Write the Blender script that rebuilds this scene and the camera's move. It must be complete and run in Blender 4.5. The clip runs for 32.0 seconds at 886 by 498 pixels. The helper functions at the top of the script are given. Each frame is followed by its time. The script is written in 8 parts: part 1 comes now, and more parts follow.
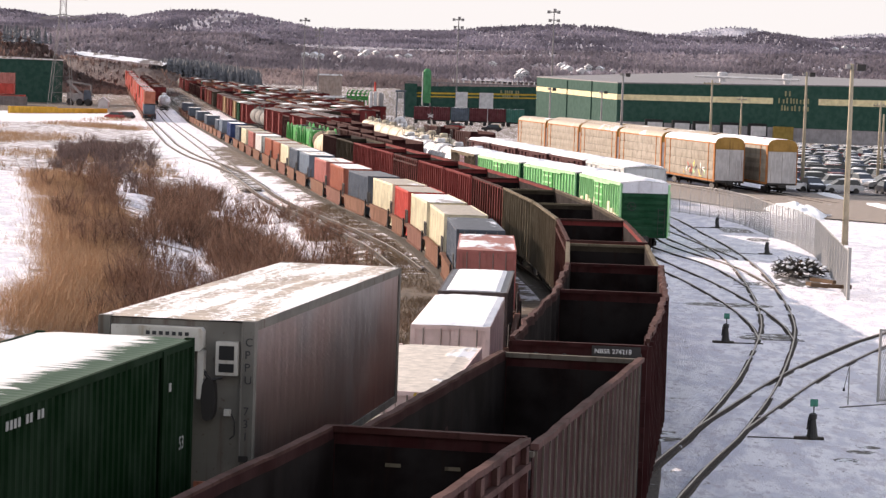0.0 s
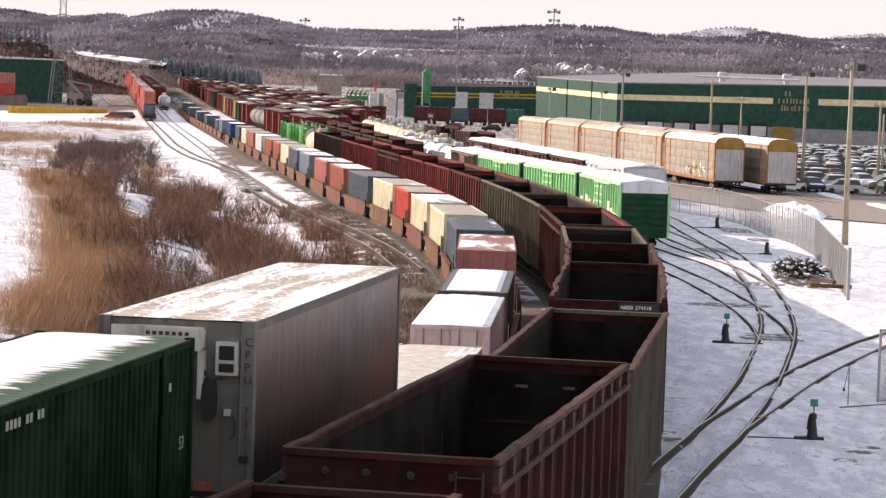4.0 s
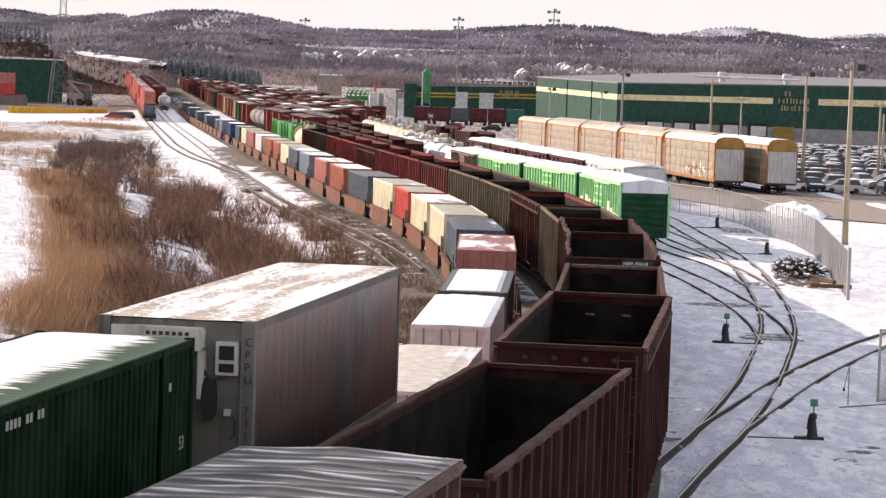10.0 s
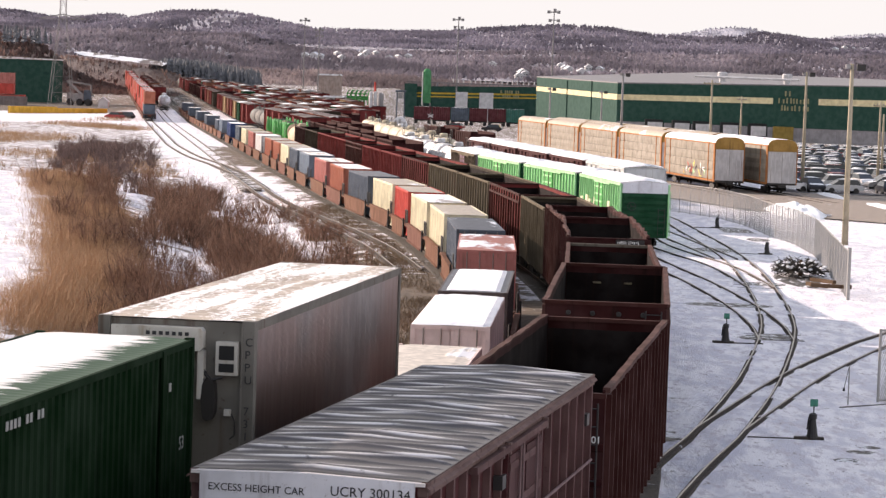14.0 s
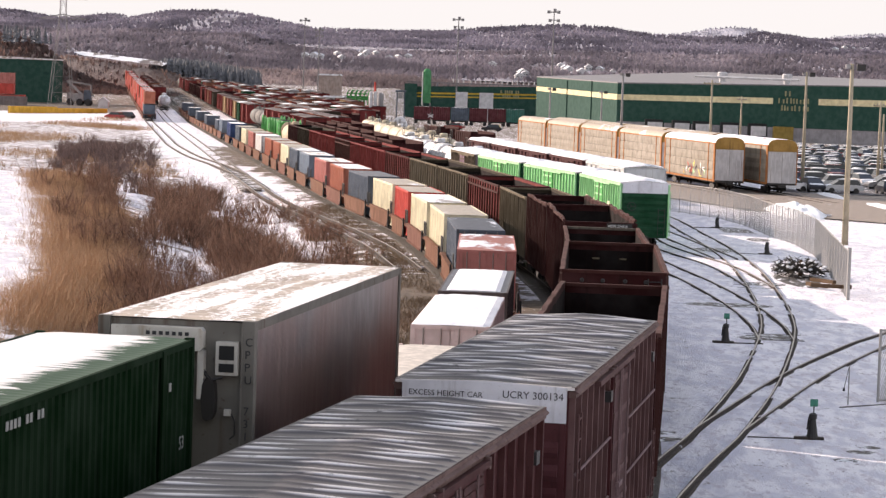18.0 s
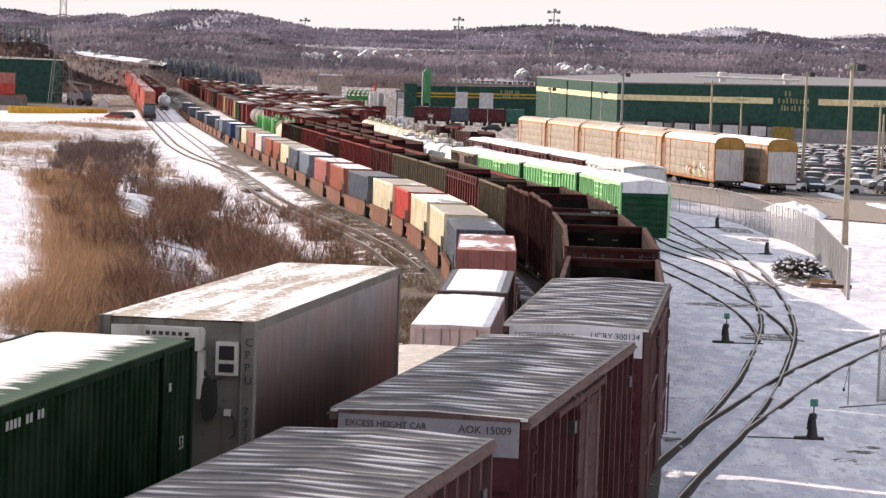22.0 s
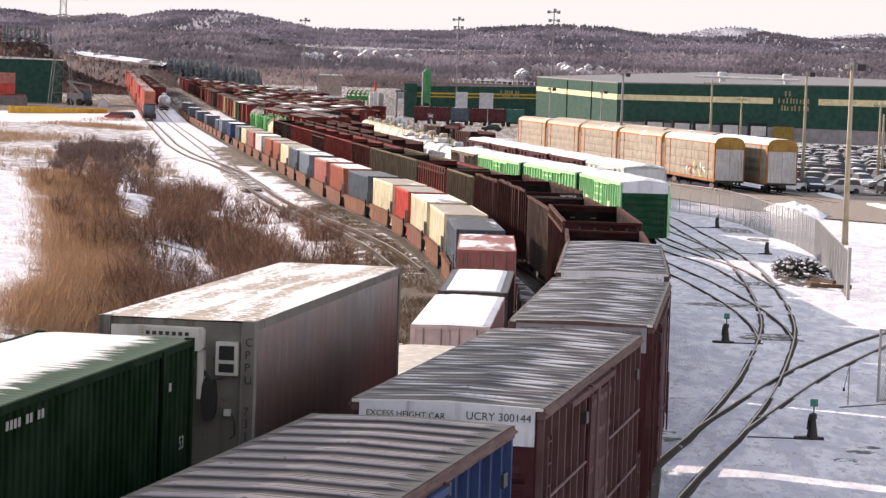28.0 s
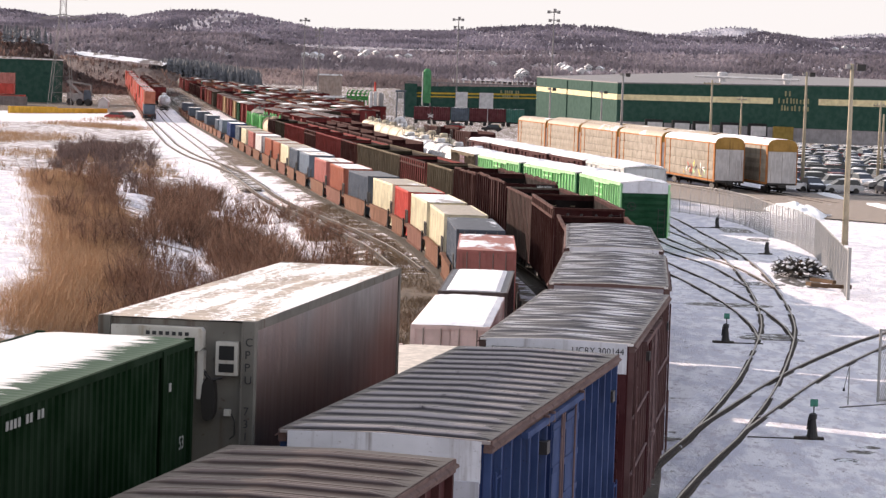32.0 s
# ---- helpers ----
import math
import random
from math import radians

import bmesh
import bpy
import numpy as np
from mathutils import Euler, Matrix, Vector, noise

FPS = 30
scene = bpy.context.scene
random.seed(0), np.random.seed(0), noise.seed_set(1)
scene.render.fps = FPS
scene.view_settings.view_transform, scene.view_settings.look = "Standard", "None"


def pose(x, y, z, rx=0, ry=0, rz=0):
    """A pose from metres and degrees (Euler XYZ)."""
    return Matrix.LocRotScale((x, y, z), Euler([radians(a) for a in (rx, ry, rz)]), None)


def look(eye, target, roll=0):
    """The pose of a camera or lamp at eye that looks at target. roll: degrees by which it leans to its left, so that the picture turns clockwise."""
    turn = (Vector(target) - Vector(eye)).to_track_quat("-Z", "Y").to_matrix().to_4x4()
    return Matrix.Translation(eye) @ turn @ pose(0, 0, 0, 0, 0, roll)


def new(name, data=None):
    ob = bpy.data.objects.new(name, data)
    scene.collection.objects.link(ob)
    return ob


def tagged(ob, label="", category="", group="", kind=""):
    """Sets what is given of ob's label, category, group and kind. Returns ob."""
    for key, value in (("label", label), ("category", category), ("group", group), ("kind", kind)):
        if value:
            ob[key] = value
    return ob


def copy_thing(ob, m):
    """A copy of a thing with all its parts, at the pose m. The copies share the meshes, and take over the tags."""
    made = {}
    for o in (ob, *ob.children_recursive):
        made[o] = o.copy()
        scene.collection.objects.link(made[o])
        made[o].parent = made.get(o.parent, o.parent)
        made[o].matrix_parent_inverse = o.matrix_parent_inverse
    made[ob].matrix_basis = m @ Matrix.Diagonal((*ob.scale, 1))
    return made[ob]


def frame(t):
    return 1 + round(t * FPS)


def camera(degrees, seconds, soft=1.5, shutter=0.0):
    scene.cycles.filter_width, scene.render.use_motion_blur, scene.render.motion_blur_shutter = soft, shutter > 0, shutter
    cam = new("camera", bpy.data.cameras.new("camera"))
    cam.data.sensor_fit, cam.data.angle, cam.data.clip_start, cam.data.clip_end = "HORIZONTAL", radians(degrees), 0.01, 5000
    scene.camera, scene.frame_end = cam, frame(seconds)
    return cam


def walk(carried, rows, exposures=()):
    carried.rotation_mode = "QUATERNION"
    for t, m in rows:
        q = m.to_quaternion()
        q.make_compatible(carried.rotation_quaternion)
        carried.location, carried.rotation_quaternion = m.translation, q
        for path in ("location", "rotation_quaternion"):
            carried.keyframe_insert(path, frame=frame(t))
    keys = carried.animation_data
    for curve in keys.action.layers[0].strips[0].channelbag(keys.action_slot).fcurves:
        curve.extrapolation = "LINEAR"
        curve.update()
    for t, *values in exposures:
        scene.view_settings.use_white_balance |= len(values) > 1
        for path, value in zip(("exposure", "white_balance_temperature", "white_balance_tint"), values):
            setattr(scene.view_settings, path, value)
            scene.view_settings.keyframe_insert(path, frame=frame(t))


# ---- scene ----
EYE_H = 10.518
cam = camera(18.16, 32.0, soft=1.4)
VIEW = Matrix.Translation((0, 0, EYE_H)) @ pose(0, 0, 0, 90 - 3.4393, 0, 0) @ pose(0, 0, 0, 0, 0, 1.954)
walk(cam, [(0, VIEW), (32, VIEW)], exposures=[(0, 1.08, 7080, 21), (32, 1.08, 7080, 21)])

# ---------------------------------------------------------------- light
SUN_EL, SUN_AZ = radians(19.5), radians(-56.5)
to_sun = Vector((math.sin(SUN_AZ) * math.cos(SUN_EL), math.cos(SUN_AZ) * math.cos(SUN_EL), math.sin(SUN_EL)))
world = bpy.data.worlds.new("world")
scene.world = world
world.use_nodes = True
sky = world.node_tree.nodes.new("ShaderNodeTexSky")
sky.sky_type, sky.sun_disc = "NISHITA", False
sky.sun_elevation, sky.sun_rotation = SUN_EL, SUN_AZ
sky.air_density, sky.dust_density, sky.ozone_density = 0.8, 0.7, 0.5
# a thin winter haze takes most of the blue out of the sky
pale = world.node_tree.nodes.new("ShaderNodeHueSaturation")
pale.inputs["Saturation"].default_value = 0.72
world.node_tree.links.new(sky.outputs[0], pale.inputs["Color"])
# the veil of high cloud evens out the brightest part of the sky
veil = world.node_tree.nodes.new("ShaderNodeMix")
veil.data_type, veil.blend_type = "RGBA", "DARKEN"
veil.inputs[0].default_value = 1.0
veil.inputs[7].default_value = (1.70, 1.80, 1.82, 1.0)
world.node_tree.links.new(pale.outputs[0], veil.inputs[6])
world.node_tree.links.new(veil.outputs[2], world.node_tree.nodes["Background"].inputs[0])
world.node_tree.nodes["Background"].inputs[1].default_value = 0.25
sun_data = bpy.data.lights.new("sun", "SUN")
sun_data.energy, sun_data.angle, sun_data.color = 3.75, radians(0.6), (1.0, 0.91, 0.80)
sun = new("sun", sun_data)
sun.matrix_world = look(to_sun * 50, (0, 0, 0))

# ---------------------------------------------------------------- the curve of the moving train's track
KNOTS = [20, 45, 60, 75, 95, 115, 135, 160, 185, 210, 240, 280, 340, 1700]
HEADS = [.194, .2051, .1673, .088, .0525, .031, -.022, -.0713, -.1045, -.1255, -.1296, -.1245, -.125, -.125]
_S = np.arange(-90.0, 1600.0, 1.0)
_H = np.interp(_S, KNOTS, HEADS)
_X = np.concatenate([[0], np.cumsum(np.sin((_H[1:] + _H[:-1]) / 2))])
_Y = np.concatenate([[0], np.cumsum(np.cos((_H[1:] + _H[:-1]) / 2))])
_X += -5.245 - _X[110]
_Y += 20 - _Y[110]


def along(s, lat=0.0):
    """Place and heading (clockwise from +y) at s metres along the track, lat metres to its right."""
    x, y, h = np.interp(s, _S, _X), np.interp(s, _S, _Y), np.interp(s, _S, _H)
    return float(x + lat * math.cos(h)), float(y - lat * math.sin(h)), float(h)


def car_pose(s0, length, lat=0.0, z=0.0):
    """Pose of a vehicle whose rear end is at s0: origin at its middle, +y along the track."""
    f = lat if callable(lat) else (lambda s: lat)
    a, b = s0 + length * 0.14, s0 + length * 0.86
    p, q = along(a, f(a)), along(b, f(b))
    z += yard_rise((p[0] + q[0]) / 2, (p[1] + q[1]) / 2)
    return pose((p[0] + q[0]) / 2, (p[1] + q[1]) / 2, z, 0, 0, -math.degrees(math.atan2(q[0] - p[0], q[1] - p[1])))


# ---------------------------------------------------------------- mesh building
class Mb:
    """Vertices and faces of one mesh."""

    def __init__(self):
        self.v, self.f = [], []

    def box(self, x0, x1, y0, y1, z0, z1):
        n = len(self.v)
        self.v += [(x0, y0, z0), (x1, y0, z0), (x1, y1, z0), (x0, y1, z0), (x0, y0, z1), (x1, y0, z1), (x1, y1, z1), (x0, y1, z1)]
        self.f += [(n, n + 3, n + 2, n + 1), (n + 4, n + 5, n + 6, n + 7), (n, n + 1, n + 5, n + 4), (n + 1, n + 2, n + 6, n + 5),
                   (n + 2, n + 3, n + 7, n + 6), (n + 3, n, n + 4, n + 7)]
        return self

    def bar(self, p, q, w, h=None):
        """A square bar from p to q."""
        p, q = Vector(p), Vector(q)
        h = h or w
        d = (q - p).normalized()
        a = d.cross(Vector((0, 0, 1)))
        a = Vector((1, 0, 0)) if a.length < 1e-4 else a.normalized()
        b = a.cross(d).normalized()
        n = len(self.v)
        for c in (p, q):
            for i, j in ((-1, -1), (1, -1), (1, 1), (-1, 1)):
                self.v.append(tuple(c + a * (i * w / 2) + b * (j * h / 2)))
        self.f += [(n, n + 1, n + 2, n + 3), (n + 7, n + 6, n + 5, n + 4)] + [(n + i, n + 4 + i, n + 4 + (i + 1) % 4, n + (i + 1) % 4) for i in range(4)]
        return self

    def prism(self, prof, y0, y1, axis="y"):
        """A closed profile of (a, b) pairs drawn out along an axis."""
        n, k = len(self.v), len(prof)
        put = {"y": lambda a, b, y: (a, y, b), "x": lambda a, b, y: (y, a, b), "z": lambda a, b, y: (a, b, y)}[axis]
        self.v += [put(a, b, y0) for a, b in prof] + [put(a, b, y1) for a, b in prof]
        self.f += [tuple(range(n, n + k)), tuple(range(n + 2 * k - 1, n + k - 1, -1))]
        self.f += [(n + i, n + k + i, n + k + (i + 1) % k, n + (i + 1) % k) for i in range(k)]
        return self

    def lathe(self, prof, n=20, axis="y", c=(0, 0, 0)):
        """Rings of (radius, place) along an axis through c, closed at both ends."""
        s, k = len(self.v), len(prof)
        for r, t in prof:
            for i in range(n):
                a = 2 * math.pi * i / n
                u, w = r * math.cos(a), r * math.sin(a)
                p = {"y": (u, t, w), "x": (t, u, w), "z": (u, w, t)}[axis]
                self.v.append((p[0] + c[0], p[1] + c[1], p[2] + c[2]))
        for j in range(k - 1):
            self.f += [(s + j * n + i, s + j * n + (i + 1) % n, s + (j + 1) * n + (i + 1) % n, s + (j + 1) * n + i) for i in range(n)]
        self.f += [tuple(s + i for i in range(n - 1, -1, -1)), tuple(s + (k - 1) * n + i for i in range(n))]
        return self

    def tube(self, p, q, r, n=8):
        p, q = Vector(p), Vector(q)
        m = (q - p).to_track_quat("Z", "Y").to_matrix()
        s = len(self.v)
        for c in (p, q):
            for i in range(n):
                a = 2 * math.pi * i / n
                self.v.append(tuple(c + m @ Vector((r * math.cos(a), r * math.sin(a), 0))))
        self.f += [(s + i, s + (i + 1) % n, s + n + (i + 1) % n, s + n + i) for i in range(n)]
        self.f += [tuple(s + i for i in range(n - 1, -1, -1)), tuple(s + n + i for i in range(n))]
        return self

    def grid(self, cols, rows, fn):
        n = len(self.v)
        self.v += [fn(i, j) for j in range(rows) for i in range(cols)]
        self.f += [(n + j * cols + i, n + j * cols + i + 1, n + (j + 1) * cols + i + 1, n + (j + 1) * cols + i) for j in range(rows - 1) for i in range(cols - 1)]
        return self

    def mesh(self, name, smooth=False):
        me = bpy.data.meshes.new(name)
        me.from_pydata(self.v, [], self.f)
        if smooth:
            me.polygons.foreach_set("use_smooth", [True] * len(me.polygons))
        me.update()
        return me


def part(name, mb, material, parent=None, label="", at=None, smooth=False):
    """Links one mesh as an object, under a thing or a part."""
    me = mb if isinstance(mb, bpy.types.Mesh) else mb.mesh(name, smooth)
    if material and not me.materials:
        me.materials.append(material)
    ob = new(name, me)
    if parent:
        ob.parent = parent
    if at is not None:
        ob.matrix_basis = at if isinstance(at, Matrix) else Matrix.Translation(at)
    return tagged(ob, label)


def thing(name, label, category, group="", at=None):
    ob = tagged(new(name), label, category, group)
    if at is not None:
        ob.matrix_basis = at
    return ob


def lettering(text, size, material, parent, at, name="lettering"):
    cu = bpy.data.curves.new(name, "FONT")
    cu.body, cu.size, cu.extrude = text, size, 0.003
    cu.resolution_u = 3
    cu.materials.append(material)
    ob = new(name, cu)
    ob.parent, ob.matrix_basis = parent, at
    return ob


# ---------------------------------------------------------------- materials
def shader(name, rough=0.7, metal=0.0, spec=0.5):
    m = bpy.data.materials.new(name)
    m.use_nodes = True
    nt = m.node_tree
    b = nt.nodes["Principled BSDF"]
    b.inputs["Roughness"].default_value, b.inputs["Metallic"].default_value = rough, metal
    b.inputs["Specular IOR Level"].default_value = spec
    return m, nt, b


def rgba(c):
    return (c[0], c[1], c[2], 1.0)


def coords(nt, scale=(1, 1, 1), own=True):
    """Object coordinates, shifted by the object's own random number."""
    tc = nt.nodes.new("ShaderNodeTexCoord")
    mp = nt.nodes.new("ShaderNodeMapping")
    mp.inputs["Scale"].default_value = scale
    nt.links.new(tc.outputs["Object"], mp.inputs["Vector"])
    if own:
        oi = nt.nodes.new("ShaderNodeObjectInfo")
        mu = nt.nodes.new("ShaderNodeMath")
        mu.operation = "MULTIPLY"
        mu.inputs[1].default_value = 90.0
        nt.links.new(oi.outputs["Random"], mu.inputs[0])
        nt.links.new(mu.outputs[0], mp.inputs["Location"])
    return mp.outputs[0]


def noise_at(nt, vec, scale, detail=4.0, rough=0.55):
    n = nt.nodes.new("ShaderNodeTexNoise")
    n.inputs["Scale"].default_value, n.inputs["Detail"].default_value, n.inputs["Roughness"].default_value = scale, detail, rough
    nt.links.new(vec, n.inputs["Vector"])
    return n.outputs["Fac"]


def ramp(nt, fac, a, b):
    r = nt.nodes.new("ShaderNodeMapRange")
    r.inputs["From Min"].default_value, r.inputs["From Max"].default_value = a, b
    r.interpolation_type = "SMOOTHSTEP"
    nt.links.new(fac, r.inputs["Value"])
    return r.outputs[0]


def blend(nt, fac, a, b, mode="MIX"):
    x = nt.nodes.new("ShaderNodeMix")
    x.data_type, x.blend_type = "RGBA", mode
    if isinstance(fac, float):
        x.inputs[0].default_value = fac
    else:
        nt.links.new(fac, x.inputs[0])
    for k, c in ((6, a), (7, b)):
        if isinstance(c, tuple):
            x.inputs[k].default_value = rgba(c)
        else:
            nt.links.new(c, x.inputs[k])
    return x.outputs[2]


def bumped(nt, b, height, strength, distance):
    bp = nt.nodes.new("ShaderNodeBump")
    bp.inputs["Strength"].default_value, bp.inputs["Distance"].default_value = strength, distance
    nt.links.new(height, bp.inputs["Height"])
    nt.links.new(bp.outputs[0], b.inputs["Normal"])


def painted(name, base, dirt=(0.09, 0.06, 0.045), amount=0.45, rough=0.72, metal=0.0, fine=14.0, streak=True, spec=0.07, vary=0.12):
    """Weathered paint: broad fading, streaks that run down, grain."""
    m, nt, b = shader(name, rough, metal, spec)
    v = coords(nt)
    light = tuple(min(1, c * (1 + vary) + 0.01) for c in base)
    dark = tuple(c * (1 - vary) for c in base)
    col = blend(nt, ramp(nt, noise_at(nt, v, 0.9), 0.35, 0.65), dark, light)
    if streak:
        sv = coords(nt, (5.0, 5.0, 0.35))
        col = blend(nt, ramp(nt, noise_at(nt, sv, 1.0, 5.0), 0.62 - amount * 0.22, 0.80), col, dirt)
    col = blend(nt, ramp(nt, noise_at(nt, v, fine, 5.0, 0.7), 0.58, 0.78), col, dirt)
    nt.links.new(col, b.inputs["Base Color"])
    bumped(nt, b, noise_at(nt, v, fine * 2), 0.15, 0.01)
    return m


def snowy(name, base, cover=0.5, scale=0.7, rough=0.6, metal=0.0, stretch=(1, 0.4, 1)):
    """A surface with patches of snow lying on it."""
    m, nt, b = shader(name, rough, metal)
    v = coords(nt, stretch)
    w = coords(nt)
    under = blend(nt, ramp(nt, noise_at(nt, w, 3.0), 0.3, 0.7), base, tuple(c * 0.7 for c in base))
    mask = ramp(nt, noise_at(nt, v, scale, 6.0, 0.62), 0.66 - cover * 0.34, 0.72 - cover * 0.34)
    snow = blend(nt, noise_at(nt, w, 6.0), (0.86, 0.86, 0.88), (0.72, 0.73, 0.77))
    nt.links.new(blend(nt, mask, under, snow), b.inputs["Base Color"])
    bumped(nt, b, mask, 0.6, 0.04)
    return m


def plain(name, base, rough=0.6, metal=0.0, vary=0.12, scale=6.0):
    m, nt, b = shader(name, rough, metal)
    v = coords(nt)
    nt.links.new(blend(nt, noise_at(nt, v, scale), tuple(c * (1 - vary) for c in base), tuple(min(1, c * (1 + vary)) for c in base)), b.inputs["Base Color"])
    bumped(nt, b, noise_at(nt, v, scale * 6), 0.1, 0.01)
    return m


RUST = (0.11, 0.045, 0.025)
m_red = painted("oxide red paint", (0.15, 0.025, 0.024), (0.06, 0.02, 0.018), 0.5)
m_red_dark = painted("dark oxide red paint", (0.034, 0.0075, 0.0075), (0.018, 0.008, 0.007), 0.6)
m_red_rib = painted("faded oxide red paint", (0.050, 0.0165, 0.014), (0.028, 0.012, 0.01), 0.4)
m_olive = painted("grey olive paint", (0.036, 0.027, 0.018), (0.022, 0.015, 0.012), 0.5)
m_olive_rib = painted("pale olive paint", (0.13, 0.105, 0.072), (0.05, 0.035, 0.025), 0.4)
m_chord = painted("worn rust-pink chord steel", (0.076, 0.036, 0.031), (0.035, 0.014, 0.011), 0.55, fine=9.0, vary=0.25)
m_post_pale = painted("pale worn post steel", (0.115, 0.098, 0.080), (0.04, 0.022, 0.018), 0.5)
# interior shade is put into this near-black; one black car wears it too
m_inside = painted("near-black steel inside", (0.008, 0.0048, 0.0045), (0.018, 0.009, 0.007), 0.4, 0.9, spec=0.08)
m_black = plain("black running gear", (0.018, 0.016, 0.016), 0.6)
m_steel = plain("worn rail steel", (0.30, 0.27, 0.25), 0.42, 0.9)
m_rail_side = plain("rusty rail side", (0.045, 0.032, 0.027), 0.8)
m_tie = plain("creosoted wood", (0.045, 0.036, 0.03), 0.9)
m_box_brown = painted("boxcar brown paint", (0.062, 0.017, 0.019), (0.035, 0.015, 0.015), 0.4)
m_box_rib = painted("boxcar faded brown", (0.064, 0.022, 0.022), (0.035, 0.016, 0.016), 0.4)
m_box_blue = painted("boxcar blue paint", (0.010, 0.022, 0.078), (0.02, 0.02, 0.03), 0.4)
m_box_blue_rib = painted("faded blue paint", (0.036, 0.062, 0.15), (0.03, 0.03, 0.04), 0.3)
m_white_band = painted("white band paint", (0.62, 0.62, 0.66), (0.30, 0.27, 0.27), 0.35)


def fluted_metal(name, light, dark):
    """Old galvanised sheet: ridge glint and valley shade put into the colour, with grime."""
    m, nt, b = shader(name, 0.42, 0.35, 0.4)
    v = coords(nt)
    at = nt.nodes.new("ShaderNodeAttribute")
    at.attribute_name = "flute_shade"
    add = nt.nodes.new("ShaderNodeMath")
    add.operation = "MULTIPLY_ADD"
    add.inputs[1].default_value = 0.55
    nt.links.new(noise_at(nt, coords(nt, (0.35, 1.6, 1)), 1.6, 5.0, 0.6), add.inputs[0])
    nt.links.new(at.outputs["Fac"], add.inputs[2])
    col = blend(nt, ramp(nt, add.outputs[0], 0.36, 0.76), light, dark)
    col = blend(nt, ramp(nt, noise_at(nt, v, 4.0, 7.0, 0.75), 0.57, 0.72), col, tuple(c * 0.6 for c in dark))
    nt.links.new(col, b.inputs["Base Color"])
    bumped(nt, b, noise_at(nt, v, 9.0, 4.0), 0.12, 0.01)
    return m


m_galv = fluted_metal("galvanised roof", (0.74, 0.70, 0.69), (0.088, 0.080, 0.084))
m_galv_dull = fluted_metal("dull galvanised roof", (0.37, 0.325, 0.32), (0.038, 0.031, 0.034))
m_grey_band = painted("sooty white band paint", (0.25, 0.235, 0.26), (0.15, 0.13, 0.14), 0.35)
m_pale_end = painted("dusty pale end paint", (0.42, 0.42, 0.46), (0.22, 0.19, 0.19), 0.4)
m_eave = painted("faded pink-brown eave steel", (0.135, 0.085, 0.078), (0.055, 0.026, 0.024), 0.5, fine=8.0)
m_door_leaf = painted("chalky brown door paint", (0.070, 0.030, 0.031), (0.03, 0.012, 0.012), 0.5)
m_post_light = painted("chalky pink-brown post paint", (0.105, 0.056, 0.054), (0.045, 0.02, 0.02), 0.5)
m_rod = painted("faded pink-brown steel", (0.18, 0.12, 0.12), (0.09, 0.05, 0.05), 0.5)
m_galv_rust = fluted_metal("rusting roof", (0.18, 0.135, 0.12), (0.032, 0.014, 0.010))
m_letter = plain("black lettering", (0.02, 0.02, 0.025), 0.6)
m_letter_white = plain("white lettering", (0.75, 0.75, 0.75), 0.6)
# ---------------------------------------------------------------- ground
def ground_material():
    m, nt, b = shader("snow and winter soil", 0.75, 0.0, 0.35)
    v = coords(nt, own=False)
    lay = coords(nt, (1, 0.3, 1), own=False)
    snow = blend(nt, ramp(nt, noise_at(nt, lay, 1.1, 5.0, 0.62), 0.42, 0.60), (0.89, 0.87, 0.90), (0.66, 0.65, 0.72))
    speck = ramp(nt, noise_at(nt, lay, 3.0, 9.0, 0.76), 0.51, 0.60)
    snow = blend(nt, speck, snow, (0.62, 0.58, 0.63))
    crumbs = ramp(nt, noise_at(nt, lay, 4.2, 8.0, 0.86), 0.585, 0.635)
    snow = blend(nt, crumbs, snow, (0.20, 0.16, 0.15))
    soil = blend(nt, ramp(nt, noise_at(nt, v, 1.6, 6.0), 0.35, 0.65), (0.085, 0.066, 0.052), (0.165, 0.122, 0.088))
    at = nt.nodes.new("ShaderNodeAttribute")
    at.attribute_name = "bare"
    mixn = nt.nodes.new("ShaderNodeMath")
    mixn.operation = "ADD"
    nt.links.new(at.outputs["Fac"], mixn.inputs[0])
    nt.links.new(ramp(nt, noise_at(nt, v, 0.55, 7.0, 0.65), 0.0, 1.0), mixn.inputs[1])
    mask = ramp(nt, mixn.outputs[0], 0.95, 1.05)
    nt.links.new(blend(nt, mask, snow, soil), b.inputs["Base Color"])
    bumped(nt, b, noise_at(nt, lay, 2.6, 8.0, 0.74), 0.7, 0.26)
    return m


m_ground = ground_material()


def lat_of(x, y):
    """Rough distance to the right of the track's curve."""
    i = min(len(_S) - 1, max(0, int(np.searchsorted(_Y, y))))
    return (x - _X[i]) * math.cos(_H[i])


def yard_rise(x, y):
    """The far yard climbs gently towards the hills."""
    k = max(0.0, min(1.0, (-5 - x) / 20))
    return 0.0098 * max(0.0, min(y, 1150) - 600) * k * k * (3 - 2 * k)


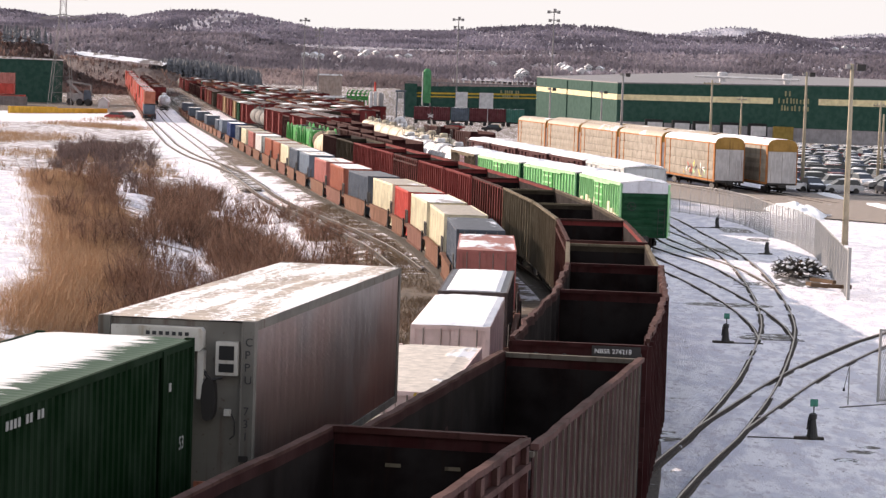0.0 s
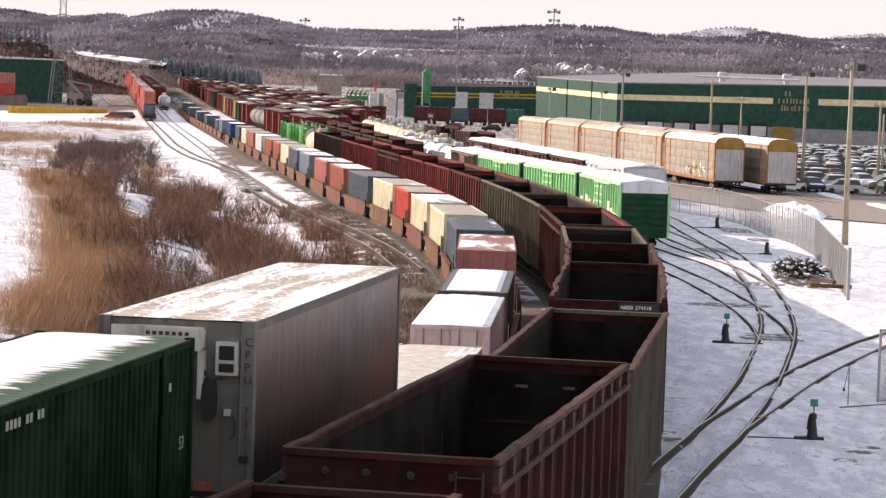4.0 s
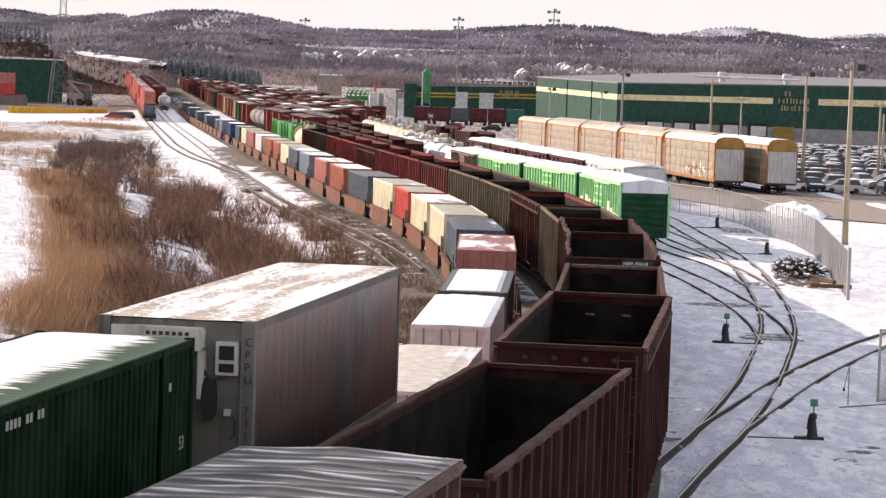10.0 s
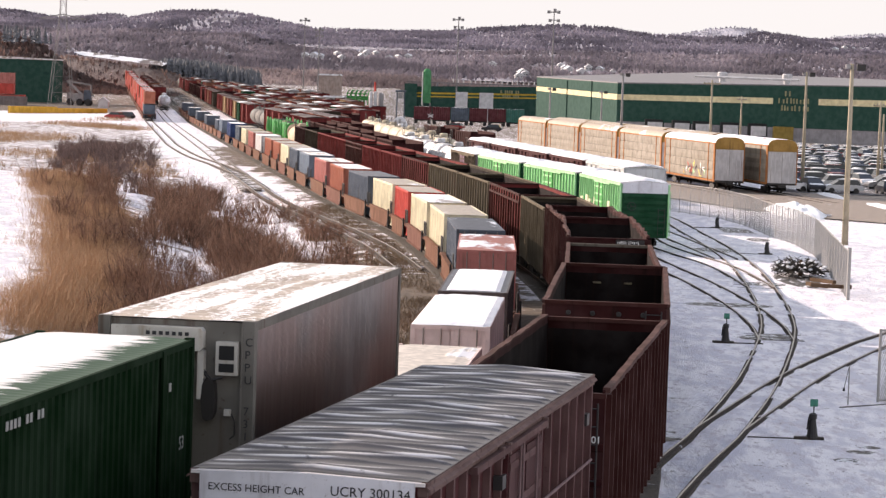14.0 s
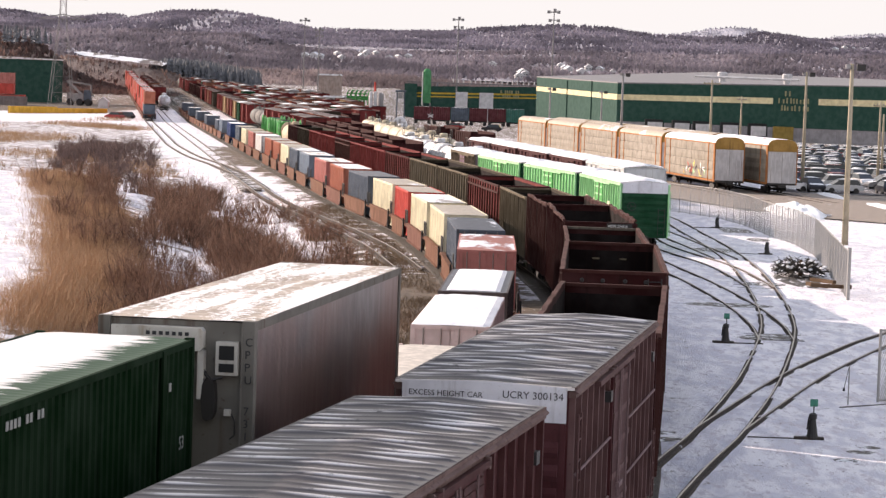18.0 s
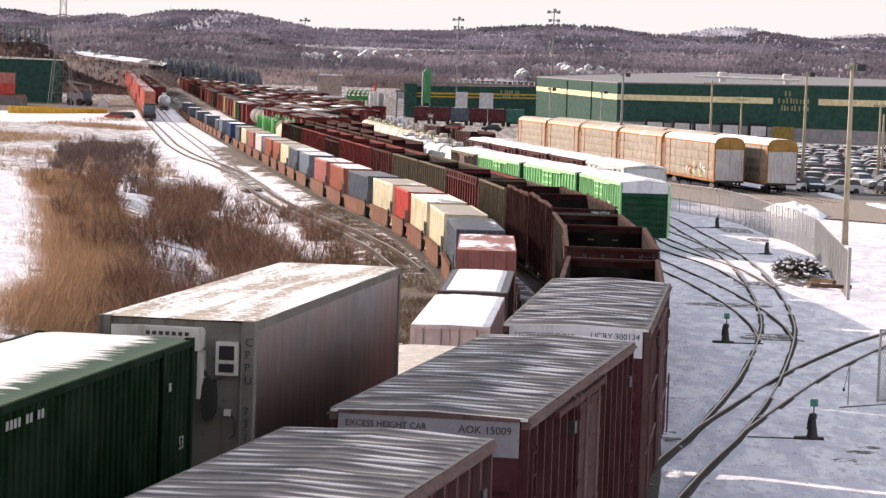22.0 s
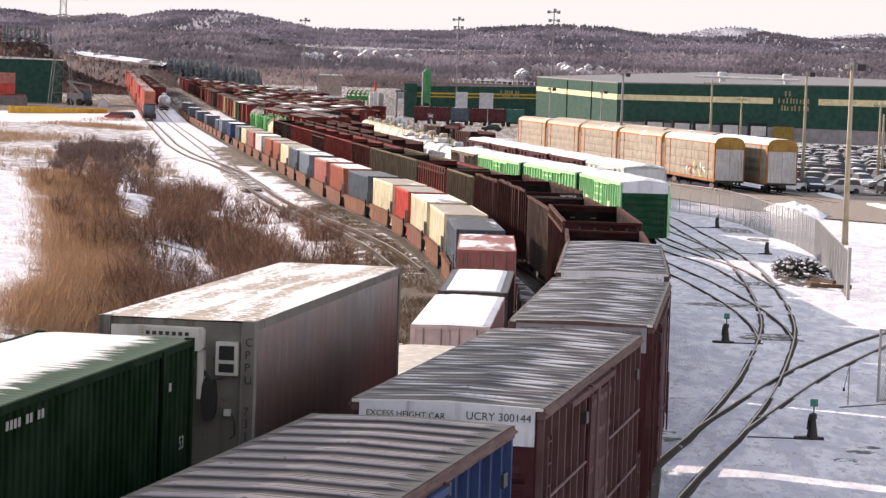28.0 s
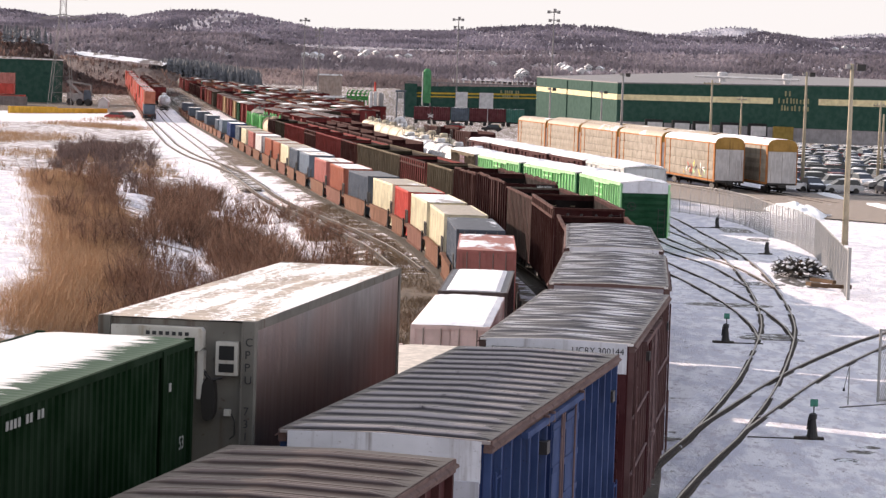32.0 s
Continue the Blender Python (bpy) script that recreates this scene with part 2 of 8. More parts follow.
def ground_z(x, y):
    d = lat_of(x, y)
    z = -0.2
    if d < -8:
        # the ditch beside the line, then a rising bank
        k = min(1.0, (-8 - d) / 7)
        near = max(0.0, min(1.0, (330 - y) / 90))
        z -= near * 1.1 * k * (1 - max(0, min(1, (-16 - d) / 8)))
        z += near * max(0.0, -20 - d) * 0.10
        z += near * 0.35 * noise.noise((x * 0.12, y * 0.07, 0))
    if y < 250:
        k = max(0.0, min(1.0, (d - 2.2) / 1.5))
        z += 0.095 * k + 0.02 * k * noise.noise((x * 0.8, y * 0.35, 6))
    if d > 20:
        z += 0.10 * noise.noise((x * 0.15, y * 0.08, 3))
    if y > 1000:
        z += (y - 1000) * 0.006
    return z + yard_rise(x, y)


def axis_steps(stops):
    out = []
    for a, b, step in stops:
        out += list(np.arange(a, b, step))
    return out + [stops[-1][1]]


gx = axis_steps([(-6000, -700, 530), (-700, -140, 40), (-140, -70, 7), (-70, 60, 2.2), (60, 160, 10), (160, 900, 74), (900, 6000, 510)])
gy = axis_steps([(-4000, -200, 380), (-200, 20, 20), (20, 330, 3.0), (330, 700, 10), (700, 1300, 40), (1300, 4900, 300)])
mb = Mb()
mb.grid(len(gx), len(gy), lambda i, j: (float(gx[i]), float(gy[j]), ground_z(gx[i], gy[j])))
ground = part("ground", mb, m_ground)
tagged(ground, "snow-covered rail yard ground with bare brown soil patches", "ground", kind="structure")


def bank_edge(y):
    return float(np.interp(y, [90, 117, 163, 231, 260], [-23, -25, -28, -31, -33]))


def bareness(x, y):
    d = lat_of(x, y)
    b = 0.18
    if -11 < d < 1.6 and y < 420:
        b = 0.42 if d > -1.8 else (0.68 if y > 130 else 0.85)
    if d < -6 and y < 300:
        b = (0.85 if y < 150 else 0.52) if d > (-17 if y < 130 else -12) else (0.30 if d > bank_edge(y) + 7 else 0.52)
    if y < 255 and d < bank_edge(y):
        b = 0.06
    if 330 > y > 180 and d < -9 and d > -17:
        b = 0.1
    if d < -22 and 655 < y < 790:
        return 0.8
    if d < -17 and 260 < y < 560:
        b = 0.50
    if 4 < d < 21 and y < 240:
        b = 0.16
    if y > 700:
        b = 0.62
    if y > 330 and d > 8:
        b = 0.5 if y < 560 else 0.58
    return b


att = ground.data.attributes.new("bare", "FLOAT", "POINT")
att.data.foreach_set("value", [bareness(v.co.x, v.co.y) for v in ground.data.vertices])


# ---------------------------------------------------------------- tracks
def smooth_line(pts, step=2.0):
    """A Catmull-Rom line through the points."""
    p = [Vector((a, b, 0)) for a, b in pts]
    p = [p[0] * 2 - p[1]] + p + [p[-1] * 2 - p[-2]]
    out = []
    for i in range(1, len(p) - 2):
        n = max(1, int((p[i + 1] - p[i]).length / step))
        for k in range(n):
            t = k / n
            out.append(0.5 * (2 * p[i] + (p[i + 1] - p[i - 1]) * t + (2 * p[i - 1] - 5 * p[i] + 4 * p[i + 1] - p[i + 2]) * t * t + (3 * p[i] - p[i - 1] - 3 * p[i + 1] + p[i + 2]) * t ** 3))
    return out + [p[-2]]


def sweep(mb, line, offset, prof):
    """A profile of (across, up) pairs drawn along a line, offset metres to the right."""
    k, n = len(prof), len(mb.v)
    for i, p in enumerate(line):
        d = (line[min(i + 1, len(line) - 1)] - line[max(i - 1, 0)]).normalized()
        r = Vector((d.y, -d.x, 0))
        mb.v += [tuple(p + r * (offset + a) + Vector((0, 0, z))) for a, z in prof]
    for i in range(len(line) - 1):
        a = n + i * k
        mb.f += [(a + j, a + (j + 1) % k, a + k + (j + 1) % k, a + k + j) for j in range(k)]
    mb.f += [tuple(range(n + k - 1, n - 1, -1)), tuple(range(n + (len(line) - 1) * k, n + len(line) * k))]


RAIL_HEAD = [(-0.03, -0.022), (0.03, -0.022), (0.03, -0.006), (0.022, 0), (-0.022, 0), (-0.03, -0.006)]
RAIL_WEB = [(-0.07, -0.24), (0.07, -0.24), (0.022, -0.14), (0.03, -0.023), (-0.03, -0.023), (-0.022, -0.14)]


def bed_material(name, stone, snow_cover):
    m, nt, b = shader(name, 0.9, 0.0, 0.3)
    v = coords(nt)
    g = blend(nt, ramp(nt, noise_at(nt, v, 9.0, 6.0, 0.7), 0.35, 0.65), tuple(c * 0.55 for c in stone), stone)
    mask = ramp(nt, noise_at(nt, v, 0.7, 7.0, 0.68), 0.70 - snow_cover * 0.4, 0.74 - snow_cover * 0.4)
    nt.links.new(blend(nt, mask, g, (0.70, 0.70, 0.74)), b.inputs["Base Color"])
    bumped(nt, b, noise_at(nt, v, 11.0, 5.0, 0.7), 0.8, 0.05)
    return m


m_bed_dark = bed_material("dark ballast", (0.13, 0.11, 0.095), 0.22)
m_bed_mix = bed_material("half snowed ballast", (0.12, 0.10, 0.085), 0.46)
m_bed_melt = bed_material("thawed ballast along a rail", (0.055, 0.042, 0.036), 0.12)
m_bed_snow = bed_material("snowed ballast", (0.20, 0.18, 0.17), 1.12)
tie_box = Mb().box(-1.25, 1.25, -0.11, 0.11, -0.30, -0.175).mesh("tie")


TRACKS = []


def track(name, pts, bed, label, ties=(0, 0), step=2.0, tie_every=0.56, half=1.6):
    """A track: bed, two rails with polished heads, and the ties that show."""
    line = smooth_line(pts, step)
    for p in line:
        p.z = yard_rise(p.x, p.y)
    TRACKS.append(name)
    low = 0.006 * len(TRACKS)
    t = tagged(new(name), label, "railway track", "yard tracks", "structure")
    mb = Mb()
    if bed:
        sweep(mb, line, 0, [(-half - 0.5, -0.42), (half + 0.5, -0.42), (half, -0.165 - low), (-half, -0.165 - low)])
        part("ballast", mb, bed, t)
    if not bed:
        for o in (-0.7525, 0.7525):
            mb = Mb()
            rng = random.Random(len(pts) + int(o * 10))
            n = 0
            for i, p in enumerate(line):
                d = (line[min(i + 1, len(line) - 1)] - line[max(i - 1, 0)]).normalized()
                r = Vector((d.y, -d.x, 0))
                wob = noise.noise((p.x * 0.5, p.y * 0.35, o)) * 0.05
                mb.v += [tuple(p + r * (o + a) + Vector((0, 0, zz))) for a, zz in ((-0.2 + wob, -0.26), (0.2 + wob, -0.26), (0.12 + wob + rng.uniform(-0.02, 0.03), -0.098 - low * 0.2), (-0.12 + wob - rng.uniform(-0.02, 0.03), -0.098 - low * 0.2))]
                if i:
                    mb.f += [(n + j, n + (j + 1) % 4, n + 4 + (j + 1) % 4, n + 4 + j) for j in range(4)]
                    n += 4
            part("melt_strip", mb, m_bed_melt, t, "thawed dirt along the rail")
    for o in (-0.7525, 0.7525):
        mb = Mb()
        sweep(mb, line, o, [(a, b - low * 0.12) for a, b in RAIL_WEB])
        r = part("rail", mb, m_rail_side, t)
        mb = Mb()
        sweep(mb, line, o, [(a, b - low * 0.12) for a, b in RAIL_HEAD])
        part("rail_head", mb, m_steel, r, "polished rail head")
    run, rng = 0.0, random.Random(len(pts) + int(pts[0][1]))
    for i in range(len(line) - 1):
        d = line[i + 1] - line[i]
        while run < d.length:
            p = line[i] + d.normalized() * run
            if ties[0] <= p.y <= ties[1]:
                part("tie", tie_box, m_tie, t, at=pose(p.x, p.y, rng.uniform(-0.07, 0.012) + (0 if bed else 0.07), 0, 0, -math.degrees(math.atan2(d.x, d.y)) + rng.uniform(-1, 1)))
            run += tie_every
        run -= d.length
    return t


def path_pts(lat, s0, s1, step=12):
    f = lat if callable(lat) else (lambda s: lat)
    return [along(s, f(s))[:2] for s in np.arange(s0, s1 + 0.1, step)]


def well_lat(s):
    return float(np.interp(s, [20, 44, 60, 90, 150, 200, 225, 1000], [-3.9, -4.1, -4.6, -4.95, -4.75, -4.7, -5.4, -5.4]))


track("track_main", path_pts(0, -60, 1150), m_bed_dark, "main yard track under the departing freight train", (64, 120))
track("track_intermodal", path_pts(well_lat, -20, 1150), m_bed_dark, "yard track under the standing container train")
lead = [(2.4, 57), (4.6, 67), (6.95, 78), (8.9, 86.5), (11.75, 101.5), (14.45, 118.8), (15.9, 130.9), (17.3, 148.7), (18.35, 168), (18.75, 188), (18.6, 205), (18.2, 230), (15.5, 262), (11.5, 300), (5.4, 350), (-1, 400)]
track("track_lead", lead, None, "snowed-in curving yard lead track")
track("track_branch", [(8.9, 86.5), (10.75, 93.4), (13.6, 103.6), (16.6, 113), (19.7, 121.6), (26, 136), (34, 150)], None, "snowed-in branch track that leaves the yard lead")
track("track_boxcars", [(14.45, 118.8), (14.9, 126), (14.97, 135.5), (14.65, 146), (14.1, 156), (13.3, 166), (12.5, 178)] + path_pts(8.8, 196, 420), None, "snowed-in track under the green boxcars", (117, 123))
track("track_second", [(17.4, 151), (17.25, 162), (16.75, 170.5), (15.4, 181), (14.6, 190)] + path_pts(13.2, 205, 480), None, "snowed-in storage track", (151, 158))
track("track_third", [(18.0, 176), (17.3, 188), (16.6, 200), (15.9, 212)] + path_pts(17.4, 228, 480), None, "snowed-in storage track")
track("track_rack_near", path_pts(38.8, 270, 560, 20), m_bed_dark, "track under the auto rack cars", step=6)
track("track_rack_far", path_pts(45.6, 270, 560, 20), m_bed_dark, "track under the far auto rack cars", step=6)
track("track_left", path_pts(-15.4, 420, 720, 20)[::-1] + [along(395, -15.0)[:2], along(360, -14.0)[:2], along(330, -12.2)[:2], along(305, -11.2)[:2]], None, "snowed-in yard track with rusty rails", step=5)
track("track_left_join", [along(a, b)[:2] for a, b in ((158, -7.6), (176, -8.1), (194, -8.9), (212, -9.9), (228, -10.7), (246, -11.2), (266, -11.2))], None, "rusty yard track that joins the container track")
track("track_left_main", path_pts(-11.2, 266, 1150, 20), m_bed_mix, "yard track on dark ballast between snow", step=5, half=1.15)
# ---------------------------------------------------------------- running gear
def wheel_mesh():
    return Mb().lathe([(0.10, -0.79), (0.10, -0.74), (0.42, -0.74), (0.46, -0.70), (0.46, -0.67), (0.42, -0.66), (0.08, -0.63), (0.08, 0.63), (0.42, 0.66), (0.46, 0.67), (0.46, 0.70), (0.42, 0.74), (0.10, 0.74), (0.10, 0.79)], 18, "x").mesh("wheelset", True)


WHEELS = wheel_mesh()
WHEELS.materials.append(m_rail_side)
FRAME = Mb()
for sx in (-1, 1):
    FRAME.prism([(-1.25, 0.35), (-1.05, 0.30), (-0.35, 0.22), (0.35, 0.22), (1.05, 0.30), (1.25, 0.35), (1.25, 0.58), (0.4, 0.78), (-0.4, 0.78), (-1.25, 0.58)], sx * 1.0 - 0.08, sx * 1.0 + 0.08, "x")
FRAME.box(-1.0, 1.0, -0.2, 0.2, 0.45, 0.75)
TRUCK = FRAME.mesh("truck")
TRUCK.materials.append(m_black)
KNUCKLE = Mb().box(-0.12, 0.12, -0.55, 0.1, 0.72, 0.98).box(-0.2, 0.16, -0.72, -0.5, 0.70, 1.0).mesh("coupler")
KNUCKLE.materials.append(m_black)


FAR = Mb()
for sx in (-1, 1):
    FAR.box(sx * 1.0 - 0.08, sx * 1.0 + 0.08, -1.25, 1.25, 0.3, 0.7)
for w in (-0.87, 0.87):
    FAR.lathe([(0.46, -0.72), (0.46, -0.62), (0.1, -0.6), (0.1, 0.6), (0.46, 0.62), (0.46, 0.72)], 10, "x", (0, w, 0.46))
FAR_TRUCK = FAR.mesh("truck")
FAR_TRUCK.materials.append(m_black)


def running_gear(car, length, inset=0.14, far=False):
    if far:
        for k in (-1, 1):
            part("truck", FAR_TRUCK, None, car, at=(0, k * length * (0.5 - inset), 0))
        return
    for k in (-1, 1):
        t = part("truck", TRUCK, None, car, at=(0, k * length * (0.5 - inset), 0))
        for w in (-0.87, 0.87):
            part("wheelset", WHEELS, None, t, at=(0, w, 0.46))
        part("coupler", KNUCKLE, None, car, at=pose(0, k * (length / 2 - 0.05), 0, 0, 0, 0 if k < 0 else 180))


RIBS = {}


def rib_mesh(depth, width, z0, z1, material):
    key = (depth, width, z0, z1, material.name)
    if key not in RIBS:
        RIBS[key] = Mb().prism([(-width / 2, 0), (-width / 2 * 0.8, depth), (width / 2 * 0.8, depth), (width / 2, 0)], z0, z1, "z").mesh("side_post")
        RIBS[key].materials.append(material)
    return RIBS[key]


def ladder(parent, x, y, z0, z1, material, w=0.42, face="end"):
    mb = Mb()
    for k in (0, w):
        if face == "end":
            mb.tube((x + k, y, z0), (x + k, y, z1), 0.02, 6)
        else:
            mb.tube((x, y + k, z0), (x, y + k, z1), 0.02, 6)
    n = int((z1 - z0) / 0.38)
    for i in range(n + 1):
        z = z0 + 0.1 + i * (z1 - z0 - 0.2) / max(1, n)
        mb.tube((x, y, z), (x + w, y, z) if face == "end" else (x, y + w, z), 0.016, 6)
    return part("ladder", mb, material, parent)


# ---------------------------------------------------------------- open gondola cars
def gondola(name, length, paint, rib_paint, label, rim=4.33, style="plain", seed=1, ribs=13, wide=3.08):
    """High-sided open gondola: floor, sides with outside posts, ends, top chords."""
    rng = random.Random(seed)
    car = thing(name, label, "rail car", "freight train")
    h, w, z0 = length / 2, wide / 2, 1.05
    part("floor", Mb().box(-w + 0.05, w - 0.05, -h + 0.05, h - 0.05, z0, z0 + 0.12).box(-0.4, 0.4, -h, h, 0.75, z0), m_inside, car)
    cols = 26
    for sx in (-1, 1):
        worn = style == "ragged"
        # the upper edge sags and wavers a little between the posts
        wave = [(rng.uniform(-0.05, 0.05) if worn else rng.uniform(-0.012, 0.012)) for _ in range(cols)]
        bow = [sx * ((rng.uniform(-0.06, 0.06)) if worn else rng.uniform(-0.015, 0.015)) for _ in range(cols)]
        wall = Mb()
        ys = [-h + length * i / (cols - 1) for i in range(cols)]
        for i, y in enumerate(ys):
            x = sx * w
            wall.v += [(x, y, z0 - 0.1), (x + bow[i], y, rim + wave[i]), (x - sx * 0.06 + bow[i], y, rim + wave[i]), (x - sx * 0.06, y, z0 - 0.1)]
        for i in range(cols - 1):
            a = 4 * i
            wall.f += [(a + j, a + (j + 1) % 4, a + 4 + (j + 1) % 4, a + 4 + j) for j in range(4)]
        wall.f += [(0, 1, 2, 3), tuple(4 * (cols - 1) + j for j in (3, 2, 1, 0))]
        side = part("side_wall", wall, paint, car)
        # inner sheet whose near-black colour carries the shade inside the car
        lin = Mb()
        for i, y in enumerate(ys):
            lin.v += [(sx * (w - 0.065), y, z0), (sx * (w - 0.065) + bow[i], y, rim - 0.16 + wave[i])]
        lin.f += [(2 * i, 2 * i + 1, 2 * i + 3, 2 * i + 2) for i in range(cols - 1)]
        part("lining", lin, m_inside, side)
        far = seed > 11
        if far:
            joined = Mb()
            for i in range(ribs):
                y = -h + 0.25 + (length - 0.5) * i / (ribs - 1)
                joined.box(min(sx * w, sx * (w + 0.11)), max(sx * w, sx * (w + 0.11)), y - 0.07, y + 0.07, z0, rim - 0.1)
            tagged(part("side_post", joined, rib_paint, side), kind="stuff")
        for i in range(0 if far else ribs):
            y = -h + 0.25 + (length - 0.5) * i / (ribs - 1)
            part("side_post", rib_mesh(0.11 if ribs < 20 else 0.04, 0.14 if ribs < 16 else (0.10 if ribs < 20 else 0.065), z0, rim - (0.45 if style == "slotted" else 0.1), rib_paint), None, side, at=pose(sx * w, y, 0, 0, 0, -90 * sx))
        chord = Mb()
        if style == "slotted":
            # two rails with short uprights between them
            chord.box(min(sx * (w + 0.002), sx * (w + 0.12)), max(sx * (w + 0.002), sx * (w + 0.12)), -h, h, rim - 0.47, rim - 0.36)
            for i in range(ribs):
                y = -h + 0.2 + (length - 0.4) * i / (ribs - 1)
                chord.box(min(sx * (w + 0.002), sx * (w + 0.09)), max(sx * (w + 0.002), sx * (w + 0.09)), y - 0.13, y + 0.13, rim - 0.37, rim - 0.08)
        for i in range(cols - 1):
            p, q = (sx * (w + 0.02) + bow[i], ys[i], rim + wave[i]), (sx * (w + 0.02) + bow[i + 1], ys[i + 1] + 0.01, rim + wave[i + 1])
            chord.bar(p, q, 0.145 if style != "ragged" else rng.uniform(0.08, 0.15), 0.10)
        part("top_chord", chord, m_chord if seed < 6 else rib_paint, side)
    for sy in (-1, 1):
        low = 0.04 if style == "slotted" else (0.16 if sy < 0 else 0.10)
        end = Mb().box(-w, w, sy * h - 0.05, sy * h + 0.05, z0 - 0.1, rim - low)
        e = part("end_wall", end, paint, car)
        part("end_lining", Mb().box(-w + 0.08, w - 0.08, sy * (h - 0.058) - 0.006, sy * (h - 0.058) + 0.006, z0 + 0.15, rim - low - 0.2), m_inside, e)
        mb = Mb().box(-w - 0.02, w + 0.02, sy * h - 0.10, sy * h + 0.10, rim - low, rim - low + 0.10)
        part("end_chord", mb, rib_paint if style != "ragged" else paint, e)
        mb = Mb()
        for zz in (1.9, 2.7, 3.4):
            mb.prism([(sy * h, zz - 0.12), (sy * (h + 0.09), zz - 0.06), (sy * (h + 0.09), zz + 0.06), (sy * h, zz + 0.12)], -w, w, "x")
        part("end_rib", mb, paint, e)
        ladder(e, w - 0.55, sy * (h + 0.13), 1.2, rim - low - 0.1, m_black)
        for xx in (-1.0, -0.35, 0.35, 1.0) if seed < 6 else ():
            part("lashing_ring", Mb().lathe([(0.05, -0.03), (0.075, 0), (0.05, 0.03)], 8, "y"), m_black, e, at=(xx, sy * (h + 0.08), rim - low - 0.22))
    running_gear(car, length, far=seed > 11)
    return car


# ---------------------------------------------------------------- boxcars
def hand_wheel(x, y, z, r):
    mb = Mb()
    for i in range(12):
        a, b = 2 * math.pi * i / 12, 2 * math.pi * (i + 1) / 12
        mb.tube((x + r * math.cos(a), y, z + r * math.sin(a)), (x + r * math.cos(b), y, z + r * math.sin(b)), 0.02, 6)
        if i % 4 == 0:
            mb.tube((x, y, z), (x + r * math.cos(a), y, z + r * math.sin(a)), 0.015, 6)
    return mb


def roof_panel_mesh(w, pitch, z, peak, material, kind=0):
    """One roof sheet: raised seams, or (kind 1 to 3) shallow bent flutes that wander across."""
    key = ("roof", w, round(pitch, 3), z, material.name, kind)
    if key in RIBS:
        return RIBS[key]
    cols = 21
    if kind:
        rng = random.Random(kind * 7 + int(pitch * 100))
        # (place, height, half width, phase, wander) of each bent flute
        flutes = [(c + rng.uniform(-0.03, 0.03), hg * rng.uniform(0.8, 1.2), rng.uniform(0.055, 0.085), rng.uniform(0, 6.28), rng.uniform(0.5, 1.2)) for c, hg in ((0.25, 0.06), (0.75, 0.055))]
    else:
        # straight hat-shaped ribs
        flutes = [(0.16, 0.055, 0.15, 0, 0), (0.62, 0.014, 0.05, 0, 0)]
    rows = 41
    flute_shade = []

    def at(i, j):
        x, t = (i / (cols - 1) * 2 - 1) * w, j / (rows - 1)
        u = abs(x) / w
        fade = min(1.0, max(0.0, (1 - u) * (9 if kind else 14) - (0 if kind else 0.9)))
        dz, ridge_glint = 0.0, 0.0
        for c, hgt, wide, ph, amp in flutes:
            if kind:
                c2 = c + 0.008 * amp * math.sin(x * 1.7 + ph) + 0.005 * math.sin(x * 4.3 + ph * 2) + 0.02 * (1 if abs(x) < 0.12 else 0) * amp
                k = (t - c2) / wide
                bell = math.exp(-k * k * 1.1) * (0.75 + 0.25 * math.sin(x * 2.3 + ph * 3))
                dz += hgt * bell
                ridge_glint = max(ridge_glint, bell * (0.8 + 0.35 * math.sin(x * 3.1 + ph * 5)))
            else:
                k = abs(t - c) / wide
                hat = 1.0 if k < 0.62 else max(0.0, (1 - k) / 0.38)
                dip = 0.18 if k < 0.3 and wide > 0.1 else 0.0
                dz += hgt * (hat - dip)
                ridge_glint = max(ridge_glint, (hat - dip * 3) if wide > 0.1 else hat * 0.6)
        # colour mask: painted glint on the ridges, painted shade between them
        flute_shade.append(max(0.0, 1 - ridge_glint * fade) * 0.62)
        return (x, t * pitch, z + (peak - z) * (1 - u) + dz * fade + (0.01 * math.sin(t * 6.28) * math.cos(x * 1.3 + kind) * fade if kind else 0))
    RIBS[key] = Mb().grid(cols, rows, at).mesh("roof_panel")
    RIBS[key].materials.append(material)
    RIBS[key].attributes.new("flute_shade", "FLOAT", "POINT").data.foreach_set("value", flute_shade)
    return RIBS[key]


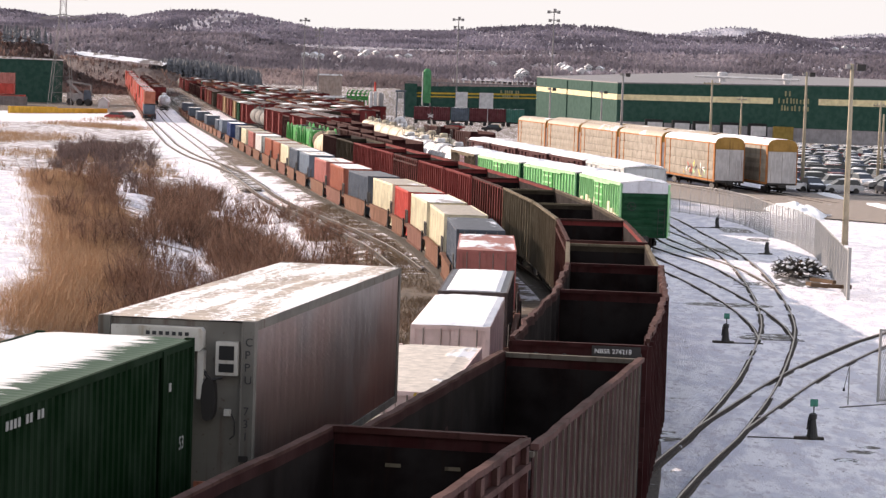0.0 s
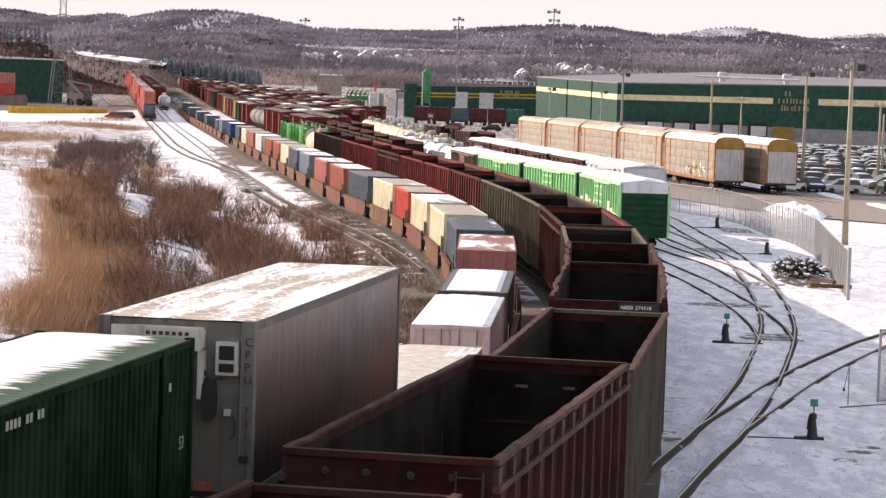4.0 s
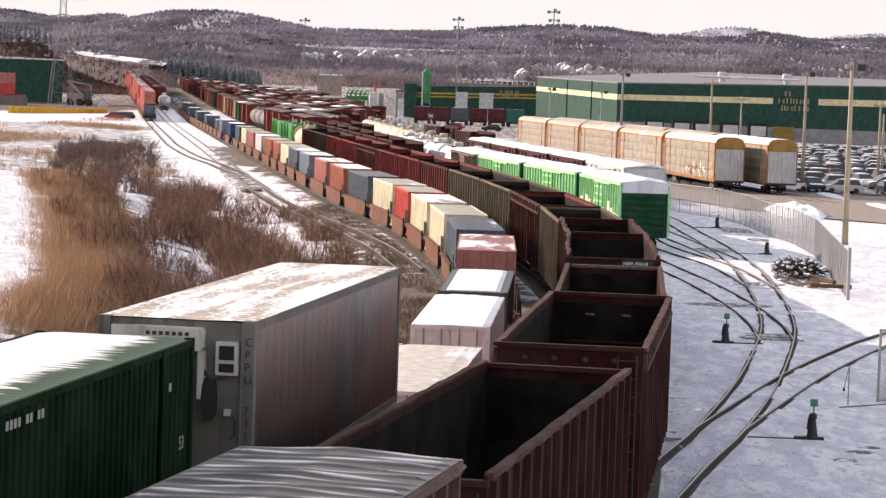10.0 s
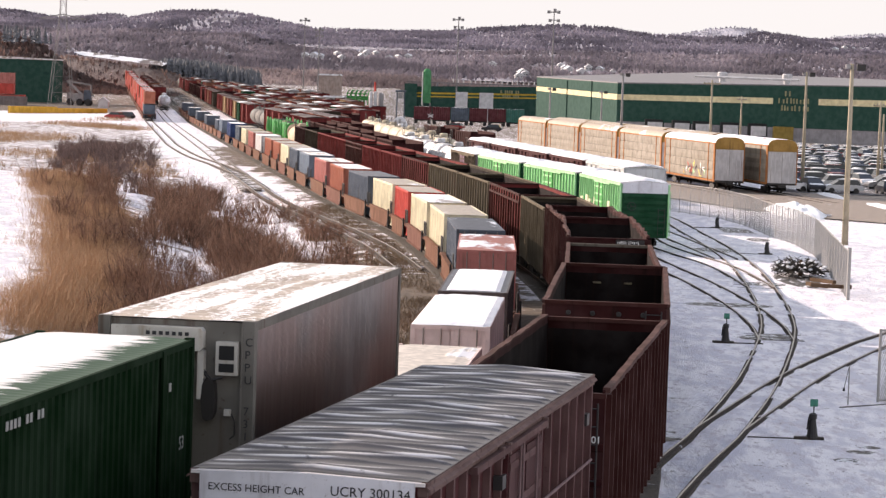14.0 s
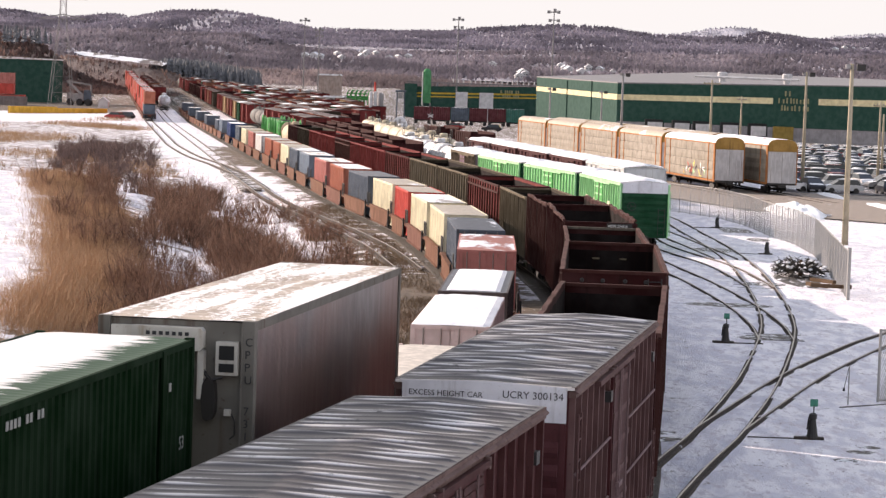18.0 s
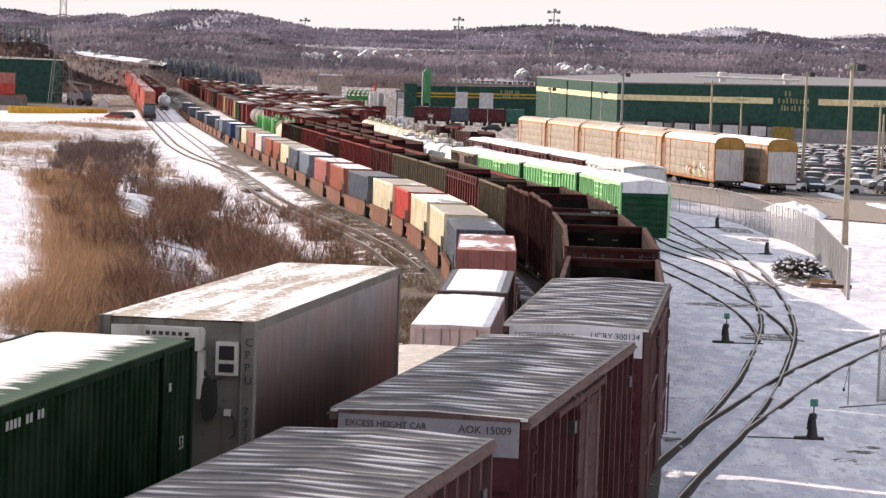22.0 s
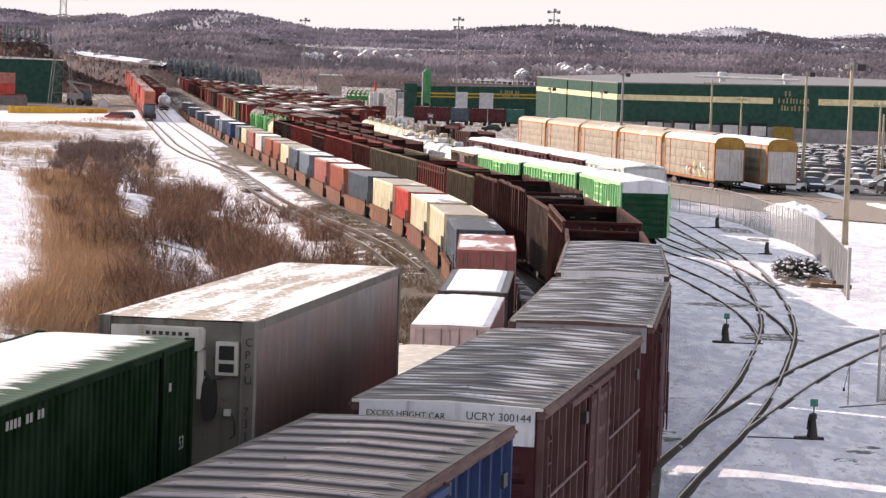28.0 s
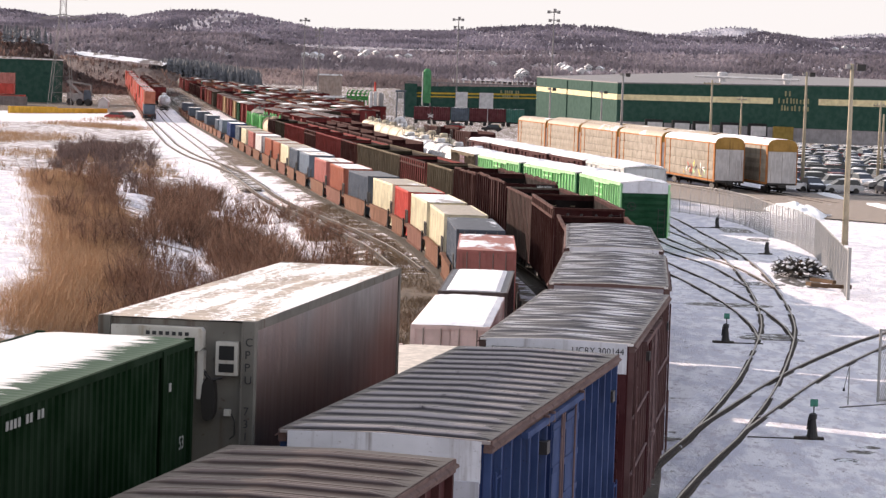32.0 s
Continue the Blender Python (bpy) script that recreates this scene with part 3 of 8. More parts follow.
def boxcar(name, length, paint, rib_paint, roof, label, number="", words="", eave=5.12, peak=5.17, posts=17, group="freight train", tie_bars=True, band=True, door_paint=None, end_bars=False, snow=None, wide=3.0, fluted=False, band_paint=None, eave_paint=None):
    car = thing(name, label, "boxcar", group)
    h, w, z0 = length / 2, wide / 2, 1.0
    part("underframe", Mb().box(-w + 0.1, w - 0.1, -h + 0.15, h - 0.15, 0.85, z0).box(-0.35, 0.35, -h, h, 0.6, 0.86), m_black, car)
    door = (-1.55, 1.55)
    for sx in (-1, 1):
        side = part("side_wall", Mb().box(sx * w - 0.04, sx * w + 0.04, -h, h, z0 - 0.12, eave - 0.03), paint, car)
        for i in range(posts):
            y = -h + 0.10 + (length - 0.2) * i / (posts - 1)
            if door[0] - 0.1 < y < door[1] + 0.1:
                continue
            part("side_post", rib_mesh(0.12, 0.13, z0, eave - 0.15, rib_paint), None, side, at=pose(sx * (w + 0.03), y, 0, 0, 0, -90 * sx))
        part("eave_rail", Mb().box(sx * (w + 0.10) - 0.07, sx * (w + 0.10) + 0.07, -h, h, eave - 0.20, eave - 0.01), eave_paint or rib_paint, side)
        if group == "freight train":
            # a lighter drip edge along the roof, stiffeners, and black brackets by the door
            part("drip_edge", Mb().prism([(sx * (w + 0.12), eave - 0.03), (sx * (w + 0.215), eave - 0.10), (sx * (w + 0.215), eave - 0.125), (sx * (w + 0.12), eave - 0.06)], -h - 0.02, h + 0.02), m_eave, side)
            for yy in (-2.35, -1.75, 1.72):
                part("hanger_clip", Mb().box(min(sx * (w + 0.16), sx * (w + 0.27)), max(sx * (w + 0.16), sx * (w + 0.27)), yy - 0.05, yy + 0.05, eave - 0.34, eave - 0.16), m_eave, side)
            for yy in (-1.9, h - 0.85):
                part("bracket", Mb().box(min(sx * (w + 0.05), sx * (w + 0.20)), max(sx * (w + 0.05), sx * (w + 0.20)), yy - 0.16, yy + 0.16, eave - 0.88, eave - 0.66), m_black, side)
        part("side_sill", Mb().box(sx * (w + 0.04) - 0.05, sx * (w + 0.04) + 0.05, -h, h, z0 - 0.14, z0 + 0.04), rib_paint, side)
        x = sx * (w + 0.13)
        d = part("door", Mb().box(x - 0.05, x + 0.05, door[0], door[1], z0 + 0.05, eave - 0.28), door_paint or paint, car)
        if group == "freight train":
            for ya, yb in ((door[0] + 0.08, -0.06), (0.06, door[1] - 0.08)):
                part("door_leaf", Mb().box(min(x + sx * 0.052, x + sx * 0.075), max(x + sx * 0.052, x + sx * 0.075), ya, yb, z0 + 0.12, eave - 0.42), m_box_blue_rib if paint is m_box_blue else m_door_leaf, d)
        mb = Mb()
        for zz in np.linspace(z0 + 0.4, eave - 0.6, 6):
            mb.box(x, x + sx * 0.09, door[0] + 0.06, door[1] - 0.06, zz - 0.06, zz + 0.06)
        part("door_rib", mb, rib_paint, d)
        mb = Mb()
        for yy in (-0.7, -0.45, 0.9):
            mb.tube((x + sx * 0.11, yy, z0 + 0.1), (x + sx * 0.11, yy, eave - 0.3), 0.019, 6)
        mb.box(x + sx * 0.07, x + sx * 0.16, -0.75, -0.15, 2.35, 2.45)
        part("lock_rod", mb, m_rod, d)
        part("door_track", Mb().box(x - 0.06, x + sx * 0.12 + 0.02, door[0] - 3.0, door[1] + 0.2, eave - 0.30, eave - 0.20), rib_paint, side)
        if tie_bars:
            mb = Mb()
            for a, b in ((-h + 0.1, door[0] - 0.2), (door[1] + 0.2, h - 0.1)):
                for zz in (2.3, 3.5):
                    mb.tube((sx * (w + 0.17), a, zz), (sx * (w + 0.17), b, zz), 0.028, 6)
            part("tie_bar", mb, m_rod, side)
        for y in (-h + 0.12, h - 0.55):
            ladder(side, sx * (w + 0.22), y, 1.0, eave - 0.5 if y < 0 else 2.6, rib_paint, 0.4, "side")
    n = 15 if snow is None else 10
    pitch = (length - 0.1) / n
    roof_ob = part("roof", Mb().prism([(-w - 0.14, eave - 0.06), (w + 0.14, eave - 0.06), (w + 0.14, eave - 0.012), (0, peak - 0.012), (-w - 0.14, eave - 0.012)], -h - 0.05, h + 0.05), roof, car)
    for i in range(n):
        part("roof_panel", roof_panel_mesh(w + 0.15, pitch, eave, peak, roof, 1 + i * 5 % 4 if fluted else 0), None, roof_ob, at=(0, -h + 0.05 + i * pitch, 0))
    if snow:
        part("snow_cover", snow_cap(w + 0.13, h + 0.04, eave, peak), snow, roof_ob, "wind-packed snow on the roof")
    for sy in (-1, 1):
        e = part("end_wall", Mb().prism([(-w, z0 - 0.1), (w, z0 - 0.1), (w, eave - 0.03), (0, peak - 0.03), (-w, eave - 0.03)], sy * h - 0.05, sy * h + 0.05), paint, car)
        if band:
            part("white_band", Mb().prism([(-w - 0.01, eave - 0.66), (w + 0.01, eave - 0.66), (w + 0.01, eave - 0.02), (0, peak - 0.02), (-w - 0.01, eave - 0.02)], sy * (h + 0.05), sy * (h + 0.062)), band_paint or m_white_band, e, "white painted band")
            if band_paint:
                part("top_strip", Mb().prism([(-w - 0.02, eave - 0.075), (w + 0.02, eave - 0.075), (w + 0.02, eave - 0.02), (0, peak - 0.02), (-w - 0.02, eave - 0.02)], sy * (h + 0.062), sy * (h + 0.072)), m_eave, e)
        mb = Mb()
        for zz in np.arange(1.45, eave - 0.85, 0.42):
            mb.prism([(sy * (h + 0.05), zz - 0.15), (sy * (h + 0.12), zz - 0.05), (sy * (h + 0.12), zz + 0.05), (sy * (h + 0.05), zz + 0.15)], -w + 0.12, w - 0.12, "x")
        part("end_rib", mb, paint, e)
        ladder(e, w - 0.62, sy * (h + 0.17), 1.0, 2.8, m_black)
        if sy < 0:
            part("brake_wheel", hand_wheel(-0.9, -h - 0.28, 2.9, 0.27).tube((-0.9, -h - 0.28, 2.9), (-0.9, -h - 0.05, 2.9), 0.03), m_black, e)
            face = -h - 0.066
            if words:
                lettering(words, 0.145, m_letter, e, pose(-w + 0.11, face, eave - 0.27, 90, 0, 0))
            if number:
                lettering(number, 0.19 if len(number) > 9 else 0.18, m_letter, e, pose(0.33 if len(number) > 9 else 0.5, face, eave - (0.25 if len(number) > 9 else 0.29), 90, 0, 0))
    running_gear(car, length)
    return car


def snow_cap(w, h, eave, peak, seed=3, thick=0.13):
    """Rounded uneven snow over a shallow roof."""
    def at(i, j):
        u, t = i / 12 * 2 - 1, j / 40 * 2 - 1
        edge = min(1.0, (1 - abs(u)) * 9, (1 - abs(t)) * 20)
        z = eave + (peak - eave) * (1 - abs(u)) + 0.01 + thick * max(0.0, edge) ** 0.5 * (1 + 0.4 * noise.noise((u * 2, t * 6, seed)) + 0.35 * noise.noise((u * 7, t * 30, seed)))
        return (u * w, t * h, z)
    return Mb().grid(13, 41, at)


VEL, SLOW = 3.181, -0.00185
TRAIN = []  # (car, place of its rear end at 16 s, length)


def consist():
    gon = [(61.9, 17.1, m_red_dark, m_red_rib, "plain", "dark red high-sided open gondola car with a worn rim"),
           (81.2, 15.9, m_red_dark, m_red_rib, "slotted", "dark red open gondola car with slotted top chords"),
           (98.1, 16.0, m_red_dark, m_post_pale, "plain", "dark brown open gondola car with pale side posts"),
           (115.6, 15.8, m_red_dark, m_red_dark, "ragged", "rust-brown open gondola car with a bent ragged rim"),
           (132.8, 12.6, m_red_dark, m_red_rib, "ragged", "dark red open gondola car with a dented rim"),
           (146.7, 15.3, m_olive, m_olive_rib, "plain", "grey olive open gondola car with tan posts"),
           (163.3, 17.8, m_red, m_red_rib, "slotted", "brick red open gondola car with slotted top chords"),
           (181.8, 17.3, m_olive, m_olive_rib, "plain", "dull olive ribbed open gondola car"),
           (200.1, 17.9, m_olive, m_olive_rib, "plain", "dull olive ribbed open gondola car"),
           (219.0, 17.3, m_red, m_red_rib, "plain", "oxide red ribbed open gondola car"),
           (237.4, 15.6, m_red, m_red, "plain", "oxide red ribbed open gondola car"),
           (254.0, 15.6, m_red, m_red, "plain", "oxide red ribbed open gondola car"),
           (270.6, 16.9, m_red, m_red_rib, "slotted", "faded red open gondola car with slotted top chords"),
           (288.6, 16.9, m_red, m_red, "plain", "oxide red open gondola car"),
           (306.6, 17.2, m_red, m_red, "plain", "oxide red open gondola car"),
           (325.0, 18.3, m_olive, m_olive, "plain", "dark olive open gondola car"),
           (344.5, 16.8, m_inside, m_red_dark, "plain", "blackened open gondola car behind the engine")]
    for k, (s, ln, paint, rib, style, label) in enumerate(gon):
        g = gondola("gondola_car", ln, paint, rib, label, (4.54, 4.75, 4.50, 4.72, 4.6)[k] if k < 5 else 4.33, style, k + 1, (20 if "pale" in label else 16) if "pale" in label or k == 0 else 13, 3.24 if k == 1 else 3.08)
        e = [c for c in g.children if c.name.startswith("end_wall")][0]
        if k == 0:
            lettering("601", 0.2, m_letter_white, e, pose(1.2, -ln / 2 - 0.16, 3.5, 90, 0, 0))
        if k == 2:
            part("number_plate", Mb().box(1.10, 1.52, -ln / 2 - 0.072, -ln / 2 - 0.058, 3.80, 4.36), m_black, e)
            lettering("MRY", 0.17, m_letter_white, e, pose(1.13, -ln / 2 - 0.078, 4.17, 90, 0, 0))
            lettering("70", 0.17, m_letter_white, e, pose(1.28, -ln / 2 - 0.078, 3.96, 90, 0, 0))
        if k == 3:
            part("number_plate", Mb().box(0.28, 1.40, -ln / 2 - 0.125, -ln / 2 - 0.105, 4.38, 4.62), m_black, e)
            lettering("NBSR 274218", 0.15, m_letter_white, e, pose(0.34, -ln / 2 - 0.131, 4.45, 90, 0, 0))
        if k == 1:
            f = [c for c in g.children if c.name.startswith("end_wall")][1]
            for xx in (-0.55, 0.45):
                part("lashing_pocket", Mb().box(xx - 0.13, xx + 0.13, ln / 2 - 0.085, ln / 2 - 0.066, 4.18, 4.24), m_olive_rib, f)
            part("inner_rail", Mb().box(-1.4, 1.4, ln / 2 - 0.10, ln / 2 - 0.066, 3.42, 3.48), m_red_rib, f)
        TRAIN.append((g, s, ln))
    exc = "EXCESS HEIGHT CAR"
    box = [(44.2, m_box_brown, m_box_rib, m_galv, "UCRY 300134", exc, "brown excess-height boxcar with a silver ribbed roof"),
           (26.6, m_box_brown, m_box_rib, m_galv, "AOK 15009", exc, "brown ribbed boxcar with a grey ribbed roof and white end band"),
           (9.2, m_box_brown, m_box_rib, m_galv, "UCRY 300144", exc, "brown excess-height boxcar with white tie bars and silver roof"),
           (-8.0, m_box_blue, m_box_blue_rib, m_galv_dull, "", "", "blue boxcar with faded ribs, white end and grey roof"),
           (-25.9, m_box_brown, m_box_rib, m_galv_rust, "", "", "brown boxcar with a rusting ribbed roof")]
    for k, (s, paint, rib, roof, number, words, label) in enumerate(box):
        ln = (15.3, 14.5, 14.6, 14.6, 15.3)[k]
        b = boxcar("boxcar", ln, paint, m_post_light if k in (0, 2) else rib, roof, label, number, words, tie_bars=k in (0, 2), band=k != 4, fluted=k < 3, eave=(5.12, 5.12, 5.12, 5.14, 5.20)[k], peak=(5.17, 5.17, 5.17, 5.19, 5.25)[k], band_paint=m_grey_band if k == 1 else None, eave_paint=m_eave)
        if k == 3:
            e = [c for c in b.children if c.name.startswith("end_wall")][0]
            part("white_panel", Mb().box(-1.5, 1.5, -ln / 2 - 0.135, -ln / 2 - 0.055, 3.2, 4.51), m_pale_end, e, "pale painted end panel")
            part("number_board", Mb().box(0.85, 1.46, -ln / 2 - 0.145, -ln / 2 - 0.137, 3.62, 3.92), m_white_band, e)
            lettering("2271", 0.24, m_letter, e, pose(0.88, -ln / 2 - 0.149, 3.68, 90, 0, 0))
        TRAIN.append((b, s, ln))


consist()
# ---------------------------------------------------------------- containers and well cars
def shade_paint(name, c, dirt=(0.10, 0.075, 0.06), amount=0.35):
    return painted(name, c, dirt, amount, 0.5, 0.0, 10.0)


PAINTS = {
    "red": shade_paint("red container paint", (0.50, 0.075, 0.06)),
    "rose": shade_paint("faded rose container paint", (0.42, 0.16, 0.14)),
    "orange": shade_paint("orange brown container paint", (0.36, 0.125, 0.08)),
    "cream": shade_paint("cream container paint", (0.68, 0.62, 0.45)),
    "white": shade_paint("white container paint", (0.70, 0.66, 0.64)),
    "pink": painted("pinkish white container paint", (0.70, 0.55, 0.52), (0.35, 0.24, 0.22), 0.3, 0.5),
    "dusk": shade_paint("dark brown-grey container paint", (0.075, 0.06, 0.06)),
    "grey": shade_paint("grey container paint", (0.19, 0.20, 0.23)),
    "slate": shade_paint("slate blue container paint", (0.095, 0.115, 0.145)),
    "navy": shade_paint("navy container paint", (0.035, 0.06, 0.15)),
    "sky": shade_paint("pale blue container paint", (0.17, 0.21, 0.26)),
    "green": painted("dark green container paint", (0.0035, 0.018, 0.006), (0.003, 0.008, 0.004), 0.35, 0.8, 0.0, 10.0, spec=0.04),
    "teal": shade_paint("teal container paint", (0.05, 0.17, 0.14)),
    "maroon": shade_paint("maroon container paint", (0.11, 0.03, 0.035)),
}


def ribbed_snow(name, base):
    """Snow over a ribbed roof: full at one edge, the ribs bare along the other."""
    m, nt, b = shader(name, 0.6)
    w = coords(nt)
    tc = nt.nodes.new("ShaderNodeTexCoord")
    sep = nt.nodes.new("ShaderNodeSeparateXYZ")
    nt.links.new(tc.outputs["Object"], sep.inputs[0])
    add = nt.nodes.new("ShaderNodeMath")
    add.operation = "MULTIPLY_ADD"
    add.inputs[1].default_value = -0.42
    nt.links.new(sep.outputs["X"], add.inputs[0])
    nt.links.new(noise_at(nt, coords(nt, (0.3, 5.5, 1)), 1.3, 7.0, 0.7), add.inputs[2])
    mask = ramp(nt, add.outputs[0], 0.17, 0.25)
    snow = blend(nt, noise_at(nt, w, 5.0, 6.0), (0.88, 0.86, 0.84), (0.68, 0.66, 0.64))
    nt.links.new(blend(nt, mask, base, snow), b.inputs["Base Color"])
    bumped(nt, b, mask, 0.6, 0.04)
    return m


R_SNOW = snowy("snowed container roof", (0.34, 0.32, 0.31), 0.80, 0.5)


def melting_roof(name, base):
    """A dusty roof with a thin broken crust of snow that lies in runs along it."""
    m, nt, b = shader(name, 0.6)
    w = coords(nt)
    broad = noise_at(nt, coords(nt, (1.3, 0.10, 1)), 1.4, 3.0, 0.5)
    crumb = noise_at(nt, coords(nt, (1, 0.40, 1)), 9.0, 7.0, 0.75)
    add = nt.nodes.new("ShaderNodeMath")
    add.operation = "ADD"
    nt.links.new(broad, add.inputs[0])
    nt.links.new(crumb, add.inputs[1])
    mask = ramp(nt, add.outputs[0], 0.90, 0.98)
    under = blend(nt, ramp(nt, noise_at(nt, w, 2.0, 6.0), 0.35, 0.65), base, tuple(c * 0.62 for c in base))
    snow = blend(nt, noise_at(nt, w, 6.0), (0.88, 0.86, 0.86), (0.72, 0.70, 0.70))
    nt.links.new(blend(nt, mask, under, snow), b.inputs["Base Color"])
    bumped(nt, b, mask, 0.6, 0.03)
    return m


R_PART = melting_roof("container roof with melting snow", (0.46, 0.38, 0.31))
R_FULL = snowy("fully snowed container roof", (0.7, 0.66, 0.62), 1.35, 0.5)
R_CREAM = snowy("cream painted container roof", (0.74, 0.66, 0.57), 0.30, 0.5)
R_FAR = snowy("dark sooty car roof", (0.075, 0.040, 0.038), 0.10, 0.35)
R_BARE = snowy("dusty container roof", (0.42, 0.37, 0.31), 0.18, 0.5)
R_ROSE = snowy("rose container roof with snow", (0.42, 0.17, 0.14), 0.60, 0.6)
R_GREEN = ribbed_snow("green container roof with snow", (0.022, 0.065, 0.03))
R_GREY = snowy("dark container roof", (0.12, 0.13, 0.15), 0.12, 0.5)


def corrugated(mb, x, y0, y1, z0, z1, out, period=0.28, depth=0.036):
    """A corrugated sheet at x, from y0 to y1, with a skin behind it."""
    n = max(3, int((y1 - y0) / period))
    p = (y1 - y0) / n
    s = len(mb.v)
    k = 0
    for i in range(n):
        for t, d in ((0, 0), (0.24, 0), (0.38, 1), (0.86, 1)):
            y = y0 + (i + t) * p
            mb.v += [(x - out * depth * d, y, z0), (x - out * depth * d, y, z1)]
            k += 1
    mb.v += [(x, y1, z0), (x, y1, z1)]
    mb.f += [(s + 2 * i, s + 2 * i + 2, s + 2 * i + 3, s + 2 * i + 1) for i in range(k)]


def container(color, length, label, roof, height=2.6, width=2.44, period=0.28, doors=True, group="containers on the standing train"):
    c = thing("container", label, "container", group)
    paint = PAINTS[color]
    h, w = length / 2, width / 2
    if not doors:
        # far off: corrugated body, frame, roof
        mb = Mb()
        for sx in (-1, 1):
            corrugated(mb, sx * (w - 0.012), -h + 0.12, h - 0.12, 0.1, height - 0.1, sx, period)
        mb.box(-w + 0.06, w - 0.06, -h + 0.05, -h + 0.10, 0.1, height - 0.05).box(-w + 0.06, w - 0.06, h - 0.10, h - 0.05, 0.1, height - 0.05)
        tagged(part("body", mb, paint, c), kind="stuff")
        mb = Mb()
        for sx in (-1, 1):
            mb.box(sx * (w - 0.05) - 0.05, sx * (w - 0.05) + 0.05, -h, h, 0, 0.14).box(sx * (w - 0.04) - 0.04, sx * (w - 0.04) + 0.04, -h, h, height - 0.12, height)
            for sy in (-1, 1):
                mb.box(sx * (w - 0.07) - 0.075, sx * (w - 0.07) + 0.075, sy * (h - 0.07) - 0.075, sy * (h - 0.07) + 0.075, 0, height)
        part("frame", mb, paint, c)
        part("roof", Mb().grid(4, 9, lambda i, j: ((i / 3 * 2 - 1) * (w - 0.03), (j / 8 * 2 - 1) * (h - 0.03), height - 0.02 + 0.03 * (0 < i < 3) * (0 < j < 8))), roof, c)
        return c
    for sx in (-1, 1):
        mb = Mb()
        corrugated(mb, sx * (w - 0.012), -h + 0.12, h - 0.12, 0.16, height - 0.12, sx, period)
        part("side_panel", mb, paint, c)
        part("bottom_rail", Mb().box(sx * (w - 0.05) - 0.05, sx * (w - 0.05) + 0.05, -h + 0.1, h - 0.1, 0, 0.17), paint, c)
        part("top_rail", Mb().box(sx * (w - 0.03) - 0.03, sx * (w - 0.03) + 0.03, -h + 0.1, h - 0.1, height - 0.13, height - 0.02), paint, c)
        for sy in (-1, 1):
            part("corner_post", Mb().box(sx * (w - 0.07) - 0.07, sx * (w - 0.07) + 0.07, sy * (h - 0.07) - 0.07, sy * (h - 0.07) + 0.07, 0.0, height), paint, c)
    nj = int(length / 0.14) // 2 * 2

    def roof_at(i, j):
        e = 0 if i in (0, 6) or j in (0, nj) else 1
        return ((i / 6 * 2 - 1) * (w - 0.03), (j / nj * 2 - 1) * (h - 0.04), height - 0.03 + e * (0.008 + 0.026 * (j % 2)) + 0.01 * noise.noise((i * 0.7, j * 0.1, h)))
    part("roof", Mb().grid(7, nj + 1, roof_at), roof, c)
    part("base", Mb().box(-w + 0.1, w - 0.1, -h + 0.1, h - 0.1, 0.02, 0.15), m_black, c)
    mb = Mb().box(-w + 0.1, w - 0.1, h - 0.12, h - 0.06, 0.1, height - 0.05)
    part("front_panel", mb, paint, c)
    for k in (-1, 1):
        d = part("door", Mb().box(min(0.01 * k, k * (w - 0.14)), max(0.01 * k, k * (w - 0.14)), -h + 0.05, -h + 0.10, 0.12, height - 0.12), paint, c)
        if doors:
            mb = Mb()
            for xx in (0.28, 0.82):
                mb.tube((k * xx, -h + 0.02, 0.1), (k * xx, -h + 0.02, height - 0.1), 0.022, 6)
            part("lock_rod", mb, m_steel, d)
    part("door_header", Mb().box(-w + 0.1, w - 0.1, -h + 0.02, -h + 0.12, height - 0.13, height - 0.01), paint, c)
    return c


m_hazard = plain("yellow hazard paint", (0.55, 0.38, 0.06), 0.6)
m_drift = snowy("drifted snow", (0.8, 0.79, 0.8), 1.6, 1.0)
m_well = painted("rusty brown well car paint", (0.135, 0.062, 0.038), (0.05, 0.026, 0.019), 0.6)
m_well_dark = painted("dark red well car paint", (0.13, 0.055, 0.04), (0.07, 0.04, 0.03), 0.5)


JOINT_POST = Mb().prism([(-0.10, 0.25), (0.08, 0.25), (0.13, 0.8), (0.07, 1.55), (-0.06, 1.55), (-0.03, 0.8)], -0.05, 0.05, "x").mesh("joint_post")
JOINT_POST.materials.append(m_black)


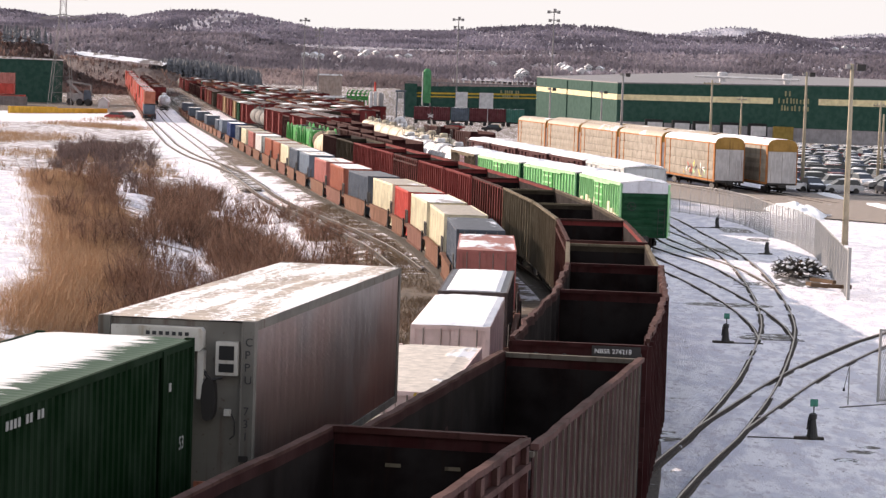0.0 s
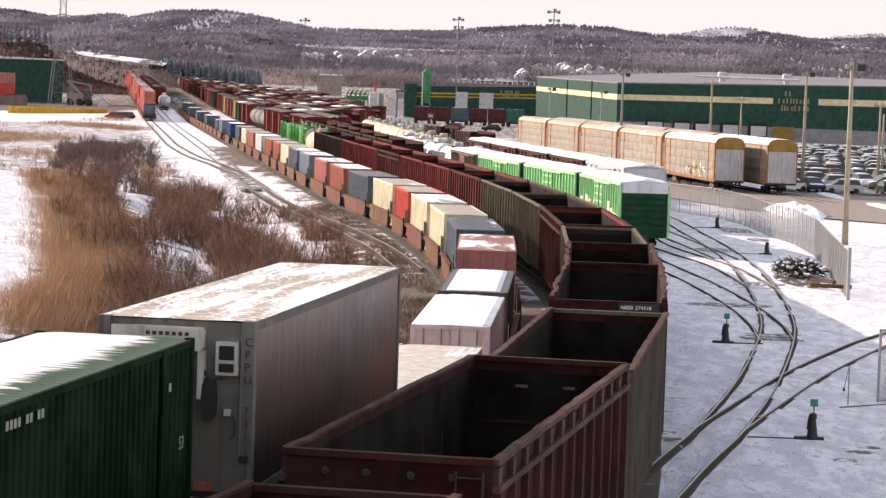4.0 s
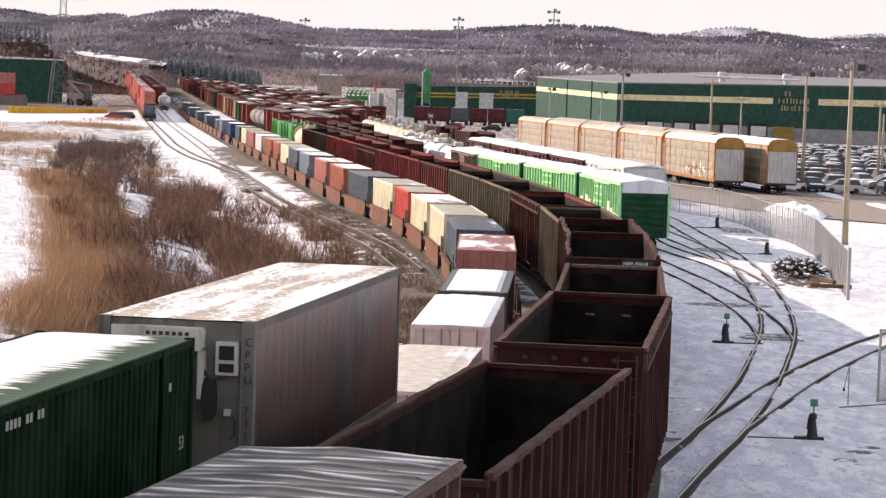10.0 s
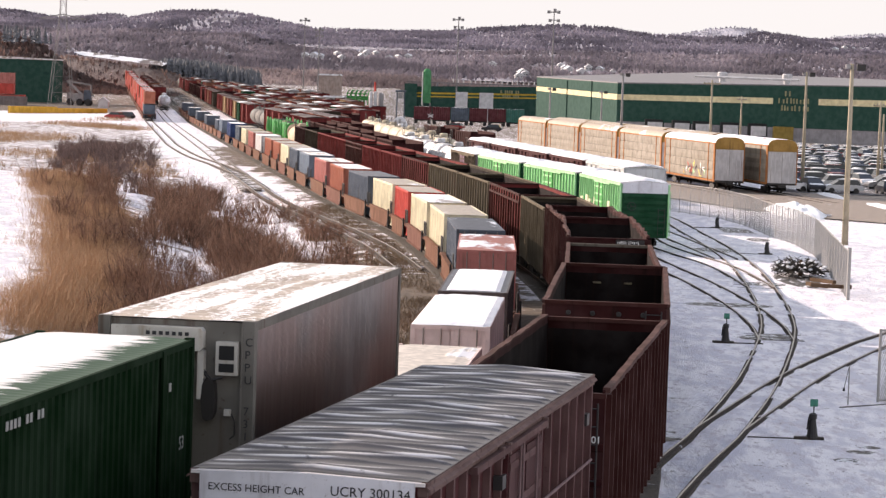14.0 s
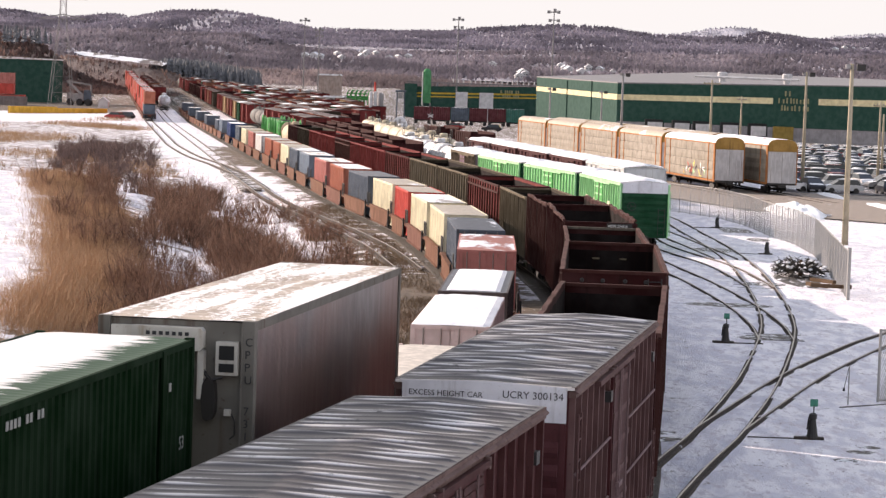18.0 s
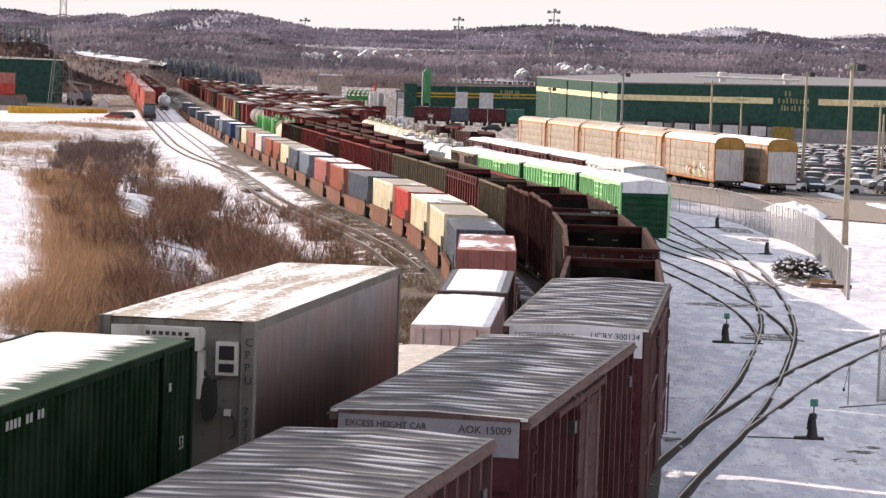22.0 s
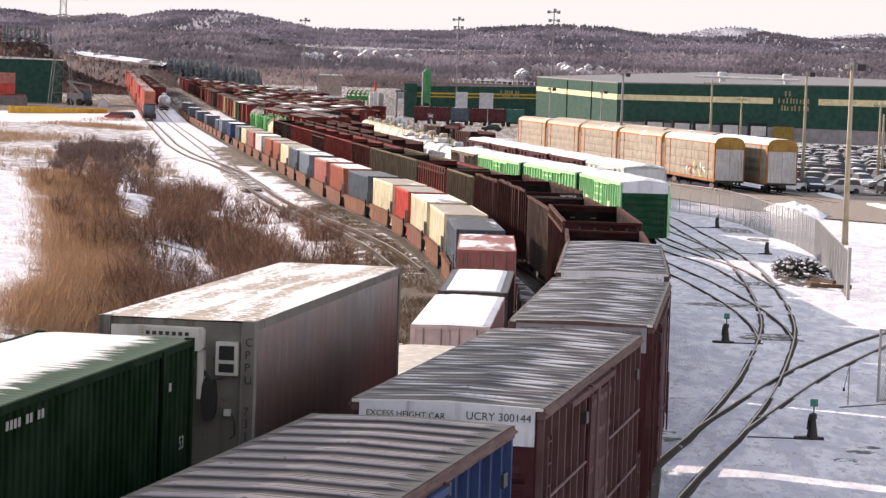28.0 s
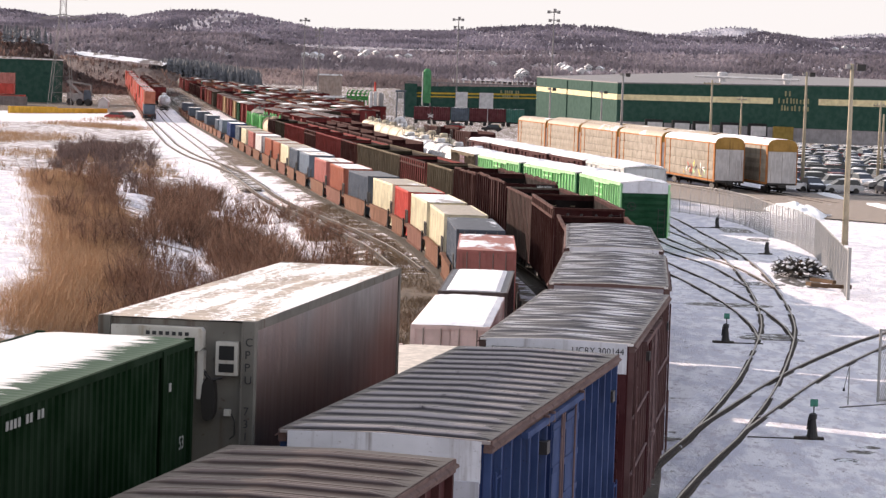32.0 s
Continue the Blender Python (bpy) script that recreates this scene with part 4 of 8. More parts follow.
def well_car(name, length, paint, label, far=False):
    """A well unit: two side sills with posts, floor, end decks, trucks at the ends."""
    c = thing(name, label, "well car", "standing container train")
    h, w = length / 2, 1.42
    part("well_floor", Mb().box(-w, w, -h + 2.0, h - 2.0, 0.28, 0.36), m_black, c)
    for sx in (-1, 1):
        prof = [(-h + 1.4, 1.05), (-h + 2.2, 0.30), (h - 2.2, 0.30), (h - 1.4, 1.05), (h - 1.4, 1.28), (-h + 1.4, 1.28)]
        s = part("side_sill", Mb().prism(prof, sx * w - 0.04, sx * w + 0.04, "x"), paint, c)
        part("top_flange", Mb().box(sx * w - 0.11, sx * w + 0.11, -h + 1.4, h - 1.4, 1.28, 1.35), paint, s)
        part("bottom_flange", Mb().box(sx * w - 0.11, sx * w + 0.11, -h + 2.2, h - 2.2, 0.23, 0.30), paint, s)
        for sy in (-1,) if not far else ():
            part("joint_post", JOINT_POST, None, s, at=(sx * (w + 0.06), sy * (h - 1.0), 0))
    for sy in (-1, 1):
        part("end_deck", Mb().box(-1.45, 1.45, min(sy * (h - 1.7), sy * h), max(sy * (h - 1.7), sy * h), 1.06, 1.16).box(-0.4, 0.4, min(sy * (h - 1.9), sy * h), max(sy * (h - 1.9), sy * h), 0.7, 1.05), paint, c)
        for sx in (-1, 1) if not far else ():
            mb = Mb()
            mb.tube((sx * 1.38, sy * (h - 0.1), 1.1), (sx * 1.38, sy * (h - 0.1), 2.1), 0.03, 6)
            mb.tube((sx * 1.38, sy * (h - 0.8), 1.1), (sx * 1.38, sy * (h - 0.8), 2.1), 0.03, 6)
            mb.tube((sx * 1.38, sy * (h - 0.1), 2.1), (sx * 1.38, sy * (h - 0.8), 2.1), 0.03, 6)
            part("hand_rail", mb, m_black, c)
    running_gear(c, length, 0.045, far)
    return c


def intermodal():
    """Wells end to end, each with its container or stack."""
    # rear end, unit length, [(colour, length, height, width, roof, label)] from the bottom up
    dbl_low = ("maroon", 14.63, 2.9, 2.59, R_BARE, "maroon steel container under another one")
    units = [
        (24.6, 19.4, [("grey", 16.0, 2.9, 2.6, R_BARE, "grey container under a green one")]),
        (44.3, 17.0, [dbl_low]),
        (66.0, 15.6, [("pink", 12.2, 2.6, 2.44, R_CREAM, "white container with pink sides and a cream roof")]),
        (83.6, 15.0, [("pink", 12.2, 2.74, 2.44, R_FULL, "white container with a thick snow roof")]),
        (97.8, 15.6, [("dusk", 12.2, 2.72, 2.5, R_GREY, "dark grey container with a snow-covered roof")]),
        (115.0, 15.6, [("rose", 12.2, 3.2, 2.5, R_ROSE, "brick red container with patchy snow")]),
    ]
    far = [("slate", R_GREY), ("cream", R_BARE), ("cream", R_SNOW), ("red", R_BARE), ("cream", R_BARE), ("slate", R_GREY), ("orange", R_SNOW), ("rose", R_PART), ("sky", R_PART), ("slate", R_SNOW), ("cream", R_BARE),
           ("orange", R_BARE), ("orange", R_BARE), ("white", R_SNOW), ("rose", R_BARE), ("cream", R_BARE), ("slate", R_BARE), ("navy", R_SNOW), ("sky", R_SNOW)]
    names = {"slate": "slate blue", "cream": "cream", "red": "bright red", "orange": "orange-brown", "rose": "faded red", "sky": "pale blue", "white": "white", "navy": "navy blue", "grey": "grey"}
    # near ends of the single containers along the line
    places = [138.6, 154.3, 169.4, 184.4, 196.4, 210.9, 227.4, 244.0, 263.8, 279.6, 293.2, 307.6, 321.2, 341.2, 358.8, 376.6, 394.3, 420.8, 449.8]
    for (col, rf), s, nxt in zip(far, places, places[1:] + [468.0]):
        gap = min(17.0, nxt - s)
        units.append((s - 1.6, gap - 0.2, [(col, min(12.2, gap - 2.4), 2.9, 2.44, rf, names[col] + " container standing in a well car")]))
    s = 449.0
    s += 17.0
    for k in range(14):
        units.append((s, 15.6, [] if k % 3 else [("slate", 12.2, 2.6, 2.44, R_SNOW, "slate blue container with snow on top")]))
        s += 16.2
    for k, (s0, ln, boxes) in enumerate(units):
        m = car_pose(s0, ln, well_lat)
        u = well_car("well_car", ln, m_well if k % 4 else m_well_dark, "rusty brown container well car" if boxes else "empty rusty brown container well car", s0 > 330)
        u.matrix_basis = m
        z = 0.37
        for col, l, hgt, wd, rf, label in boxes:
            c = container(col, l, label, rf, hgt, wd, doors=s0 < 140)
            c.matrix_basis = m @ Matrix.Translation((0, 0, z))
            if "thick" in label:
                part("snow_cover", snow_cap(wd / 2 - 0.02, l / 2 - 0.05, hgt - 0.02, hgt, 5, 0.055), m_drift, c, "thick lumpy snow on the roof")
            if "snow-covered" in label:
                part("snow_cover", snow_cap(wd / 2 - 0.28, l / 2 - 0.5, hgt - 0.02, hgt - 0.01, 9, 0.05), m_drift, c, "snow lying inside the roof frame")
            if "pink sides" in label:
                d = [o for o in c.children if o.name.startswith("door.") or o.name == "door"][-1]
                lettering("561774", 0.15, m_letter, d, pose(0.10, -l / 2 + 0.035, 1.75, 90, 0, 0))
                for i in range(5):
                    part("hazard_mark", Mb().prism([(0.42 + i * 0.14, hgt - 0.115), (0.49 + i * 0.14, hgt - 0.115), (0.53 + i * 0.14, hgt - 0.03), (0.46 + i * 0.14, hgt - 0.03)], -l / 2 + 0.008, -l / 2 + 0.018), m_letter if i % 2 else m_hazard, d)
            z += hgt + 0.012


intermodal()


# ---------------------------------------------------------------- the reefer and the green container nearest the bridge
def stained_cladding():
    """Weathered aluminium sheet: it mirrors what passes dimly, with grime that runs down and a painted-in red
    reflection.
    """
    m, nt, b = shader("stained aluminium cladding", 0.36, 0.9, 0.4)
    v = coords(nt, own=False)
    col = blend(nt, ramp(nt, noise_at(nt, v, 0.9, 5.0), 0.35, 0.65), (0.105, 0.100, 0.106), (0.18, 0.174, 0.182))
    # reddish patches put the reflection of passing red cars into the colour
    red = ramp(nt, noise_at(nt, coords(nt, (1, 0.35, 0.7), own=False), 0.6, 4.0, 0.5), 0.40, 0.62)
    col = blend(nt, red, col, (0.19, 0.125, 0.115))
    col = blend(nt, ramp(nt, noise_at(nt, coords(nt, (3, 4.5, 0.22), own=False), 1.0, 6.0, 0.65), 0.54, 0.80), col, (0.06, 0.04, 0.038))
    col = blend(nt, ramp(nt, noise_at(nt, coords(nt, (3, 9.0, 0.3), own=False), 1.3, 6.0, 0.7), 0.63, 0.76), col, (0.33, 0.28, 0.26))
    nt.links.new(col, b.inputs["Base Color"])
    rough = nt.nodes.new("ShaderNodeMapRange")
    rough.inputs["To Min"].default_value, rough.inputs["To Max"].default_value = 0.22, 0.48
    nt.links.new(noise_at(nt, coords(nt, (3, 3, 0.4), own=False), 1.4, 5.0), rough.inputs["Value"])
    nt.links.new(rough.outputs[0], b.inputs["Roughness"])
    bumped(nt, b, noise_at(nt, coords(nt, (1, 2.2, 0.5), own=False), 3.0, 4.0), 0.25, 0.02)
    return m


m_reefer = stained_cladding()
m_reefer_end = painted("grey reefer end", (0.15, 0.142, 0.128), (0.075, 0.046, 0.03), 0.45, 0.6)
m_panel = painted("off-white panel", (0.55, 0.53, 0.49), (0.30, 0.24, 0.18), 0.35, 0.6)
m_dark_glass = plain("dark recess", (0.02, 0.02, 0.022), 0.3)


def reefer():
    L, W, Hh = 14.6, 2.6, 2.9
    c = thing("reefer_container", "grey aluminium refrigerated container with melting snow on top", "container", "containers on the standing train", pose(-3.22, 51.95, 3.66, 0, 0, -8.32))
    h, w = L / 2, W / 2
    for sx in (-1, 1):
        mb = Mb()
        corrugated(mb, sx * (w - 0.015), -h + 0.2, h - 0.2, 0.14, Hh - 0.14, sx, 0.62, 0.003)
        s = part("side_panel", mb, m_reefer, c)
        part("top_rail", Mb().box(sx * (w - 0.03) - 0.03, sx * (w - 0.03) + 0.032, -h + 0.05, h - 0.05, Hh - 0.16, Hh - 0.01), m_reefer_end, c)
        part("bottom_rail", Mb().box(sx * (w - 0.03) - 0.03, sx * (w - 0.03) + 0.032, -h + 0.05, h - 0.05, 0, 0.15), m_reefer_end, c)
        for sy in (-1, 1):
            part("corner_post", Mb().box(sx * (w - 0.1) - 0.1, sx * (w - 0.1) + 0.105, sy * (h - 0.1) - 0.11, sy * (h - 0.1) + 0.11, 0, Hh), m_reefer_end, c)
    part("floor", Mb().box(-w + 0.1, w - 0.1, -h + 0.1, h - 0.1, 0, 0.13), m_black, c)
    def roof_at(i, j):
        return ((i / 8 * 2 - 1) * (w - 0.01), (j / 48 * 2 - 1) * (h - 0.02), Hh - 0.005 + 0.018 * noise.noise((i * 0.5, j * 0.25, 2)) * (1 if 0 < i < 8 else 0))
    part("roof", Mb().grid(9, 49, roof_at), R_PART, c)
    part("far_end", Mb().box(-w + 0.2, w - 0.2, h - 0.12, h - 0.02, 0.1, Hh - 0.05), m_reefer_end, c)
    e = part("machinery_end", Mb().box(-w + 0.2, w - 0.2, -h + 0.06, -h + 0.14, 0.1, Hh - 0.03), m_reefer_end, c)
    y = -h
    part("header_panel", Mb().box(-1.08, -0.72, y - 0.01, y + 0.06, Hh - 0.42, Hh - 0.14), m_panel, e, "off-white blank panel")
    unit = part("cooling_unit", Mb().prism([(-0.70, Hh - 0.50), (0.44, Hh - 0.50), (0.48, Hh - 0.45), (0.48, Hh - 0.18), (0.44, Hh - 0.13), (-0.70, Hh - 0.13)], y - 0.16, y + 0.06), m_panel, e, "off-white cooling unit housing")
    for i in range(7):
        part("maker_mark", Mb().box(-0.46 + i * 0.108, -0.395 + i * 0.108, y - 0.166, y - 0.158, Hh - 0.265, Hh - 0.205), m_letter, unit)
    part("pipe_cover", Mb().box(0.40, 0.50, y - 0.14, y + 0.06, 1.62, Hh - 0.5), m_panel, e)
    ctl = part("control_box", Mb().box(0.69, 1.05, y - 0.10, y + 0.06, 2.02, 2.56), m_panel, e, "off-white control box with two dark windows")
    part("control_window", Mb().box(0.745, 0.995, y - 0.108, y - 0.098, 2.27, 2.50), m_dark_glass, ctl)
    part("control_window", Mb().box(0.745, 0.995, y - 0.108, y - 0.098, 2.07, 2.21), m_dark_glass, ctl)
    part("cable_box", Mb().box(0.84, 0.94, y - 0.06, y + 0.06, 1.36, 1.46), m_panel, e)
    hose = Mb()
    # a rubber pouch that hangs from a hook, with its cable tucked in
    hose.prism([(0.52, 1.30), (0.58, 1.27), (0.66, 1.30), (0.70, 1.40), (0.71, 1.62), (0.69, 1.86), (0.65, 1.95), (0.53, 1.95), (0.49, 1.86), (0.47, 1.62), (0.49, 1.40)], y - 0.15, y + 0.05)
    part("cable_pouch", hose, m_black, e, "black rubber cable pouch")
    part("pouch_hook", Mb().tube((0.46, y - 0.05, 2.10), (0.62, y - 0.10, 1.93), 0.03, 6).tube((0.62, y - 0.10, 1.93), (0.80, y - 0.06, 1.98), 0.025, 6), m_black, e)
    loop = [(0.96, 1.40), (1.02, 1.28), (1.02, 1.05), (0.94, 0.98)]
    wire = Mb()
    for a, b in zip(loop, loop[1:]):
        wire.tube((a[0], y - 0.03, a[1]), (b[0], y - 0.03, b[1]), 0.014, 6)
    part("thin_cable", wire, m_black, e)
    for i, ch in enumerate("CPPU"):
        lettering(ch, 0.19, m_letter, e, pose(1.15, y - 0.018, 2.50 - i * 0.205, 90, 0, 0))
    for i, ch in enumerate("731"):
        lettering(ch, 0.19, m_letter, e, pose(1.15, y - 0.018, 1.38 - i * 0.205, 90, 0, 0))
    part("frame_post", Mb().box(1.09, 1.115, y - 0.02, y + 0.06, 0.1, Hh - 0.05), m_reefer_end, e)
    part("lock_lug", Mb().box(1.10, 1.25, y - 0.05, y + 0.02, 0.62, 0.72), m_black, e)
    part("warning_plate", Mb().box(0.36, 0.66, y - 0.006, y + 0.06, 0.12, 0.26), PAINTS["orange"], e)
    return c


reefer()


m_faded = plain("faded grey-white paint", (0.30, 0.31, 0.30), 0.7)


def green_long():
    c = container("green", 16.15, "dark green ribbed long container with streaked snow on its roof", R_GREEN, 2.9, 2.6, 0.30)
    c.matrix_basis = pose(-6.42, 36.05, 3.44, 0, 0, -8.9)
    x = 1.306
    side = [o for o in c.children if o.name.startswith("side_panel")][1]
    for i, tall in enumerate((0.12, 0.12, 0.12, 0.12, 0, 0.12, 0.12, 0, 0.12, 0.12)):
        if tall:
            y = -1.55 + i * 0.165
            part("faded_mark", Mb().box(x, x + 0.008, y, y + 0.10, 2.55, 2.55 + tall), m_faded, side)
    lettering("53", 0.30, m_faded, side, pose(x + 0.014, 7.15, 1.22, 90, 0, 90))
    part("data_plate", Mb().box(x, x + 0.012, 6.48, 6.60, 2.20, 2.33), m_faded, side)
    part("joint_post", Mb().box(x - 0.02, x + 0.02, 6.08, 6.26, 0.1, 2.86), PAINTS["green"], side)


green_long()

# ---------------------------------------------------------------- the engine that pulls the train
m_loco = painted("engine green paint", (0.05, 0.26, 0.07), (0.05, 0.06, 0.04), 0.3, 0.4)
m_tan = painted("tan canvas paint", (0.52, 0.42, 0.31), (0.2, 0.15, 0.1), 0.3)


def engine(start, L=22.0):
    c = thing("locomotive", "green diesel locomotive with curved handrails and a red marker", "locomotive", "freight train")
    h = L / 2
    part("frame", Mb().box(-1.5, 1.5, -h, h, 1.15, 1.45).box(-1.1, 1.1, -3, 3, 0.35, 1.15), m_black, c)
    part("long_hood", Mb().prism([(-1.3, 1.45), (1.3, 1.45), (1.3, 3.85), (0.95, 4.25), (-0.95, 4.25), (-1.3, 3.85)], -h + 4.6, h - 4.4), m_loco, c)
    cab = part("cab", Mb().prism([(-1.48, 1.45), (1.48, 1.45), (1.48, 3.9), (0.9, 4.35), (-0.9, 4.35), (-1.48, 3.9)], -h + 2.2, -h + 4.6), m_loco, c)
    for sx in (-1, 1):
        part("cab_window", Mb().box(sx * 1.485 - 0.012, sx * 1.485 + 0.012, -h + 2.6, -h + 4.2, 2.8, 3.6), m_dark_glass, cab)
        part("rear_window", Mb().box(sx * 0.8 - 0.35, sx * 0.8 + 0.35, -h + 2.18, -h + 2.2, 2.9, 3.6), m_dark_glass, cab)
    part("short_hood", Mb().prism([(-0.95, 1.45), (0.95, 1.45), (0.95, 2.5), (0.6, 2.85), (-0.6, 2.85), (-0.95, 2.5)], -h + 0.7, -h + 2.2), m_loco, c)
    part("marker_light", Mb().lathe([(0.16, -h + 2.05), (0.2, -h + 2.12), (0.16, -h + 2.19)], 12, "y", (0, 0, 3.98)), PAINTS["red"], cab, "red marker light")
    part("sand_cover", Mb().lathe([(0.9, -h + 0.15), (1.15, -h + 0.25), (1.15, -h + 0.6), (1.0, -h + 0.7)], 24, "y", (-0.2, 0, 3.2)), m_tan, c, "round tan cover")
    for sx in (-1, 1):
        for y0 in (-h + 0.8, 0.5, h - 4.2):
            mb = Mb()
            pts = [(y0, 2.2), (y0, 3.3), (y0 + 0.4, 4.1), (y0 + 1.3, 4.5), (y0 + 2.2, 4.3), (y0 + 2.9, 3.4), (y0 + 3.1, 2.2)]
            for a, b in zip(pts, pts[1:]):
                mb.tube((sx * 1.42, a[0], a[1]), (sx * 1.42, b[0], b[1]), 0.13, 8)
            part("hand_rail", mb, m_loco, c)
        mb = Mb().tube((sx * 1.45, -h + 4.6, 2.5), (sx * 1.45, h - 0.4, 2.5), 0.03, 6)
        for i in range(12):
            y = -h + 4.7 + i * 1.55
            mb.tube((sx * 1.45, y, 1.4), (sx * 1.45, y, 2.5), 0.025, 6)
        part("side_rail", mb, m_olive_rib, c)
    for y in (-1.5, 1.0):
        part("roof_fan", Mb().lathe([(0.6, 4.23), (0.62, 4.38), (0.5, 4.42)], 20, "z", (0, y, 0)), m_black, c)
    running_gear(c, L, 0.16)
    TRAIN.append((c, start, L))


engine(379.4)
engine(402.4)

# ---------------------------------------------------------------- standing cars on the right-hand tracks
m_boxgreen = painted("bright green boxcar paint", (0.10, 0.36, 0.12), (0.05, 0.12, 0.05), 0.25)
m_boxgreen_rib = painted("pale green boxcar ribs", (0.34, 0.62, 0.34), (0.2, 0.35, 0.2), 0.2)
m_boxgreen_dark = painted("dark green paint and end shade", (0.007, 0.05, 0.022), (0.02, 0.05, 0.03), 0.35)
m_boxviolet = painted("violet grey boxcar paint", (0.20, 0.13, 0.17), (0.1, 0.07, 0.08), 0.3)
m_snow = snowy("roof snow", (0.6, 0.6, 0.62), 0.98, 0.4)
m_rack = painted("galvanised rack panels", (0.27, 0.24, 0.20), (0.17, 0.125, 0.09), 0.55, 0.7, 0.0)
m_rack_frame = painted("orange-brown rack frame", (0.34, 0.14, 0.05), (0.15, 0.07, 0.04), 0.3)
m_rack_top = painted("ochre rack end paint", (0.34, 0.20, 0.06), (0.15, 0.09, 0.04), 0.3)
m_rack_door = painted("grey rack door", (0.50, 0.49, 0.50), (0.25, 0.2, 0.18), 0.3)
m_tank_cream = snowy("cream tank paint with snow", (0.60, 0.52, 0.38), 0.25, 0.8)
m_tank_white = snowy("white tank paint with snow", (0.62, 0.60, 0.60), 0.55, 0.8)
m_tank_grey = painted("grey tank paint", (0.20, 0.19, 0.18), (0.10, 0.08, 0.07), 0.5)


def lane(points):
    ss, ll = zip(*points)
    return lambda s: float(np.interp(s, ss, ll))


box_lane = lane([(170, 9.25), (198, 9.1), (217, 8.1), (239, 7.4), (420, 7.6)])
for s0, ln, paint, rib, label in ((180.2, 16.6, m_boxgreen, m_boxgreen_rib, "green ribbed boxcar with patches of cream paint and snowy roof"),
                                  (198.6, 18.2, m_boxgreen, m_boxgreen_rib, "bright green ribbed boxcar with a snow-covered roof"),
                                  (218.8, 19.0, m_boxgreen, m_boxgreen_rib, "bright green ribbed boxcar with a snow-covered roof"),
                                  (239.6, 15.8, m_boxviolet, m_olive_rib, "violet-grey ribbed boxcar with a snow-covered roof")):
    b = boxcar("boxcar", ln, paint, rib, m_galv, label, eave=4.42, peak=4.58, posts=19, group="standing boxcars", tie_bars=False, band=s0 < 190, snow=m_snow)
    # green cars' ends get a darker green: their shade is in the colour
    for o in b.children:
        if o.name.startswith("end_wall"):
            me = o.data.copy()
            me.materials[0] = m_boxgreen_dark if paint is m_boxgreen else paint
            o.data = me
            for q in o.children:
                if q.name.startswith("end_rib"):
                    me = q.data.copy()
                    me.materials[0] = m_boxgreen_dark if paint is m_boxgreen else paint
                    q.data = me
    if s0 < 190:
        rng = random.Random(4)
        for side in [o for o in b.children if o.name.startswith("side_wall")][:1]:
            for i in range(14):
                y = -7.9 + i * 1.12 + rng.uniform(-0.1, 0.1)
                part("primer_patch", Mb().box(-1.672, -1.541, y, y + 0.85, 1.0, rng.uniform(2.2, 3.2)), PAINTS["cream"], side, "cream primer patch")
    b.matrix_basis = car_pose(s0, ln, box_lane)

back_lane = lane([(200, 15.0), (480, 14.4)])
s = 211.0
for k in range(5):
    b = boxcar("boxcar", 16.4, m_box_brown if k else m_rack_door, m_box_rib if k else m_rack_door, m_galv, "long boxcar under a thick white snow roof", eave=4.5, peak=4.68, posts=9, group="standing boxcars", tie_bars=False, band=False, snow=m_snow)
    b.matrix_basis = car_pose(s, 16.4, back_lane)
    s += 18.0


